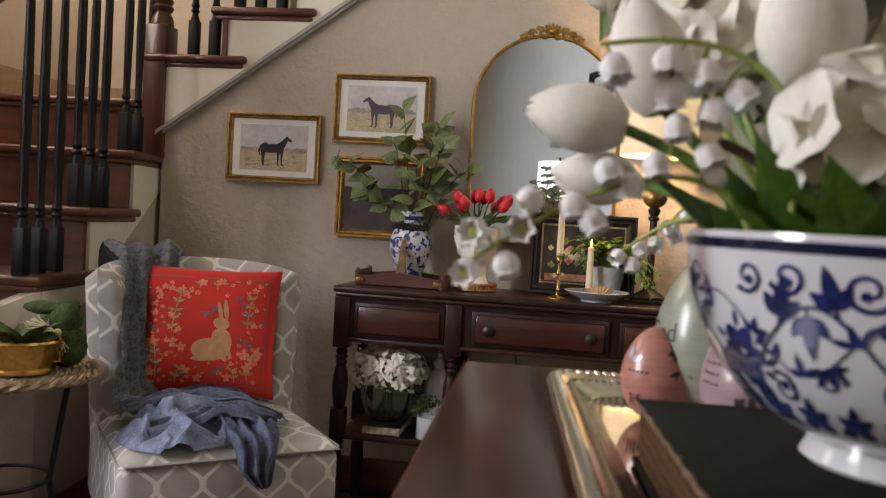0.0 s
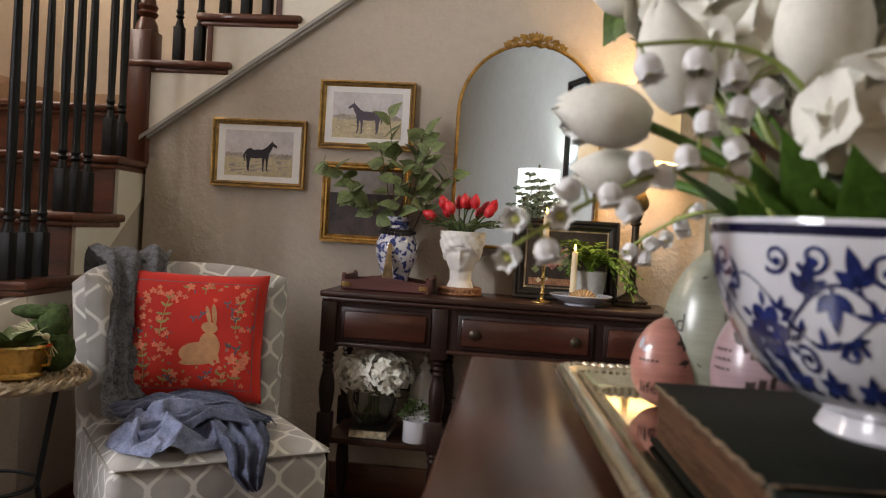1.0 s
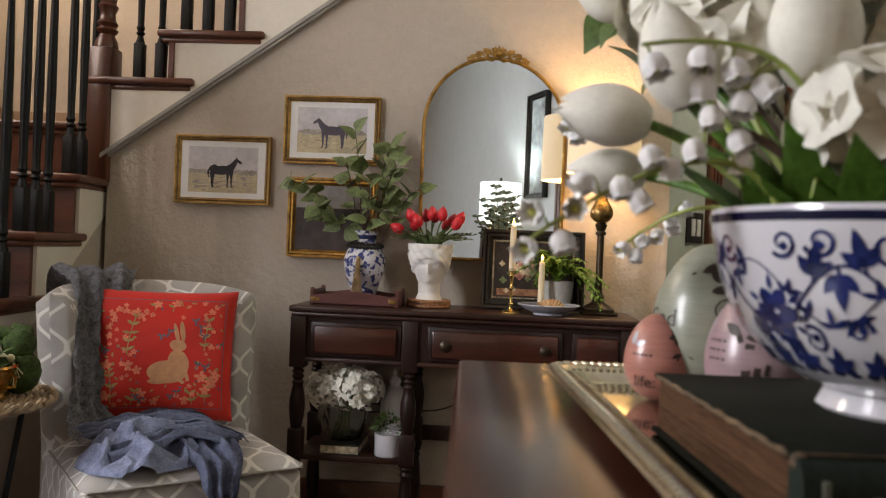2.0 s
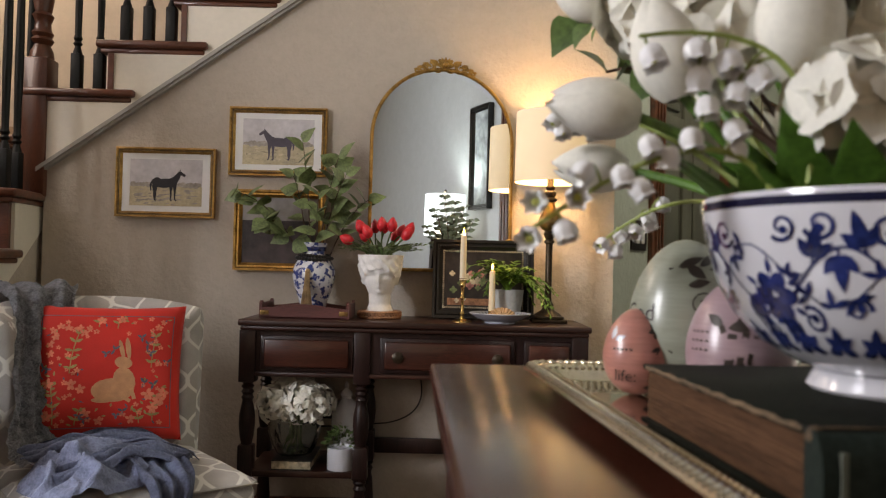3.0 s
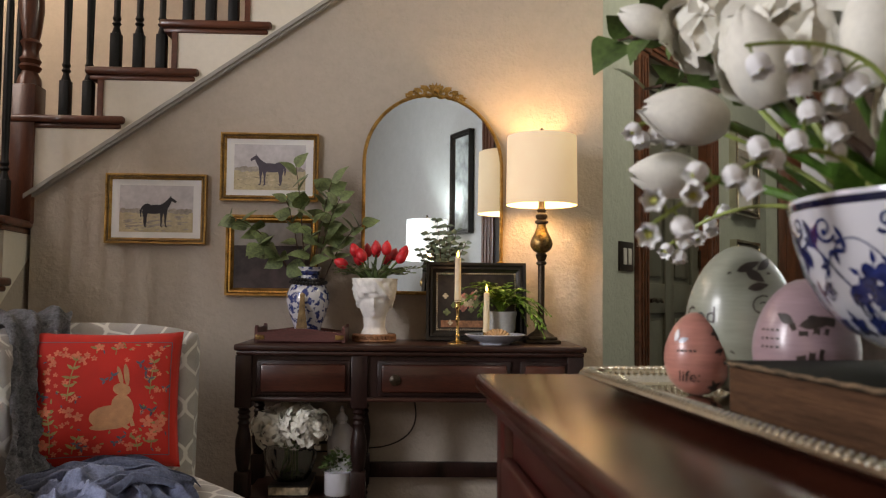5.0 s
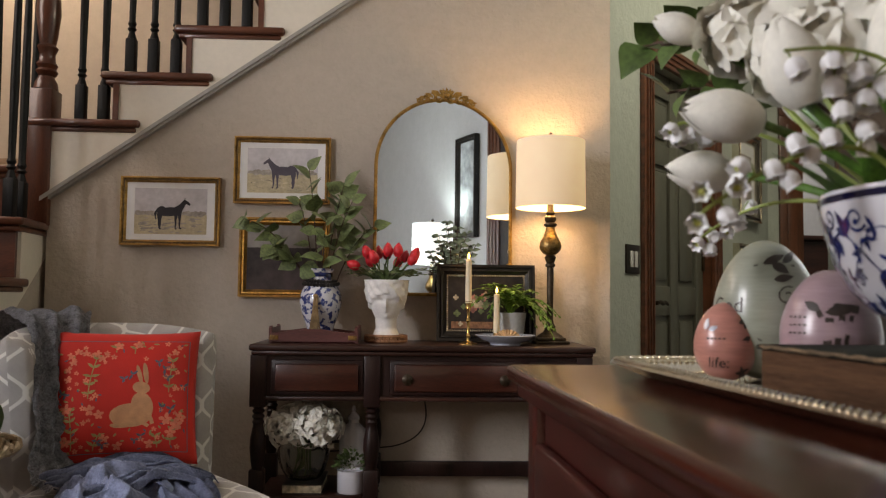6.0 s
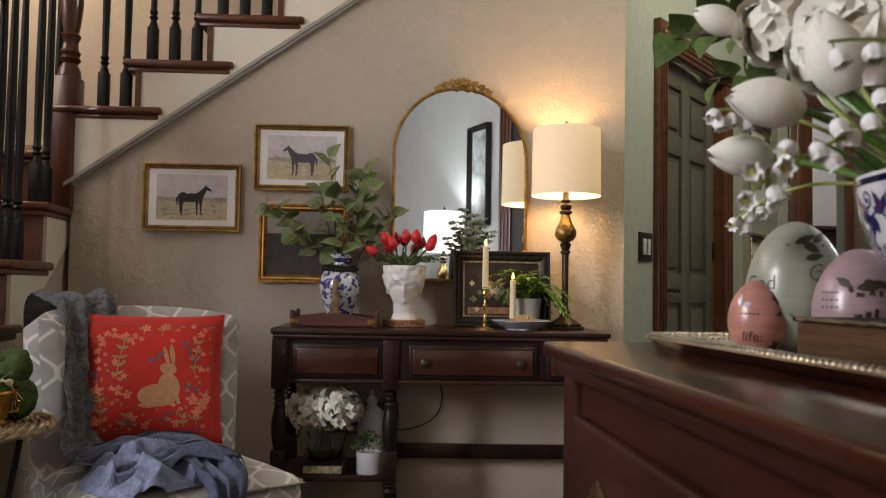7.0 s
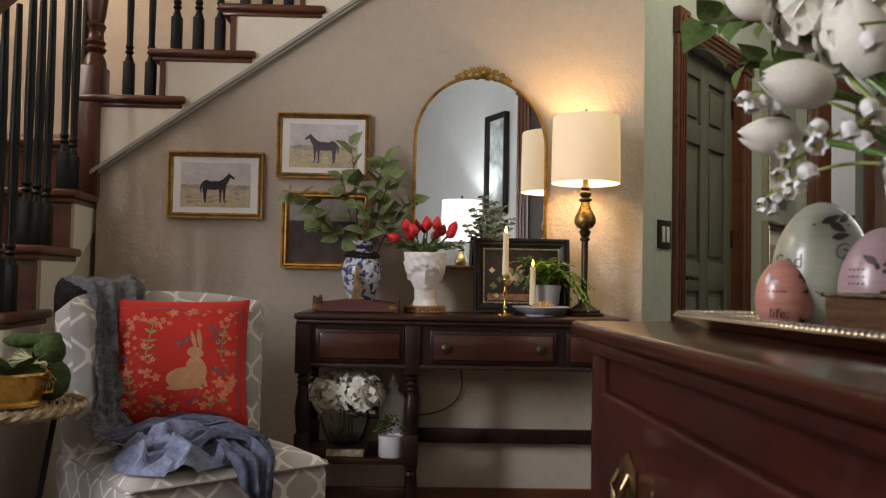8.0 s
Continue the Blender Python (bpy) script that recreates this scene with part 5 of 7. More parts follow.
ring = rounded(TX0 + 0.008, TX1 - 0.008, TY0 + 0.008, TY1 - 0.008, 0.026, 4)
for k in range(len(ring)):
    a, b = Vector((*ring[k], 0)), Vector((*ring[(k + 1) % len(ring)], 0))
    n = max(1, round((b - a).length / 0.0085))
    d = (b - a).normalized()
    yaw = math.atan2(d.y, d.x)
    for i in range(n):
        p = a.lerp(b, i / n)
        ball(bm, (p.x, p.y, CT + 0.0175), 0.0036, 7, 5, (0.9, 2.1, 1.0), Matrix.Rotation(yaw + 0.5, 3, "Z"))
tagged(part("gadroon_edge", bm, M_SILVER, tray), kind="stuff")
bm = bmesh.new()
ring = rounded(TX0 + 0.023, TX1 - 0.023, TY0 + 0.023, TY1 - 0.023, 0.02, 4)
for k in range(len(ring)):
    a, b = Vector((*ring[k], 0)), Vector((*ring[(k + 1) % len(ring)], 0))
    n = max(1, round((b - a).length / 0.007))
    for i in range(n):
        p = a.lerp(b, i / n)
        ball(bm, (p.x, p.y, CT + 0.0145), 0.0026, 6, 4)
tagged(part("beading", bm, M_SILVER, tray), kind="stuff")

BT = CT + 0.005
book = thing("old_book", "thick antique book with worn green cloth boards and brown pages", "book", (0.542, 1.052, BT), 4.0)
bw, bl, bt = 0.22, 0.247, 0.043
bm = bmesh.new()
for z0, z1 in ((0.0, 0.004), (bt - 0.004, bt)):
    box(bm, 0.0, bw, 0.0, bl, z0, z1, bevel=0.0012)
for v in bm.verts:
    v.co += Vector((0.0012 * noise.noise(v.co * 90), 0.0012 * noise.noise(v.co * 80 + Vector((3, 1, 2))), 0))
part("cover", bm, M_BOOKCLOTH, book)
bm = bmesh.new()
for i in range(40):
    z = 0.0045 + (bt - 0.009) * i / 40
    dx, dy = rnd(0.003, 0.0045), rnd(0.003, 0.004)
    box(bm, dx, bw - 0.004, 0.010, bl - dy, z, z + (bt - 0.009) / 40 - 0.0001)
tagged(part("page_block", bm, M_PAGES, book, "brown aged page block"), kind="stuff")
bm = bmesh.new()
sp = [(0.002 - 0.009 * math.sin(math.pi * i / 12), bt / 2 - (bt / 2) * math.cos(math.pi * i / 12)) for i in range(13)]
prism(bm, [(y, z) for y, z in sp] + [(0.010, bt), (0.010, 0)], bw, Matrix(((0, 0, 1, 0), (1, 0, 0, 0), (0, 1, 0, 0), (0, 0, 0, 1))))
part("spine", bm, M_SPINE, book, "faded green cloth spine")
for x in (0.008, 0.112):
    part("gilt_band", boxed(x, x + 0.003, -0.0082, -0.0055, 0.008, bt - 0.008), M_GILTINK, book)
for i in range(9):
    part("gilt_letter_bar", boxed(0.030 + 0.0065 * i, 0.0335 + 0.0065 * i, -0.0085, -0.006, 0.016, 0.016 + rnd(0.008, 0.014)), M_GILTINK, book, "worn unreadable gilt lettering")
bm = bmesh.new()
tube(bm, [(0.0005, 0.012 + 0.0095 * i, bt - 0.0014 + 0.0006 * math.sin(i * 2.1)) for i in range(25)], [0.0011 + 0.0008 * abs(math.sin(i * 1.7)) for i in range(25)], 6)
tube(bm, [(0.001 + 0.009 * i, 0.0085, bt - 0.0008) for i in range(24)], [0.0010 + 0.0008 * abs(math.sin(i * 2.3)) for i in range(24)], 6)
ball(bm, (0.003, 0.006, bt - 0.003), 0.0045)
part("frayed_edges", bm, M_WORN, book, "frayed tan board edges")


def egg_at(w, h):
    def at(u, v, d=0.0):
        """u: metres round the girth from the front, v: metres up from the middle."""
        t = max(-0.98, min(0.98, v / (h / 2)))
        r = w / 2 * math.sqrt(1 - t * t) * (1 - 0.13 * t)
        a = -math.pi / 2 + u / max(r, 0.25 * w)
        return Vector(((r + d) * math.cos(a), (r + d) * math.sin(a), h / 2 + v))
    return at


def egg(at, w, h, material, label, turn=0.0):
    e = thing("decorative_egg", label, "decorative egg", at, turn, "decorated eggs")
    prof = [(0.0, 0.0)]
    for i in range(1, 24):
        t = -math.cos(math.pi * i / 24)
        prof.append((w / 2 * math.sqrt(1 - t * t) * (1 - 0.13 * t), h / 2 + h / 2 * t))
    prof.append((0.0, h))
    part("shell", lathe(prof, 40), material, e)
    return e, egg_at(w, h)


def ink(ob, f, lines, blades, dots=()):
    bm = bmesh.new()
    s = lambda u, v: f(u, v, 0.0006)
    for pts, w in lines:
        stroke(bm, pts, w, s)
    for b in blades:
        patch(bm, blade(*b), s)
    for d in dots:
        patch(bm, ellipse(*d), s)
    part("inked_vine", bm, M_INK, ob, "brown inked vine and leaves")


def curl(cx, cy, r, a0, turns, n=14):
    return [(cx + r * (1 - 0.75 * i / n) * math.cos(radians(a0) + 2 * math.pi * turns * i / n), cy + r * (1 - 0.75 * i / n) * math.sin(radians(a0) + 2 * math.pi * turns * i / n)) for i in range(n + 1)]


ET = CT + 0.0036
e1, f1 = egg((0.554, 1.437, ET), 0.061, 0.079, M_EGGPINK, "small coral-pink egg with brown inked vine and words", -14)
ink(e1, f1, [([(0.018, 0.000), (0.026, 0.010), (0.028, 0.020)], 0.0012), (curl(0.034, 0.004, 0.008, 90, 1.1), 0.0010), ([(0.012, -0.030), (0.022, -0.026), (0.030, -0.030)], 0.001)],
    [(0.018, 0.022, 0.009, 0.005, a) for a in (20, 80, 140, 200, 260, 320)] + [(0.022, 0.006, 0.010, 0.004, 200), (0.026, 0.012, 0.010, 0.004, 20)] + [(0.014, -0.030, 0.008, 0.004, a) for a in (40, 110, 180, 250, 320)])
bm = text_on("life:", 0.015, lambda u, v: f1(u, v, 0.0006), -0.010, -0.020)
part("lettering", bm, M_INK, e1)
bm = bmesh.new()
for i in range(5):
    stroke(bm, [(-0.022 + 0.004 * i, 0.004), (-0.0195 + 0.004 * i, 0.004)], 0.0018, lambda u, v: f1(u, v, 0.0006))
part("small_writing", bm, M_INK, e1, "unreadable small writing")
bm = bmesh.new()
patch(bm, blade(-0.024, 0.012, 0.013, 0.006, 70), lambda u, v: f1(u, v, 0.0006))
patch(bm, blade(-0.020, 0.012, 0.011, 0.005, 20), lambda u, v: f1(u, v, 0.0006))
part("painted_bird", bm, M_PLATE, e1, "grey painted wing shape")
e2, f2 = egg((0.618, 1.352, ET), 0.086, 0.110, M_EGGMAUVE, "mauve egg with a brown inked mushroom shape and words", -34)
ink(e2, f2, [([(0.004, 0.012), (0.002, -0.012), (0.006, -0.036)], 0.007), ([(0.014, 0.014), (0.010, -0.010), (0.013, -0.036)], 0.005), ([(-0.006, 0.014), (0.010, 0.022), (0.028, 0.018)], 0.006), ([(0.022, 0.014), (0.017, -0.008), (0.018, -0.036)], 0.0035)],
    [(0.0, 0.016, 0.030, 0.010, 12), (-0.004, 0.018, 0.016, 0.008, 150)])
part("lettering", text_on("Son,", 0.014, lambda u, v: f2(u, v, 0.0006), -0.024, -0.022), M_INK, e2)
bm = bmesh.new()
for k in range(3):
    for i in range(4):
        stroke(bm, [(-0.033 + 0.005 * i, 0.012 - 0.007 * k), (-0.030 + 0.005 * i, 0.012 - 0.007 * k)], 0.0016, lambda u, v: f2(u, v, 0.0006))
part("small_writing", bm, M_INK, e2, "unreadable small writing")
e3, f3 = egg((0.602, 1.450, ET), 0.104, 0.144, M_EGGGREY, "large sage-grey egg with brown inked leaves and words", -40)
ink(e3, f3, [([(0.000, 0.044), (0.018, 0.048), (0.040, 0.044)], 0.0016), (curl(0.034, 0.014, 0.010, 60, 1.2), 0.0014), ([(-0.01, -0.02), (0.01, -0.03)], 0.0015)],
    [(0.008, 0.046, 0.022, 0.009, 25), (0.016, 0.047, 0.022, 0.009, -30), (0.026, 0.047, 0.020, 0.009, 40), (0.020, 0.030, 0.020, 0.008, 10), (0.034, 0.000, 0.018, 0.010, 60), (0.036, -0.004, 0.016, 0.008, -20)])
part("lettering", text_on("God", 0.022, lambda u, v: f3(u, v, 0.0006), -0.026, 0.004), M_INK, e3)
bm = bmesh.new()
for k in range(2):
    for i in range(5):
        stroke(bm, [(-0.040 + 0.006 * i, -0.014 - 0.009 * k), (-0.036 + 0.006 * i, -0.014 - 0.009 * k)], 0.002, lambda u, v: f3(u, v, 0.0006))
part("small_writing", bm, M_INK, e3, "unreadable small writing")

# blue and white bowl
BX, BY, BZ = 0.653, 1.185, BT + bt
bowl = thing("porcelain_bowl", "white porcelain footed bowl painted with cobalt blue vines", "bowl", (BX, BY, BZ))
RB, HB = 0.116, 0.116
OUTER = [(0.050, 0.0), (0.052, 0.002), (0.049, 0.008), (0.047, 0.012), (0.062, 0.018), (0.080, 0.029), (0.095, 0.045), (0.1055, 0.064), (0.112, 0.085), (0.1155, 0.102), (0.1165, HB - 0.002), (0.116, HB)]
part("body", lathe([(0.0, 0.004), (0.046, 0.004), (0.050, 0.0)] + OUTER[1:] + [(0.1135, HB - 0.001), (0.110, 0.098), (0.100, 0.070), (0.075, 0.036), (0.0, 0.025)], 72), M_CERAMIC, bowl)


def bowl_at(u, v, d=0.0005):
    """u: metres round, at the rim's radius, from the south-west; v: height."""
    v = max(0.0125, min(HB - 0.003, v))
    for (r0, z0), (r1, z1) in zip(OUTER[3:], OUTER[4:]):
        if z0 <= v <= z1:
            f = (v - z0) / (z1 - z0)
            r = r0 + (r1 - r0) * f
            break
    a = radians(215) + u / 0.105
    return Vector(((r + d) * math.cos(a), (r + d) * math.sin(a), v - 0.3 * d))


bm = bmesh.new()
lathe([(0.1163, 0.1075), (0.1170, 0.108), (0.1174, 0.1125), (0.1168, 0.1128)], 72, bm=bm)
lathe([(0.0475, 0.0118), (0.0482, 0.0122), (0.0510, 0.0138), (0.0505, 0.0142)], 72, bm=bm)
part("rim_band", bm, M_NAVY, bowl, "navy rim line")
vine, lv = bmesh.new(), bmesh.new()
L = 2 * math.pi * 0.105
UNITS = 7
for k in range(UNITS):
    u0 = L * k / UNITS
    w = L / UNITS
    wave = [(u0 + w * i / 24, 0.066 + 0.019 * math.sin(2 * math.pi * i / 24)) for i in range(25)]
    stroke(vine, wave, 0.0016, bowl_at)
    for t, up in ((0.08, 1), (0.22, -1), (0.36, 1), (0.55, -1), (0.70, 1), (0.86, -1)):
        x, y = u0 + w * t, 0.066 + 0.019 * math.sin(2 * math.pi * t)
        rot = 90 * up + rnd(-35, 35)
        for dr, ll in ((0, 0.020), (42, 0.013), (-42, 0.013)):
            patch(lv, blade(x + 0.004 * math.cos(radians(rot)), y + 0.004 * math.sin(radians(rot)), ll, 0.0068, rot + dr), bowl_at)
        stroke(vine, [(x, y), (x + 0.005 * math.cos(radians(rot)), y + 0.005 * math.sin(radians(rot)))], 0.0014, bowl_at)
    for cx, cy, r, a0, tr in ((0.14, 0.097, 0.0085, 200, 1.2), (0.47, 0.094, 0.0095, -30, -1.2), (0.64, 0.040, 0.009, 60, 1.2), (0.93, 0.096, 0.008, 220, 1.2), (0.02, 0.045, 0.008, 120, -1.2), (0.30, 0.052, 0.007, 0, 1.1)):
        c = curl(u0 + w * cx, cy, r, a0, tr, 18)
        stroke(vine, c, [0.0026 - 0.0014 * i / 18 for i in range(19)], bowl_at)
        patch(lv, ellipse(c[-1][0], c[-1][1], 0.0024, 0.0024, 0, 8), bowl_at)
    fx, fy = u0 + w * 0.80, 0.058
    bl_ = bmesh.new()
    for a in range(0, 360, 60):
        patch(bl_, ellipse(fx + 0.0085 * math.cos(radians(a)), fy + 0.0085 * math.sin(radians(a)), 0.0064, 0.0048, a, 12), bowl_at)
    part("painted_flower", bl_, M_BLUE, bowl, "cobalt painted blossom")
    for a in range(30, 390, 60):
        patch(lv, blade(fx + 0.0125 * math.cos(radians(a)), fy + 0.0125 * math.sin(radians(a)), 0.009, 0.0034, a), bowl_at)
    wave2 = [(u0 + w * i / 24, 0.070 - 0.017 * math.sin(2 * math.pi * i / 24 + 0.5)) for i in range(25)]
    stroke(vine, wave2, 0.0010, bowl_at)
    for t in (0.03, 0.16, 0.29, 0.42, 0.52, 0.62, 0.92):
        x, y = u0 + w * t, 0.070 - 0.017 * math.sin(2 * math.pi * t + 0.5)
        rot = rnd(0, 360)
        for dr in (0, 70, -70):
            patch(lv, blade(x, y, rnd(0.007, 0.011), 0.0036, rot + dr), bowl_at)
    for i in range(4):
        x = u0 + w * (i + 0.5) / 4
        for dr in (0, 55, -55, 110, -110):
            patch(lv, blade(x, 0.030, 0.013 if dr == 0 else 0.011, 0.006, 90 + dr), bowl_at)
part("painted_vine", vine, M_BLUE, bowl, "cobalt painted vine")
tagged(part("painted_leaves", lv, M_BLUE, bowl, "cobalt painted leaves"), kind="stuff")



# ---- things on the console ----
cad = thing("wooden_tray", "red-brown wooden tray with raised ends and brass corners", "tray", (-0.066, 3.42, TT), size=0.945)
part("base", boxed(-0.150, 0.150, -0.10, 0.10, 0.0, 0.008, bevel=0.002), M_CADDY, cad)
for y0, y1 in ((-0.10, -0.090), (0.090, 0.10)):
    out = [(-0.150, 0.002), (0.150, 0.002), (0.150, 0.036)] + [(0.150 - 0.30 * i / 20, 0.036 + 0.014 * math.sin(math.pi * i / 20) ** 2) for i in range(1, 20)] + [(-0.150, 0.036)]
    part("side_board", prism(bmesh.new(), out, y1 - y0, Matrix.Translation((0, y0, 0)) @ WALLFRAME), M_CADDY, cad)
for x0 in (-0.153, 0.143):
    out = [(-0.102, 0.002), (0.102, 0.002), (0.102, 0.052), (0.085, 0.060), (0.07, 0.052), (-0.07, 0.052), (-0.085, 0.060), (-0.102, 0.052)]
    part("end_board", prism(bmesh.new(), out, 0.010, Matrix(((0, 0, 1, x0), (1, 0, 0, 0), (0, 1, 0, 0), (0, 0, 0, 1)))), M_CADDY, cad)
for x in (-0.135, 0.135):
    part("corner_plate", boxed(x - 0.015, x + 0.015, -0.103, -0.10, 0.012, 0.028, bevel=0.001), M_BRONZEG, cad, "small pewter plate")

VX, VY, VZ = -0.058, 3.46, TT + 0.008
vase = thing("ginger_vase", "blue and white porcelain vase with black beads and a jute tassel", "vase", (VX, VY, VZ), size=0.945)
part("body", lathe([(0.0, 0.0), (0.043, 0.0), (0.044, 0.012), (0.048, 0.04), (0.066, 0.09), (0.077, 0.13), (0.076, 0.16), (0.062, 0.19), (0.042, 0.205), (0.038, 0.222), (0.040, 0.240), (0.046, 0.252), (0.045, 0.256), (0.036, 0.25), (0.033, 0.22), (0.0, 0.21)], 36), M_VASE, vase)
bm = bmesh.new()
lathe([(0.0405, 0.226), (0.0412, 0.227), (0.0425, 0.240), (0.0422, 0.241)], 36, bm=bm)
part("neck_band", bm, M_BLUE, vase, "cobalt neck band")
bead_me = link("bead", ball(bmesh.new(), (0, 0, 0), 0.0075, 7, 5), M_BEAD)
bead_first, bead_me = bead_me, bead_me.data
bpy.data.objects.remove(bead_first)
for k, (rr, zz) in enumerate(((0.052, 0.208), (0.062, 0.198))):
    string = part("bead_string", tube(bmesh.new(), [(rr * math.cos(2 * math.pi * i / 30), rr * math.sin(2 * math.pi * i / 30), zz) for i in range(31)], 0.0015, 5), M_BEAD, vase, "string of black wooden beads")
    for i in range(30):
        a = 2 * math.pi * i / 30
        o = new("bead", bead_me)
        o.parent = string
        o.location = (rr * math.cos(a), rr * math.sin(a), zz + 0.003 * math.sin(a * 2 + k))
bm = bmesh.new()
for i in range(46):
    a = 2 * math.pi * i / 46
    r0 = 0.006 + 0.002 * (i % 3)
    x, y = -0.010, -0.083
    tube(bm, [(x + r0 * 0.6 * math.cos(a), y + r0 * 0.6 * math.sin(a), 0.150), (x + r0 * math.cos(a), y + r0 * math.sin(a) - 0.008, 0.10), (x + 1.9 * r0 * math.cos(a) + rnd(-0.002, 0.002), y + 1.5 * r0 * math.sin(a) - 0.016, 0.028 + rnd(0, 0.010))], 0.0014, 4)
ball(bm, (-0.010, -0.083, 0.155), 0.009)
part("tassel", bm, M_JUTE, vase, "frayed jute tassel")

branch = thing("leafy_branches", "grey-green leafy branches standing in the porcelain vase", "branches", (VX, VY, VZ + 0.217), size=0.945)
leaf_kinds = []
for k in range(4):
    bm = bmesh.new()
    leaf_mesh(bm, Matrix(), 0.070, 0.062 + 0.004 * k, 0.25 - 0.15 * k, 0.15 + 0.12 * k, 7, 0.62)
    ob = link("leaf", bm, M_LEAFDK)
    leaf_kinds.append(ob.data)
    bpy.data.objects.remove(ob)


def put_leaf(parent, kinds, m, size=1.0, name="leaf"):
    o = new(name, random.choice(kinds))
    o.parent = parent
    o.matrix_basis = m @ Matrix.Diagonal((size, size, size, 1))
    return o


for tip, lean, n in (((-0.05, -0.02, 0.385), (-0.02, 0, 0.2), 9), ((-0.275, -0.05, 0.20), (-0.10, 0, 0.16), 11), ((-0.17, -0.06, 0.10), (-0.09, -0.02, 0.13), 8), ((0.075, 0.01, 0.335), (0.03, 0, 0.17), 11), ((0.11, -0.03, 0.27), (0.04, 0, 0.15), 9), ((0.19, 0.0, 0.185), (0.08, 0, 0.12), 9), ((0.02, -0.07, 0.20), (0.01, -0.04, 0.1), 7), ((-0.09, 0.04, 0.27), (-0.04, 0.02, 0.15), 7)):
    pts = bend((rnd(-0.012, 0.012), rnd(-0.012, 0.012), -0.18), lean, tip, 10)
    st_ = part("twig", tube(bmesh.new(), pts, [0.0032 - 0.0002 * i for i in range(11)], 6), M_TWIG, branch)
    for i in range(n):
        t = 0.45 + 0.55 * i / (n - 1)
        k = min(int(t * 10), 9)
        p = Vector(pts[k]).lerp(Vector(pts[k + 1]), t * 10 - k)
        a = i * 2.4 + rnd(-0.5, 0.5)
        d = (Vector(tip) - Vector(lean)).normalized() * 0.5 + Vector((math.cos(a) * 0.8, -abs(math.sin(a)) * 0.4, 0.15 + 0.45 * math.sin(a * 1.7)))
        put_leaf(st_, leaf_kinds, aim(p, d, rnd(0.4, 1.3) if d.x > 0 else -rnd(0.4, 1.3)), rnd(0.75, 1.15))

# bust planter with red tulips
bust = thing("bust_planter", "white plaster classical head planter on a woven ring", "planter", (0.168, 3.45, TT), size=0.945)
bm = bmesh.new()
NA, NZ = 56, 44
rows = []
for j in range(NZ + 1):
    z = 0.028 + 0.198 * j / NZ
    row = []
    for i in range(NA):
        a = 2 * math.pi * i / NA
        f = max(0.0, -math.sin(a))
        side = abs(math.cos(a))
        if z < 0.050:
            r = 0.048 - 0.010 * (z - 0.028) / 0.022
        elif z < 0.085:
            r = 0.038 + 0.002 * (z - 0.05) / 0.035
        else:
            t = (z - 0.085) / 0.141
            r = 0.040 + 0.030 * math.sin(min(1, t * 1.25) * math.pi / 2) ** 0.9
            r *= 1 - 0.05 * side * (1 - t)
        face = math.exp(-((z - 0.125) / 0.05) ** 2)
        nose = 0.014 * math.exp(-((z - 0.133) / 0.011) ** 2) * max(0, 1 - abs(math.cos(a)) / 0.14) * (f > 0)
        bridge = 0.007 * math.exp(-((z - 0.148) / 0.012) ** 2) * max(0, 1 - abs(math.cos(a)) / 0.12) * (f > 0)
        eyes = -0.006 * math.exp(-((z - 0.152) / 0.007) ** 2) * math.exp(-((abs(math.cos(a)) - 0.32) / 0.15) ** 2) * (f > 0)
        brow = 0.003 * math.exp(-((z - 0.163) / 0.005) ** 2) * math.exp(-((abs(math.cos(a)) - 0.32) / 0.22) ** 2) * (f > 0)
        lips = 0.005 * math.exp(-((z - 0.113) / 0.005) ** 2) * max(0, 1 - abs(math.cos(a)) / 0.24) * (f > 0) - 0.003 * math.exp(-((z - 0.1065) / 0.002) ** 2) * max(0, 1 - abs(math.cos(a)) / 0.2) * (f > 0)
        chin = 0.008 * math.exp(-((z - 0.094) / 0.008) ** 2) * max(0, 1 - abs(math.cos(a)) / 0.4) * (f > 0)
        hair = 0.0
        hl = 0.176 - 0.055 * (1 - f) ** 0.7
        if z > hl:
            hair = 0.007 + 0.006 * noise.noise(Vector((math.cos(a) * 4.5, math.sin(a) * 4.5, z * 55))) + 0.004 * math.sin(a * 13 + z * 160)
        r += nose + bridge + eyes + brow + lips + chin + hair
        row.append(bm.verts.new((r * math.cos(a), r * math.sin(a) - 0.004 * face, z)))
    rows.append(row)
for a, b in zip(rows, rows[1:]):
    for i in range(NA):
        bm.faces.new((a[i], a[(i + 1) % NA], b[(i + 1) % NA], b[i]))
bm.faces.new(rows[0][::-1])
bm.faces.new(rows[-1])
part("head", bm, M_PLASTER, bust, angle=60)
bm = bmesh.new()
for z, r in ((0.006, 0.074), (0.023, 0.074)):
    tube(bm, [(r * math.cos(2 * math.pi * i / 40), r * math.sin(2 * math.pi * i / 40), z) for i in range(41)], 0.0055, 7)
for i in range(34):
    a = 2 * math.pi * i / 34
    ball(bm, (0.075 * math.cos(a), 0.075 * math.sin(a), 0.0145), 0.0055, 6, 5, (1, 1, 1.3))
lathe([(0.0, 0.002), (0.072, 0.002), (0.072, 0.028), (0.0, 0.028)], 24, bm=bm)
part("woven_ring", bm, M_BASKET, bust, "brown woven ring under the head")


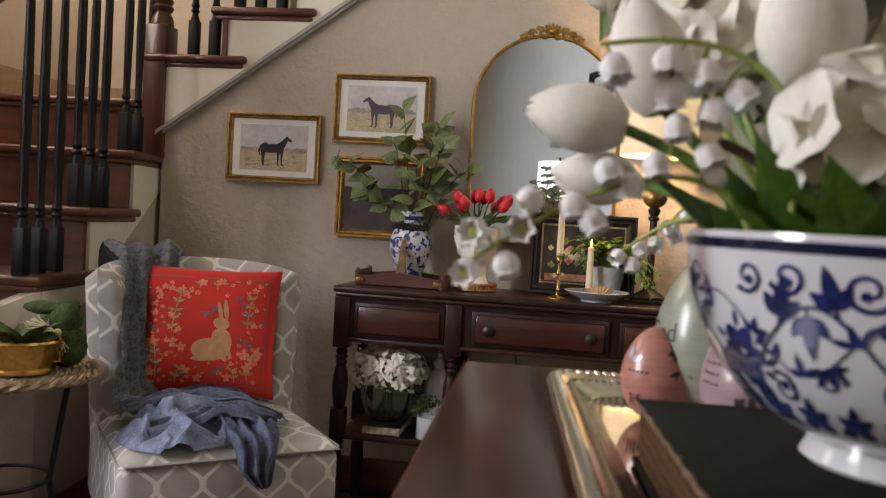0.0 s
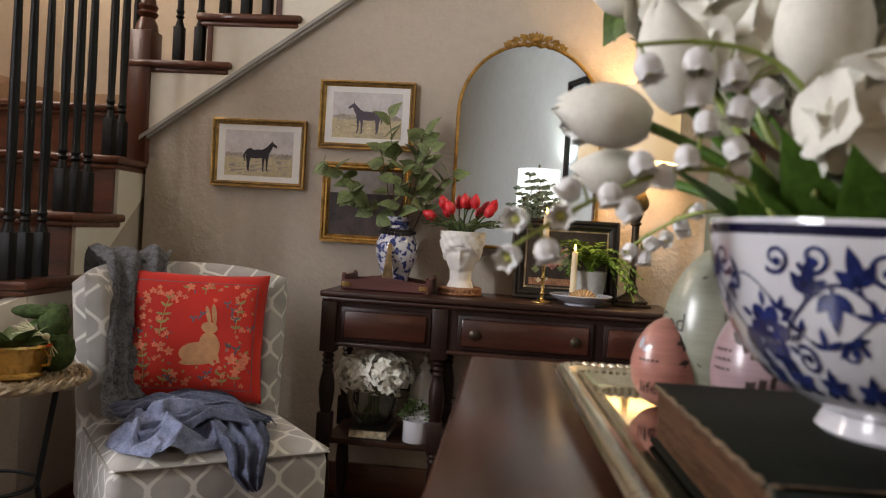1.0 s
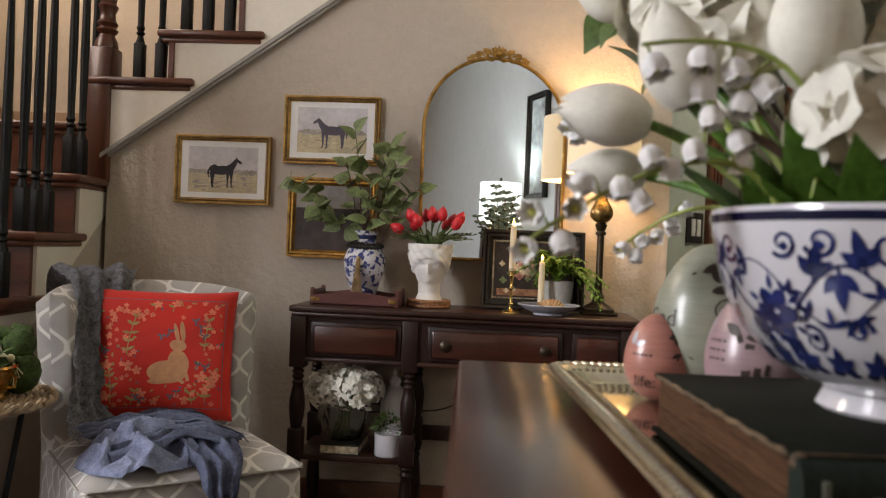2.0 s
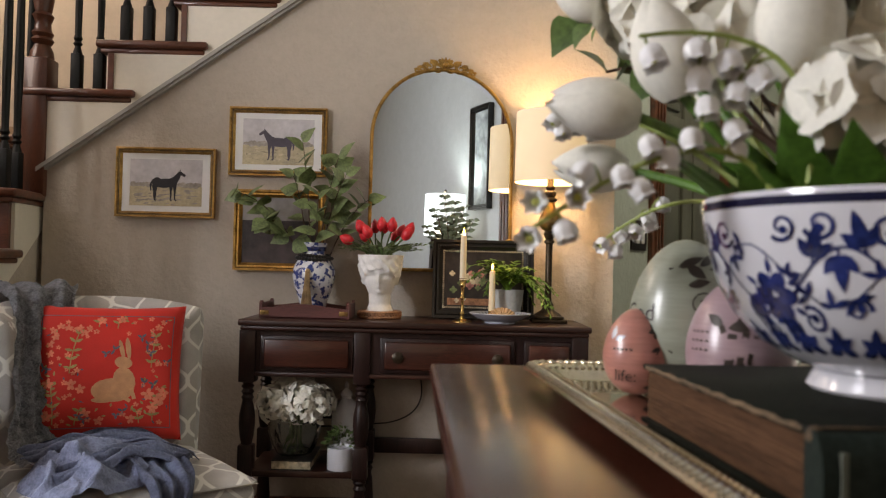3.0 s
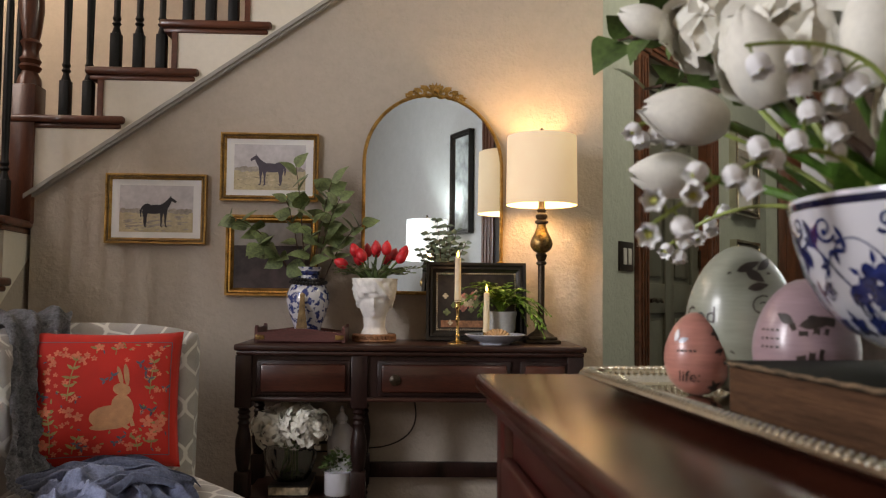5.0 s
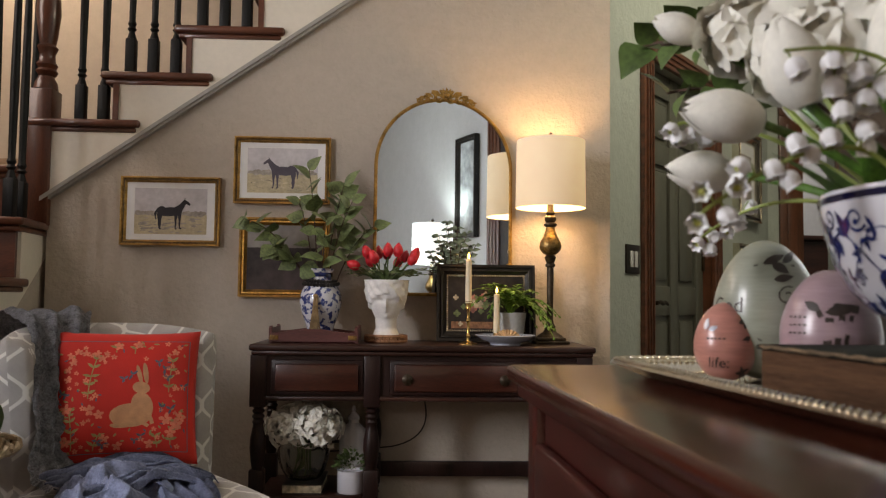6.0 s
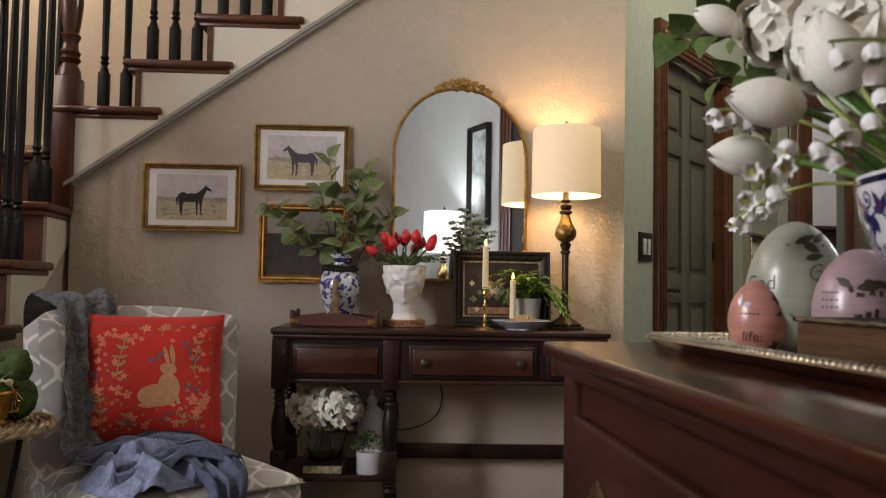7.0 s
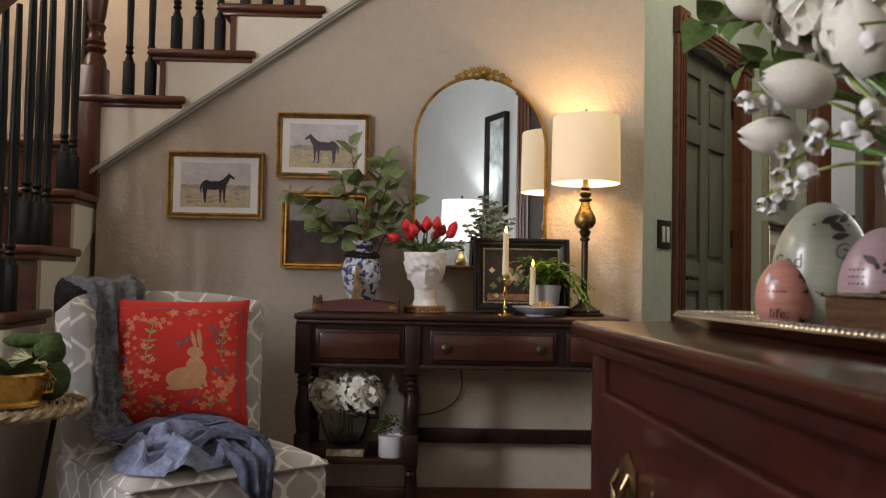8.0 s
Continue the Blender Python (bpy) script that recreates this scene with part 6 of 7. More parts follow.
def petal_mesh(length, width, cup, spread=74, n=12, m=8):
    """A cupped petal of a closed flower, foot at the origin, rising along +z and wrapping the axis on the +x side."""
    bm = bmesh.new()
    rows = []
    for i in range(n + 1):
        t = i / n
        r = cup * max(0.10, math.sin(math.pi * (0.10 + 0.865 * t ** 0.92)) ** 0.72 * (1 - 0.12 * t))
        half = radians(spread) * (0.75 + 0.35 * math.sin(math.pi * min(1, t * 1.1)) if t < 0.8 else (0.75 + 0.35 * math.sin(math.pi * 0.88)) * math.sqrt(max(0.0, 1 - ((t - 0.8) / 0.21) ** 2)))
        row = []
        for j in range(m + 1):
            s = -1 + 2 * j / m
            ang = s * half
            q = r * (1 + 0.05 * (1 - s * s) - 0.03 * s * s + 0.02 * math.exp(-(s / 0.12) ** 2) * t)
            row.append(bm.verts.new((q * math.cos(ang), q * math.sin(ang), length * (t - 0.05 * s * s * t * (t > 0.7)))))
        rows.append(row)
    for a, b in zip(rows, rows[1:]):
        for j in range(m):
            bm.faces.new((a[j], a[j + 1], b[j + 1], b[j]))
    return bm


def keep_mesh(bm, material, name="piece"):
    ob = link(name, bm, material, angle=120)
    me = ob.data
    bpy.data.objects.remove(ob)
    return me


def along_z(at, to, roll=0.0):
    d = Vector(to).normalized()
    return Matrix.Translation(at) @ d.to_track_quat("Z", "Y").to_matrix().to_4x4() @ Matrix.Rotation(roll, 4, "Z")


def tulip(parent, mesh_outer, mesh_inner, foot, way, size, name="tulip", label=""):
    t = new(name)
    t.parent = parent
    t.matrix_basis = along_z(foot, way, rnd(0, 6)) @ Matrix.Diagonal((size, size, size, 1))
    if label:
        t["label"] = label
    for k in range(3):
        for me, off, sc in ((mesh_outer, 0, 1.0), (mesh_inner, 60, 0.93)):
            o = new("petal", me)
            o.parent = t
            o.matrix_basis = Matrix.Rotation(radians(120 * k + off), 4, "Z") @ Matrix.Rotation(radians(rnd(-2, 1)), 4, "Y") @ Matrix.Diagonal((sc, sc, sc * rnd(0.97, 1.04), 1))
    return t


red_o = keep_mesh(petal_mesh(0.052, 0.030, 0.0190), M_REDTULIP)
red_i = keep_mesh(petal_mesh(0.054, 0.028, 0.0178), M_REDTULIP)
tul = thing("red_tulips", "red tulips with green leaves in the head planter", "flowers", (0.168, 3.45, TT + 0.203), size=0.945)
for x, y, z, wx, wz in ((-0.115, -0.03, 0.085, -0.9, 0.35), (-0.045, -0.045, 0.100, -0.35, 0.8), (-0.070, -0.02, 0.118, -0.35, 0.8), (0.004, -0.03, 0.125, 0.0, 1), (0.040, -0.03, 0.125, 0.1, 1), (0.092, -0.045, 0.098, 0.55, 0.8), (-0.06, 0.01, 0.09, -0.3, 0.9), (0.10, 0.0, 0.115, 0.4, 0.9)):
    foot = Vector((x - 0.02 * wx, y, z - 0.03))
    part("stem", tube(bmesh.new(), bend((x * 0.2, y * 0.2, -0.03), (x * 0.5, y * 0.5, z * 0.5), foot, 6), 0.0028, 6), M_LEAF, tul)
    tulip(tul, red_o, red_i, foot, (wx, rnd(-0.25, 0.0), wz), 1.0, label="red tulip head")
tl = keep_mesh(leaf_mesh(bmesh.new(), Matrix(), 0.10, 0.020, 0.5, 0.25, 8), M_LEAF)
for i in range(20):
    a = 2 * math.pi * i / 20 + rnd(-0.2, 0.2)
    put_leaf(tul, [tl], aim((0.02 * math.cos(a), 0.02 * math.sin(a), 0.0), (math.cos(a), math.sin(a) * 0.8, rnd(0.4, 1.5)), rnd(-0.6, 0.6)), rnd(0.8, 1.15))
sm = keep_mesh(leaf_mesh(bmesh.new(), Matrix(), 0.018, 0.007, 0.3, 0.2, 4), M_LEAFDK)
sprays = bmesh.new()
for i in range(26):
    a = 2 * math.pi * i / 26
    tip = Vector((rnd(0.10, 0.155) * math.cos(a), rnd(0.05, 0.075) * math.sin(a), rnd(0.015, 0.06)))
    pts = bend((0, 0, 0), (tip.x * 0.5, tip.y * 0.5, 0.05), tip, 8)
    tube(sprays, pts, 0.0011, 4)
    for k in range(2, 9):
        for sg in (1, -1):
            leaf_mesh(sprays, aim(pts[k], Vector((math.cos(a), math.sin(a), 0.3)) + Vector((-math.sin(a), math.cos(a), 0.2)) * sg, rnd(-1, 1)), rnd(0.014, 0.022), 0.007, 0.3, 0.1, 3)
tagged(part("fine_greenery", sprays, M_LEAFDK, tul, "fine grey-green sprays"), kind="stuff")

# black framed still life leaning on the wall
st_l = thing("framed_still_life", "black-framed dark flower still life with a gilt inner edge", "framed picture")
hang(st_l, 0.519, 3.530, TT + 0.1365, tilt=-7, size=0.945)
moulded_frame(st_l, 0.370, 0.288, 0.038, 0.026, M_FRAMEBK, M_FRAMEBK)
part("canvas", boxed(-0.155, 0.155, -0.115, 0.115, 0.003, 0.007), M_STILL, st_l, "dark painted ground")
bm = bmesh.new()
for i in range(44):
    for sg in (1, -1):
        ball(bm, (-0.145 + 0.29 * i / 43, sg * 0.104, 0.011), 0.0042, 5, 4, (0.6, 1, 1))
for i in range(32):
    for sg in (1, -1):
        ball(bm, (sg * 0.145, -0.104 + 0.208 * i / 31, 0.011), 0.0042, 5, 4, (1, 0.6, 1))
part("gilt_edge", bm, M_CREAMF, st_l, "ribbed cream and gilt inner edge")
for m_, n_, lo_, hi_ in ((M_PINKF, 9, 0.008, 0.016), (M_CREAMF, 12, 0.006, 0.014), (M_LEAFDK, 14, 0.006, 0.014)):
    bm = bmesh.new()
    for i in range(n_):
        u, v = random.gauss(-0.02, 0.055), random.gauss(-0.01, 0.04)
        u, v = max(-0.13, min(0.13, u)), max(-0.09, min(0.09, v))
        r = rnd(lo_, hi_)
        for k in range(4):
            patch(bm, ellipse(u + 0.5 * r * math.cos(k * 1.6), v + 0.5 * r * math.sin(k * 1.6), r * 0.6, r * 0.45, k * 80, 8), flat(0.0066 + 0.00016 * (n_ - 4) + 0.000004 * (4 * i + k)))
    tagged(part("painted_bloom", bm, m_, st_l), kind="stuff")
bm = bmesh.new()
box(bm, -0.13, 0.10, -0.095, -0.07, 0.007, 0.0076)
part("painted_ledge", bm, M_BASKET, st_l)


euc = thing("eucalyptus_sprigs", "fine grey-green eucalyptus sprigs in a small dark pot", "plant", (0.405, 3.555, TT))
part("pot", lathe([(0.0, 0.0), (0.022, 0.0), (0.026, 0.05), (0.022, 0.085), (0.018, 0.085), (0.0, 0.08)], 20), M_BRONZE, euc)
euc_leaf = bpy.data.meshes.new("leaf")
bm = leaf_mesh(bmesh.new(), Matrix(), 0.021, 0.016, 0.2, 0.2, 4, 0.65)
bm.to_mesh(euc_leaf)
bm.free()
euc_leaf.materials.append(M_EUC)
for tx, ty, tz in ((-0.055, -0.02, 0.375), (-0.025, -0.01, 0.425), (0.012, -0.02, 0.405), (0.045, -0.01, 0.385), (0.078, -0.02, 0.345), (-0.085, -0.02, 0.315), (0.025, -0.03, 0.345), (-0.015, -0.03, 0.34)):
    pts = bend((0, 0, 0.07), (tx * 0.25, ty * 0.5, tz * 0.65), (tx, ty, tz), 12)
    sprig_ = part("sprig", tube(bmesh.new(), pts, 0.0011, 5), M_TWIG, euc)
    for k in range(5, 13):
        for sg in (1, -1):
            put_leaf(sprig_, [euc_leaf], aim(pts[k], (sg + rnd(-0.3, 0.3), rnd(-0.8, 0.2), rnd(-0.2, 0.7)), sg * rnd(0.5, 1.4)), rnd(0.85, 1.35))


def candle(at, stick_h, top, label, lean=0.0):
    c = thing("candlestick", label, "candlestick", at, size=0.945)
    if stick_h > 0.06:
        part("stick", lathe([(0.0, 0.0), (0.036, 0.0), (0.035, 0.003), (0.022, 0.006), (0.008, 0.012), (0.006, 0.02), (0.009, 0.03), (0.005, 0.036), (0.005, stick_h * 0.5), (0.009, stick_h * 0.55), (0.005, stick_h * 0.62), (0.006, stick_h * 0.78), (0.011, stick_h * 0.84), (0.009, stick_h * 0.9), (0.012, stick_h), (0.0, stick_h)], 18), M_BRASS, c, "slender brass stick")
    else:
        part("stick", lathe([(0.0, 0.0), (0.030, 0.0), (0.029, 0.004), (0.012, 0.010), (0.012, stick_h), (0.0, stick_h)], 18), M_BRASS, c, "low brass stick")
    part("candle", lathe([(0.0115, stick_h - 0.006), (0.0110, (stick_h + top) / 2), (0.0100, top - 0.002), (0.006, top), (0.0, top - 0.001)], 16), M_WAX, c, "cream taper candle, lit")
    part("flame", lathe([(0.0, top + 0.002), (0.0035, top + 0.006), (0.0048, top + 0.011), (0.0030, top + 0.019), (0.0, top + 0.027)], 10), M_FLAME, c, "small yellow flame")
    return c


candle((0.445, 3.37, TT), 0.152, 0.300, "brass candlestick with a lit cream taper")
candle((0.543, 3.39, TT), 0.040, 0.180, "low candlestick with a lit cream taper")

plate = thing("china_dish", "grey china dish with a patterned inside", "dish", (0.568, 3.355, TT), size=0.945)
part("dish", lathe([(0.0, 0.002), (0.052, 0.0), (0.054, 0.006), (0.085, 0.018), (0.108, 0.034), (0.106, 0.036), (0.082, 0.021), (0.05, 0.010), (0.0, 0.009)], 40), M_PLATE, plate)
bm = bmesh.new()
for i in range(40):
    a = 2 * math.pi * i / 40
    p = lambda u, v, a=a: Vector(((0.095 + u) * math.cos(a + v), (0.095 + u) * math.sin(a + v), 0.0295 + 0.6 * u))
    patch(bm, [(-0.008, 0.0), (0.0, 0.035), (0.008, 0.0), (0.0, -0.035)], p)
part("painted_rim", bm, M_SLATEP, plate, "dark painted rim pattern")
shell = thing("scallop_shell", "tan ribbed scallop shell lying in the china dish", "shell", (0.575, 3.348, TT + 0.0095), size=0.945)
bm = bmesh.new()
rows = []
for i in range(13):
    t = i / 12
    row = []
    for j in range(49):
        a = math.pi * j / 48
        r = 0.048 * t
        row.append(bm.verts.new((r * math.cos(a) * 1.05, 0.010 - 0.02 * (1 - t) + 0.004 * math.cos(a * 24) * t, 0.004 + r * math.sin(a) * 0.82 + 0.001 * math.cos(a * 24) * t)))
    rows.append(row)
for a, b in zip(rows, rows[1:]):
    for j in range(48):
        bm.faces.new((a[j], a[j + 1], b[j + 1], b[j]))
bmesh.ops.remove_doubles(bm, verts=bm.verts, dist=0.00005)
bmesh.ops.solidify(bm, geom=bm.faces[:], thickness=0.003)
part("ribbed_half", bm, M_SHELL, shell)

fern = thing("potted_fern", "bright green fern in a grey cement pot", "potted plant", (0.600, 3.47, TT), size=0.945)
part("pot", lathe([(0.0, 0.0), (0.045, 0.0), (0.058, 0.10), (0.060, 0.112), (0.054, 0.112), (0.050, 0.10), (0.0, 0.098)], 28), M_GREYPOT, fern, "grey cement pot")
fl_ = keep_mesh(leaf_mesh(bmesh.new(), Matrix(), 0.034, 0.016, 0.2, 0.2, 5, 0.7), M_FERN)
for i in range(46):
    a = 2 * math.pi * i / 46 + rnd(-0.2, 0.2)
    far = rnd(0.07, 0.15) if math.cos(a) < 0.5 else rnd(0.12, 0.20)
    tip = Vector((far * math.cos(a), far * 0.55 * math.sin(a) - 0.02, rnd(0.10, 0.22) if math.cos(a) < 0.6 else rnd(0.02, 0.15)))
    pts = bend((0, 0, 0.10), (tip.x * 0.45, tip.y * 0.45, 0.22), tip, 9)
    fr_d = part("frond", tube(bmesh.new(), pts, 0.0013, 4), M_FERN, fern)
    for k in range(2, 10):
        d = (pts[k] - pts[k - 1]).normalized()
        sd = d.cross(Vector((0, 0, 1))).normalized()
        for sg in (1, -1):
            put_leaf(fr_d, [fl_], aim(pts[k], d * 0.7 + sd * sg + Vector((0, 0, rnd(-0.2, 0.2))), rnd(-0.5, 0.5)), rnd(0.6, 1.1) * (1.15 - 0.06 * k), "leaflet")

# ---- things on the low shelf ----
SZ = 0.300
bk = thing("old_book", "dark-covered book lying on the shelf under the glass vase", "book", (-0.150, 3.285, SZ), size=0.945)
part("cover", boxed(0, 0.135, 0, 0.22, 0.030, 0.034, bevel=0.001), M_FRAMEBK, bk)
part("cover", boxed(0, 0.135, 0, 0.22, 0.0, 0.004, bevel=0.001), M_FRAMEBK, bk)
part("page_block", boxed(0.0, 0.130, 0.004, 0.216, 0.004, 0.030), M_CREAMF, bk, "cream page block")
GX, GY, GZ = -0.096, 3.39, SZ + 0.0322
gv = thing("glass_vase", "cut-glass vase half full of stems on a dark book", "vase", (GX, GY, GZ), size=0.945)
part("bowl", lathe([(0.0, 0.0), (0.055, 0.0), (0.060, 0.004), (0.078, 0.035), (0.090, 0.075), (0.092, 0.105), (0.086, 0.128), (0.082, 0.128), (0.086, 0.105), (0.084, 0.075), (0.072, 0.036), (0.052, 0.010), (0.0, 0.010)], 40, wave=lambda a, k: 1 + 0.018 * math.cos(9 * a + 0.5 * k)), M_GLASS, gv)
hyd = thing("hydrangeas", "creamy white hydrangea heads in the cut-glass vase", "flowers", (GX, GY, GZ + 0.113), size=0.945)
flo = bmesh.new()
for k in range(4):
    a = radians(90 * k)
    m = Matrix.Rotation(a, 4, "Z")
    leaf_mesh(flo, m @ Matrix.Rotation(radians(-28), 4, "Y"), 0.017, 0.016, 0.25, 0.55, 6, 0.78)
floret = keep_mesh(flo, M_PETAL)
for cx, cy, cz, r, n in ((-0.055, -0.03, 0.055, 0.072, 110), (0.045, -0.05, 0.060, 0.078, 120), (0.0, 0.03, 0.085, 0.075, 70), (0.07, 0.03, 0.05, 0.062, 50), (-0.08, 0.03, 0.05, 0.055, 50)):
    hd = new("flower_head")
    hd.parent = hyd
    hd.matrix_basis = pose(cx, cy, cz)
    for i in range(n):
        z = 1 - 1.75 * (i + 0.5) / n
        a = i * 2.39996
        q = math.sqrt(max(0, 1 - z * z))
        d = Vector((q * math.cos(a), q * math.sin(a), z))
        o = new("floret", floret)
        o.parent = hd
        s = rnd(0.85, 1.15)
        o.matrix_basis = along_z(d * r * rnd(0.74, 1.14), d + Vector((rnd(-.7, .7), rnd(-.7, .7), rnd(-.3, .3))), rnd(0, 6)) @ Matrix.Diagonal((s, s, s, 1))
for i in range(9):
    a = 2 * math.pi * i / 9
    part("stem", tube(bmesh.new(), bend((0.035 * math.cos(a), 0.035 * math.sin(a), -0.105), (0.01, 0, -0.03), (0.05 * math.cos(a), 0.04 * math.sin(a), 0.05), 6), 0.003, 6), M_LEAFDK, hyd)
jar = thing("ginger_jar", "white spirally fluted lidded jar on the shelf", "jar", (0.062, 3.475, SZ), size=0.945)
bm = bmesh.new()
prof = [(0.0, 0.0), (0.036, 0.0), (0.038, 0.01), (0.046, 0.07), (0.052, 0.13), (0.051, 0.16), (0.043, 0.19), (0.026, 0.207), (0.019, 0.212), (0.018, 0.222)]
seg, rings = 48, []
for k, (r, z) in enumerate(prof):
    if r == 0:
        continue
    rings.append([bm.verts.new(((r * (1 + 0.03 * math.cos(12 * a + z * 45))) * math.cos(a), (r * (1 + 0.03 * math.cos(12 * a + z * 45))) * math.sin(a), z)) for a in (2 * math.pi * i / seg for i in range(seg))])
for a, b in zip(rings, rings[1:]):
    for i in range(seg):
        bm.faces.new((a[i], a[(i + 1) % seg], b[(i + 1) % seg], b[i]))
bm.faces.new(rings[0][::-1])
part("body", bm, M_CERAMIC, jar)
part("lid", lathe([(0.021, 0.222), (0.023, 0.226), (0.020, 0.236), (0.012, 0.244), (0.007, 0.250), (0.009, 0.258), (0.006, 0.268), (0.0, 0.276)], 24), M_CERAMIC, jar)
pp = thing("potted_plant", "small green plant in a white cylinder pot on the shelf", "potted plant", (0.065, 3.325, SZ), size=0.945)
part("pot", lathe([(0.0, 0.0), (0.045, 0.0), (0.047, 0.003), (0.047, 0.075), (0.044, 0.075), (0.044, 0.066), (0.0, 0.066)], 32), M_CERAMIC, pp)
pl_ = keep_mesh(leaf_mesh(bmesh.new(), Matrix(), 0.017, 0.010, 0.3, 0.3, 4, 0.7), M_LEAF)
for i in range(150):
    a, q = rnd(0, 6.28), math.sqrt(rnd(0, 1))
    p = Vector((0.055 * q * math.cos(a), 0.055 * q * math.sin(a), 0.072 + 0.068 * (1 - q * q) * rnd(0.4, 1.05) + 0.008))
    put_leaf(pp, [pl_], aim(p, (math.cos(a) * q + rnd(-.5, .5), math.sin(a) * q + rnd(-.5, .5), rnd(0.1, 1.0)), rnd(-1, 1)), rnd(0.8, 1.3))
cord = thing("lamp_cord", "thin dark lamp cord hanging behind the console", "cord")
part("cable", tube(bmesh.new(), bend((0.285, 3.608, 0.62), (0.375, 3.608, 0.43), (0.19, 3.608, 0.395), 14) + [Vector((0.02, 3.608, 0.38)), Vector((-0.10, 3.608, 0.375))], 0.0028, 6), M_CORD, cord)

# ---- wicker stand by the stair ----
SX, SY = -0.885, 2.556
stand = thing("plant_stand", "round wicker-topped stand on dark iron legs", "stand", (SX, SY, 0))
stand.matrix_basis = pose(SX, SY, 0) @ Matrix.Diagonal((0.945, 0.945, 0.994, 1))
part("top_board", lathe([(0.0, 0.560), (0.225, 0.560), (0.228, 0.568), (0.0, 0.568)], 40), M_WICKER, stand)
bm = bmesh.new()
for k in range(12):
    r = 0.225 - 0.018 * k
    tube(bm, [(r * math.cos(2 * math.pi * i / 64), r * math.sin(2 * math.pi * i / 64), 0.571 + 0.0035 * (1 if (i + k) % 2 else -1)) for i in range(65)], 0.006, 5)
part("woven_top", bm, M_WICKER, stand, "woven wicker surface")
bm = bmesh.new()
for ph in (0, math.pi):
    tube(bm, [((0.228 + 0.007 * math.cos(i * 0.7 + ph)) * math.cos(2 * math.pi * i / 160), (0.228 + 0.007 * math.cos(i * 0.7 + ph)) * math.sin(2 * math.pi * i / 160), 0.573 + 0.007 * math.sin(i * 0.7 + ph)) for i in range(161)], 0.0065, 5)
part("braided_edge", bm, M_WICKER, stand, "braided wicker edge")
for i in range(3):
    a = radians(20 + 120 * i)
    part("leg", tube(bmesh.new(), [(0.16 * math.cos(a), 0.16 * math.sin(a), 0.56), (0.12 * math.cos(a), 0.12 * math.sin(a), 0.30), (0.17 * math.cos(a), 0.17 * math.sin(a), 0.0)], 0.008, 8), M_BLACK, stand)
part("ring_brace", tube(bmesh.new(), [(0.12 * math.cos(2 * math.pi * i / 24), 0.12 * math.sin(2 * math.pi * i / 24), 0.30) for i in range(25)], 0.005, 6), M_BLACK, stand)
pot = thing("brass_planter", "hammered brass planter with side ring handles", "planter", (-0.830, 2.536, 0.575), 4, size=0.945)
part("bowl", lathe([(0.0, 0.0), (0.078, 0.0), (0.086, 0.006), (0.086, 0.012), (0.080, 0.018), (0.084, 0.030), (0.094, 0.060), (0.100, 0.080), (0.106, 0.084), (0.104, 0.090), (0.096, 0.084), (0.086, 0.050), (0.0, 0.05)], 48, wave=lambda a, k: 1 + (0.012 * math.cos(36 * a) if 5 <= k <= 7 else 0)), M_BRASS, pot)
part("handle", tube(bmesh.new(), [(0.098, 0.0, 0.070), (0.118, -0.01, 0.062), (0.116, -0.014, 0.040), (0.094, -0.008, 0.036)], 0.004, 6), M_BRASS, pot)
moss = thing("moss_figure", "green moss-covered garden figure with a raffia bow", "ornament", (-0.775, 2.640, 0.575), 4, size=0.945)
bm = bmesh.new()
ball(bm, (0, 0, 0.055), 0.052, 24, 16, (1, 1, 1.08))
ball(bm, (-0.005, 0, 0.130), 0.042, 24, 16)
ball(bm, (-0.060, -0.01, 0.158), 0.050, 20, 14, (1.2, 0.5, 0.38))
ball(bm, (-0.010, 0.02, 0.162), 0.040, 20, 14, (0.8, 0.5, 0.5))
for v in bm.verts:
    v.co += v.co.normalized() * 0.006 * noise.noise(v.co * 70)
part("body", bm, M_MOSS, moss)
bm = bmesh.new()
for i in range(14):
    a = rnd(2.2, 4.0)
    tube(bm, bend((0.0, -0.046, 0.098), (-0.03, -0.06, 0.12), (0.085 * math.cos(a), -0.055 + rnd(-0.01, 0.01), 0.10 + 0.05 * math.sin(a) + rnd(-0.012, 0.012)), 5), 0.0016, 4)
for i in range(4):
    tube(bm, bend((0.0, -0.046, 0.098), (0.02, -0.06, 0.08), (0.012 + 0.008 * i, -0.055, 0.03 + 0.01 * i), 5), 0.0016, 4)
ball(bm, (0.0, -0.048, 0.10), 0.010)
part("bow", bm, M_RAFFIA, moss, "straw-coloured raffia bow")
gp = thing("potted_plant", "dark green leafy plant with pebbles in the brass planter", "plant", (-0.830, 2.536, 0.622), 4, size=0.945)
bm = bmesh.new()
for i in range(60):
    a, q = rnd(0, 6.28), math.sqrt(rnd(0, 1))
    ball(bm, (0.082 * q * math.cos(a), 0.082 * q * math.sin(a), 0.012 + rnd(0, 0.012)), rnd(0.008, 0.014), 6, 5)
tagged(part("pebbles", bm, M_TWIG, gp, "mixed brown pebbles"), kind="stuff")
gl = keep_mesh(leaf_mesh(bmesh.new(), Matrix(), 0.11, 0.045, 0.3, 0.35, 8, 0.75), M_LEAF)
for i in range(15):
    a = 2 * math.pi * i / 15
    put_leaf(gp, [gl], aim((0.02 * math.cos(a), 0.02 * math.sin(a), 0.01), (math.cos(a), math.sin(a), rnd(0.6, 2.2)), rnd(-0.4, 0.4)), rnd(0.8, 1.25))

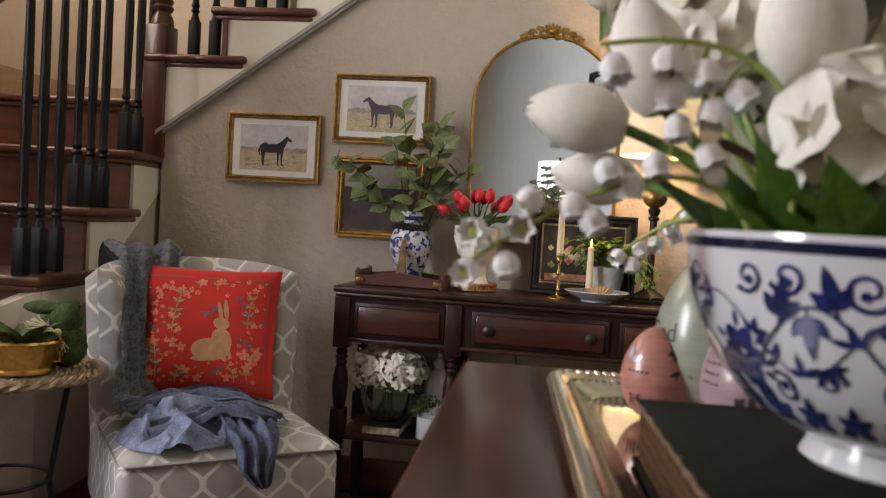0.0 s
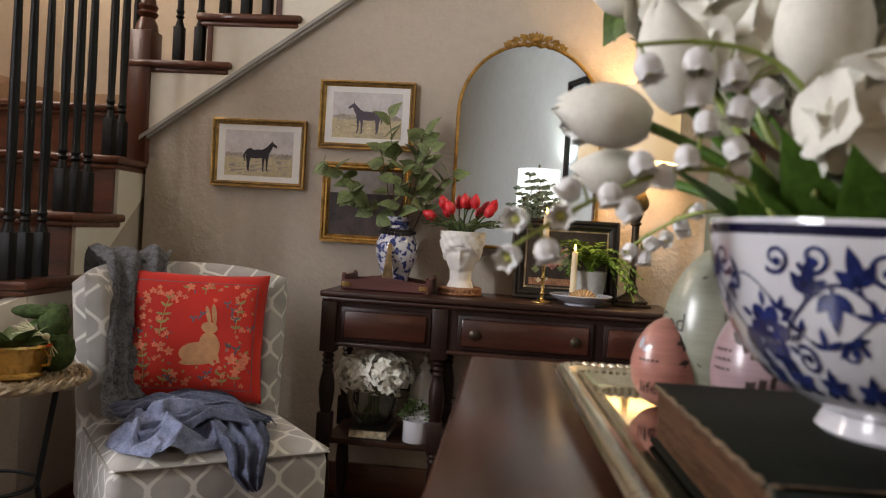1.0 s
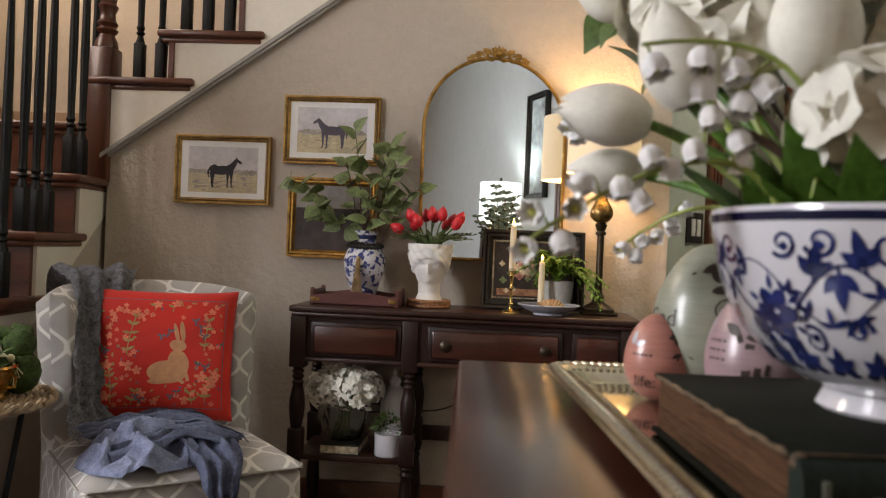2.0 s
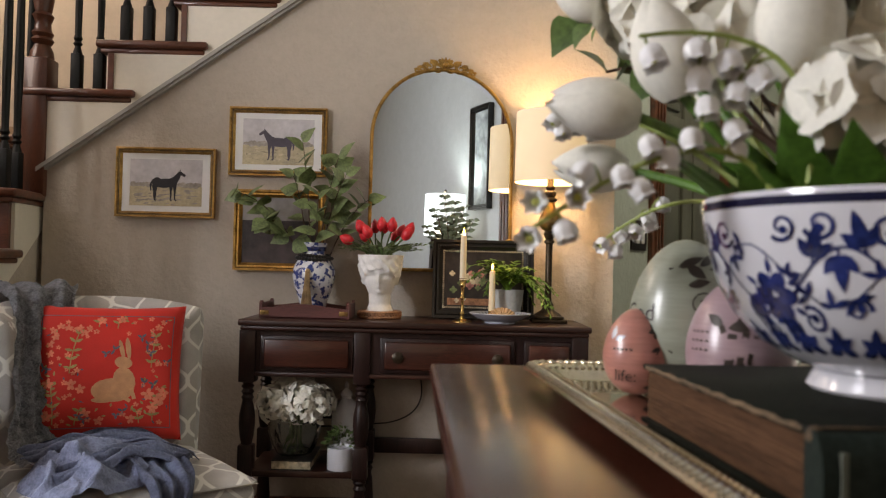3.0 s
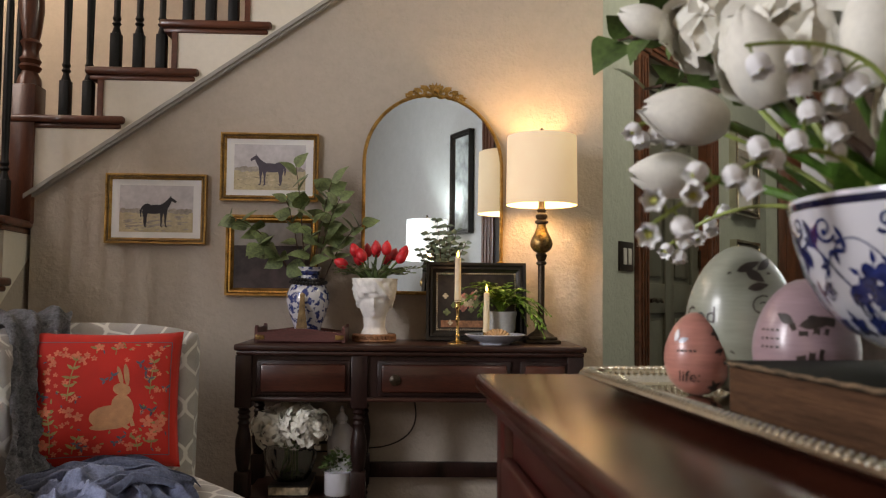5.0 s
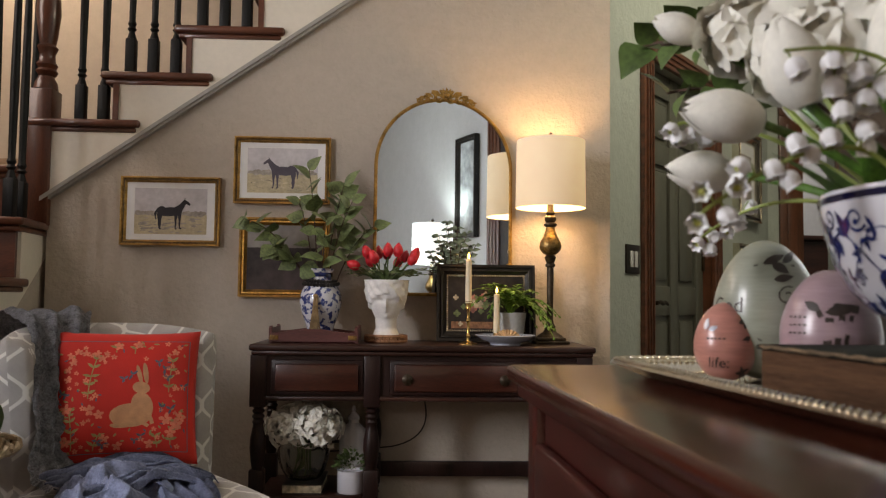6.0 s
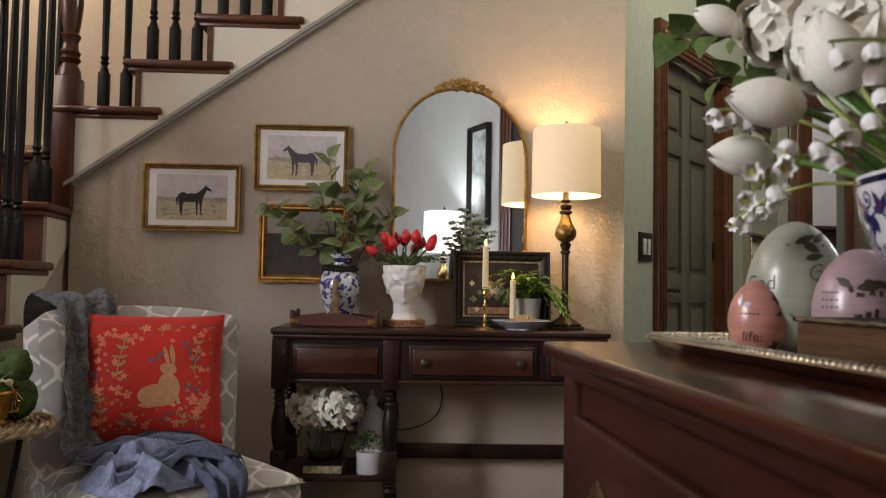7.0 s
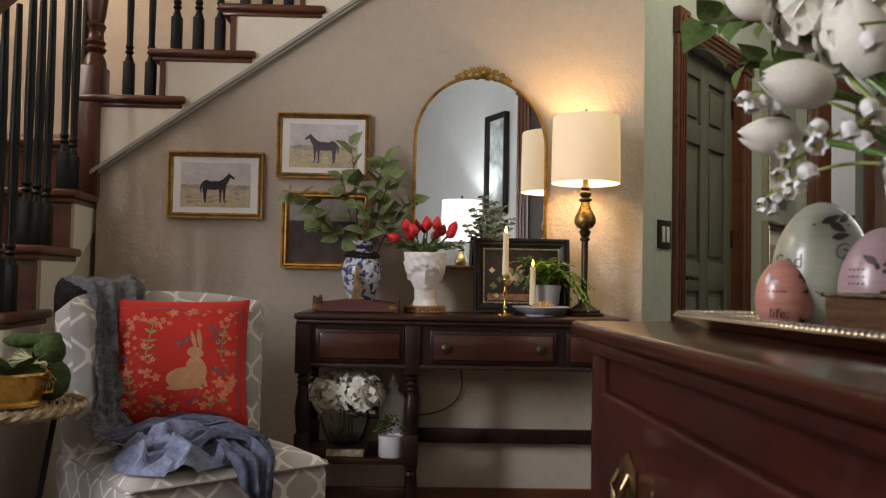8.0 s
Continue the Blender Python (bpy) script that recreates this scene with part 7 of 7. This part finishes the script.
# ---- white bouquet in the porcelain bowl ----
bq = thing("white_bouquet", "white tulips, lily of the valley and hydrangea in the bowl", "flowers", (-0.019, 0, 0))
wo = keep_mesh(petal_mesh(0.084, 0.054, 0.0285), M_PETAL)
wi = keep_mesh(petal_mesh(0.087, 0.050, 0.0268), M_PETAL)
BC = Vector((BX, BY, BZ + 0.06))
TULIPS = (
    ((0.522, 1.234, 1.068), (-0.98, 0.02, 0.16), 0.74),
    ((0.535, 1.321, 1.042), (-1.0, 0.05, 0.05), 0.69),
    ((0.539, 1.194, 1.072), (-0.3, 0.0, 0.95), 0.82),
    ((0.611, 1.186, 1.083), (-0.08, -0.05, 1.0), 0.97),
    ((0.525, 1.375, 1.182), (-0.85, 0.1, 0.35), 0.54),
    ((0.669, 1.192, 1.098), (0.18, -0.1, 0.97), 0.92),
    ((0.661, 1.296, 1.17), (0.15, 0.1, 1.0), 0.73),
    ((0.599, 1.255, 1.154), (-0.25, 0.0, 0.95), 0.73),
    ((0.746, 1.213, 1.127), (0.5, -0.1, 0.85), 0.82),
    ((0.62, 1.327, 1.091), (-0.5, 0.3, 0.8), 0.69),
)
for foot, way, size in TULIPS:
    f = Vector(foot)
    w = Vector(way).normalized()
    part("stem", tube(bmesh.new(), bend(BC + (f - BC) * 0.08, BC.lerp(f, 0.55) - w * 0.03 + Vector((0, 0, 0.02)), f + w * 0.004, 10), 0.0036, 8), M_TULIPLEAF, bq, "green tulip stem")
    tulip(bq, wo, wi, f, w, size, label="white tulip head")
for i, (a, h, l, tilt) in enumerate(((200, 0.0, 0.155, 0.75), (228, 0.0, 0.150, 1.0), (250, 0.0, 0.165, 1.5), (275, 0.0, 0.150, 1.3), (180, 0.0, 0.150, 0.9), (160, 0.0, 0.165, 1.2), (300, 0.0, 0.15, 1.4), (215, 0.01, 0.185, 2.2), (240, 0.01, 0.17, 2.0), (190, 0.01, 0.17, 1.7), (330, 0.0, 0.16, 1.2), (30, 0, 0.16, 1.3), (80, 0, 0.16, 1.3), (120, 0, 0.16, 1.1), (265, 0.01, 0.18, 2.4), (205, 0, 0.15, 1.25))):
    ar = radians(a)
    bm = leaf_mesh(bmesh.new(), Matrix(), l * (0.50 if 185 < a < 310 else 0.66), 0.036, 0.45, 0.10 + 0.10 * (i % 3), 12, 0.75)
    bmesh.ops.solidify(bm, geom=bm.faces[:], thickness=0.0009)
    o = part("leaf", bm, M_TULIPLEAF, bq, angle=120)
    o.matrix_basis = aim((BX + 0.055 * math.cos(ar), BY + 0.055 * math.sin(ar), BZ + 0.068 + h), (math.cos(ar), math.sin(ar), tilt + 0.8), rnd(-0.5, 0.5))

bell = lathe([(0.0, 0.0), (0.0030, -0.0005), (0.0056, -0.0028), (0.0068, -0.0062), (0.0067, -0.0092), (0.0056, -0.0116), (0.0053, -0.0124), (0.0068, -0.0132), (0.0065, -0.0130), (0.0048, -0.0116), (0.0054, -0.0090), (0.0, -0.0040)], 24, wave=lambda a, k: 1 + (0.22 * math.cos(6 * a) if 6 <= k <= 8 else (0.055 * math.cos(6 * a) if 2 <= k < 6 else 0)))
bell_me = keep_mesh(bell, M_PETALW)
heart_me = keep_mesh(ball(bmesh.new(), (0, 0, -0.0085), 0.0026, 8, 6), M_POLLEN)


def lily_sprig(pts, bells, size=1.0):
    s = part("lily_stem", tube(bmesh.new(), pts, [0.0021 - 0.0009 * i / len(pts) for i in range(len(pts))], 7), M_STEMG, bq, "pale green lily of the valley stem")
    for p, way in bells:
        p, way = Vector(p), Vector(way).normalized()
        q = min((Vector(v) for v in pts), key=lambda v: (v - p).length)
        top = p - way * 0.008 * size
        part("stalk", tube(bmesh.new(), bend(q, (q + top) / 2 + Vector((0, 0, 0.005)), top, 4), 0.0009, 5), M_STEMG, s)
        for nm, me in (("bell", bell_me), ("throat", heart_me)):
            o = new(nm, me)
            o.parent = s
            o.matrix_basis = along_z(top, -way, rnd(0, 6)) @ Matrix.Diagonal((size, size, size, 1))


arc1 = bend((BX - 0.07, BY - 0.04, BZ + 0.10), (0.567, 1.162, 1.081), (0.438, 1.152, 0.983), 16)
lily_sprig(arc1, [((0.444, 1.151, 1.002), (-0.4, -0.9, -0.1)), ((0.468, 1.151, 1.005), (0.0, -1, -0.1)), ((0.462, 1.151, 0.985), (0.3, -0.3, -1)), ((0.441, 1.151, 0.981), (-0.4, -0.9, -0.3)), ((0.471, 1.154, 1.019), (-0.6, -0.1, -0.5)), ((0.494, 1.152, 1.017), (0.2, -0.2, -1)), ((0.504, 1.150, 1.010), (0.5, -0.2, -0.8)), ((0.510, 1.152, 1.035), (0.3, -0.3, -0.9)), ((0.533, 1.151, 1.039), (0.2, -0.2, -1)), ((0.558, 1.151, 1.045), (0.4, -0.3, -0.8)), ((0.542, 1.152, 1.058), (0.1, -0.2, -1)), ((0.522, 1.158, 1.029), (0, 0.2, -1)), ((0.561, 1.158, 1.034), (0, 0.2, -1))], 1.01)
arc2 = bend((BX - 0.06, BY - 0.05, BZ + 0.12), (0.614, 1.155, 1.118), (0.502, 1.152, 1.099), 14)
lily_sprig(arc2, [((0.510, 1.151, 1.086), (0.3, -0.3, -0.9)), ((0.535, 1.151, 1.090), (0.0, -0.2, -1)), ((0.554, 1.151, 1.084), (0.2, -0.3, -1)), ((0.571, 1.150, 1.075), (0.6, -0.3, -0.8)), ((0.559, 1.154, 1.066), (-0.2, -0.2, -1)), ((0.538, 1.156, 1.075), (0.1, 0.2, -1))], 1.13)
arc3 = bend((BX - 0.05, BY + 0.06, BZ + 0.11), (0.594, 1.395, 1.044), (0.527, 1.4, 0.984), 14)
lily_sprig(arc3, [((0.583, 1.395, 1.021), (0.0, -0.3, -1)), ((0.571, 1.395, 1.009), (0.1, -0.3, -1)), ((0.560, 1.398, 0.997), (-0.2, -0.5, -0.8)), ((0.531, 1.398, 0.985), (-0.6, -0.4, -0.6)), ((0.543, 1.398, 0.979), (0, -0.3, -1)), ((0.575, 1.405, 1.004), (0.4, 0.1, -0.9)), ((0.549, 1.403, 0.992), (0.5, -0.3, -0.8))], 0.93)
arc4 = bend((BX - 0.06, BY + 0.03, BZ + 0.12), (0.534, 1.296, 1.094), (0.472, 1.306, 1.08), 10)
lily_sprig(arc4, [((0.474, 1.304, 1.075), (-0.5, -0.3, -0.7)), ((0.481, 1.304, 1.068), (0.1, -0.3, -1)), ((0.493, 1.306, 1.072), (0.2, -0.2, -1)), ((0.505, 1.306, 1.068), (0.2, -0.2, -1))], 0.98)
arc5 = bend((BX - 0.03, BY - 0.07, BZ + 0.11), (0.645, 1.18, 1.063), (0.593, 1.168, 1.035), 10)
lily_sprig(arc5, [((0.609, 1.168, 1.048), (0, -0.3, -1)), ((0.597, 1.166, 1.032), (-0.2, -0.3, -1)), ((0.623, 1.172, 1.044), (0.2, -0.3, -1))], 0.98)

fl2 = bmesh.new()
for k in range(4):
    m = Matrix.Rotation(radians(90 * k), 4, "Z") @ Matrix.Rotation(radians(-25), 4, "Y")
    rows = []
    for i in range(7):
        t = i / 6
        w = 0.018 * math.sin(math.pi * min(0.97, t * 0.80 + 0.10)) ** 0.6
        rows.append([fl2.verts.new(m @ Vector((0.030 * t - 0.004 * s * s * t, w * s, -0.008 * t * t + 0.0015 * math.cos(4 * s + k) * t + 0.003 * s * s * t))) for s in (-1, -0.6, -0.2, 0.2, 0.6, 1)])
    for a, b in zip(rows, rows[1:]):
        for j in range(5):
            fl2.faces.new((a[j], a[j + 1], b[j + 1], b[j]))
big_floret = keep_mesh(fl2, M_PETAL)
for cx, cy, cz, r, n in ((0.618, 1.135, 1.058, 0.030, 22), (0.581, 1.270, 1.136, 0.048, 51), (0.691, 1.197, 1.097, 0.048, 41), (0.636, 1.234, 1.172, 0.052, 44), (0.557, 1.338, 1.167, 0.038, 27), (0.720, 1.230, 1.086, 0.048, 34)):
    hd = new("hydrangea_head")
    hd.parent = bq
    hd.matrix_basis = pose(cx, cy, cz)
    hd["label"] = "white hydrangea florets"
    for i in range(n):
        z = 1 - 1.6 * (i + 0.5) / n
        a = i * 2.39996
        q = math.sqrt(max(0, 1 - z * z))
        d = Vector((q * math.cos(a), q * math.sin(a), z))
        s = rnd(0.55, 0.82)
        o = new("floret", big_floret)
        o.parent = hd
        o.matrix_basis = along_z(d * r * rnd(0.7, 1.0), d + Vector((rnd(-.4, .4), rnd(-.4, .4), 0)), rnd(0, 6)) @ Matrix.Diagonal((s, s, s, 1))
    part("stalk", tube(bmesh.new(), bend(BC - Vector((cx, cy, cz)), (0, 0, -0.05), (0, 0, 0), 6), 0.003, 6), M_STEMG, hd)
ivy_l = keep_mesh(leaf_mesh(bmesh.new(), Matrix(), 0.048, 0.046, 0.2, 0.25, 6, 0.55), M_LEAF)
for tip, mid, n in (((0.534, 1.62, 1.246), (0.624, 1.428, 1.241), 10), ((0.602, 1.65, 1.28), (0.649, 1.455, 1.25), 9), ((0.578, 1.63, 1.193), (0.65, 1.455, 1.183), 8), ((0.517, 1.464, 1.202), (0.604, 1.338, 1.172), 7)):
    pts = bend(BC, mid, tip, 12)
    tw = part("ivy_twig", tube(bmesh.new(), pts, 0.0018, 6), M_TWIG, bq)
    for i in range(n):
        t = 0.62 + 0.38 * i / (n - 1)
        k = min(int(t * 12), 11)
        p = pts[k].lerp(pts[k + 1], t * 12 - k)
        a = i * 2.1
        put_leaf(tw, [ivy_l], aim(p, (math.cos(a) - 0.2, -0.3, math.sin(a) * 0.8), rnd(-0.8, 0.8)), rnd(0.7, 1.1))
for pts in (bend(BC + Vector((-0.05, -0.06, 0)), (0.626, 1.192, 1.04), (0.566, 1.18, 1.056), 8),):
    part("dark_twig", tube(bmesh.new(), pts, 0.003, 7), M_TWIG, bq, "dark brown twig")

# floor boards near the console
for i in range(17):
    o = part("floor_board", boxed(-1.0, 1.05, 1.55 + 0.12 * i, 1.667 + 0.12 * i, -0.012, 0.0), M_FLOOR, bpy.data.objects["floor"])
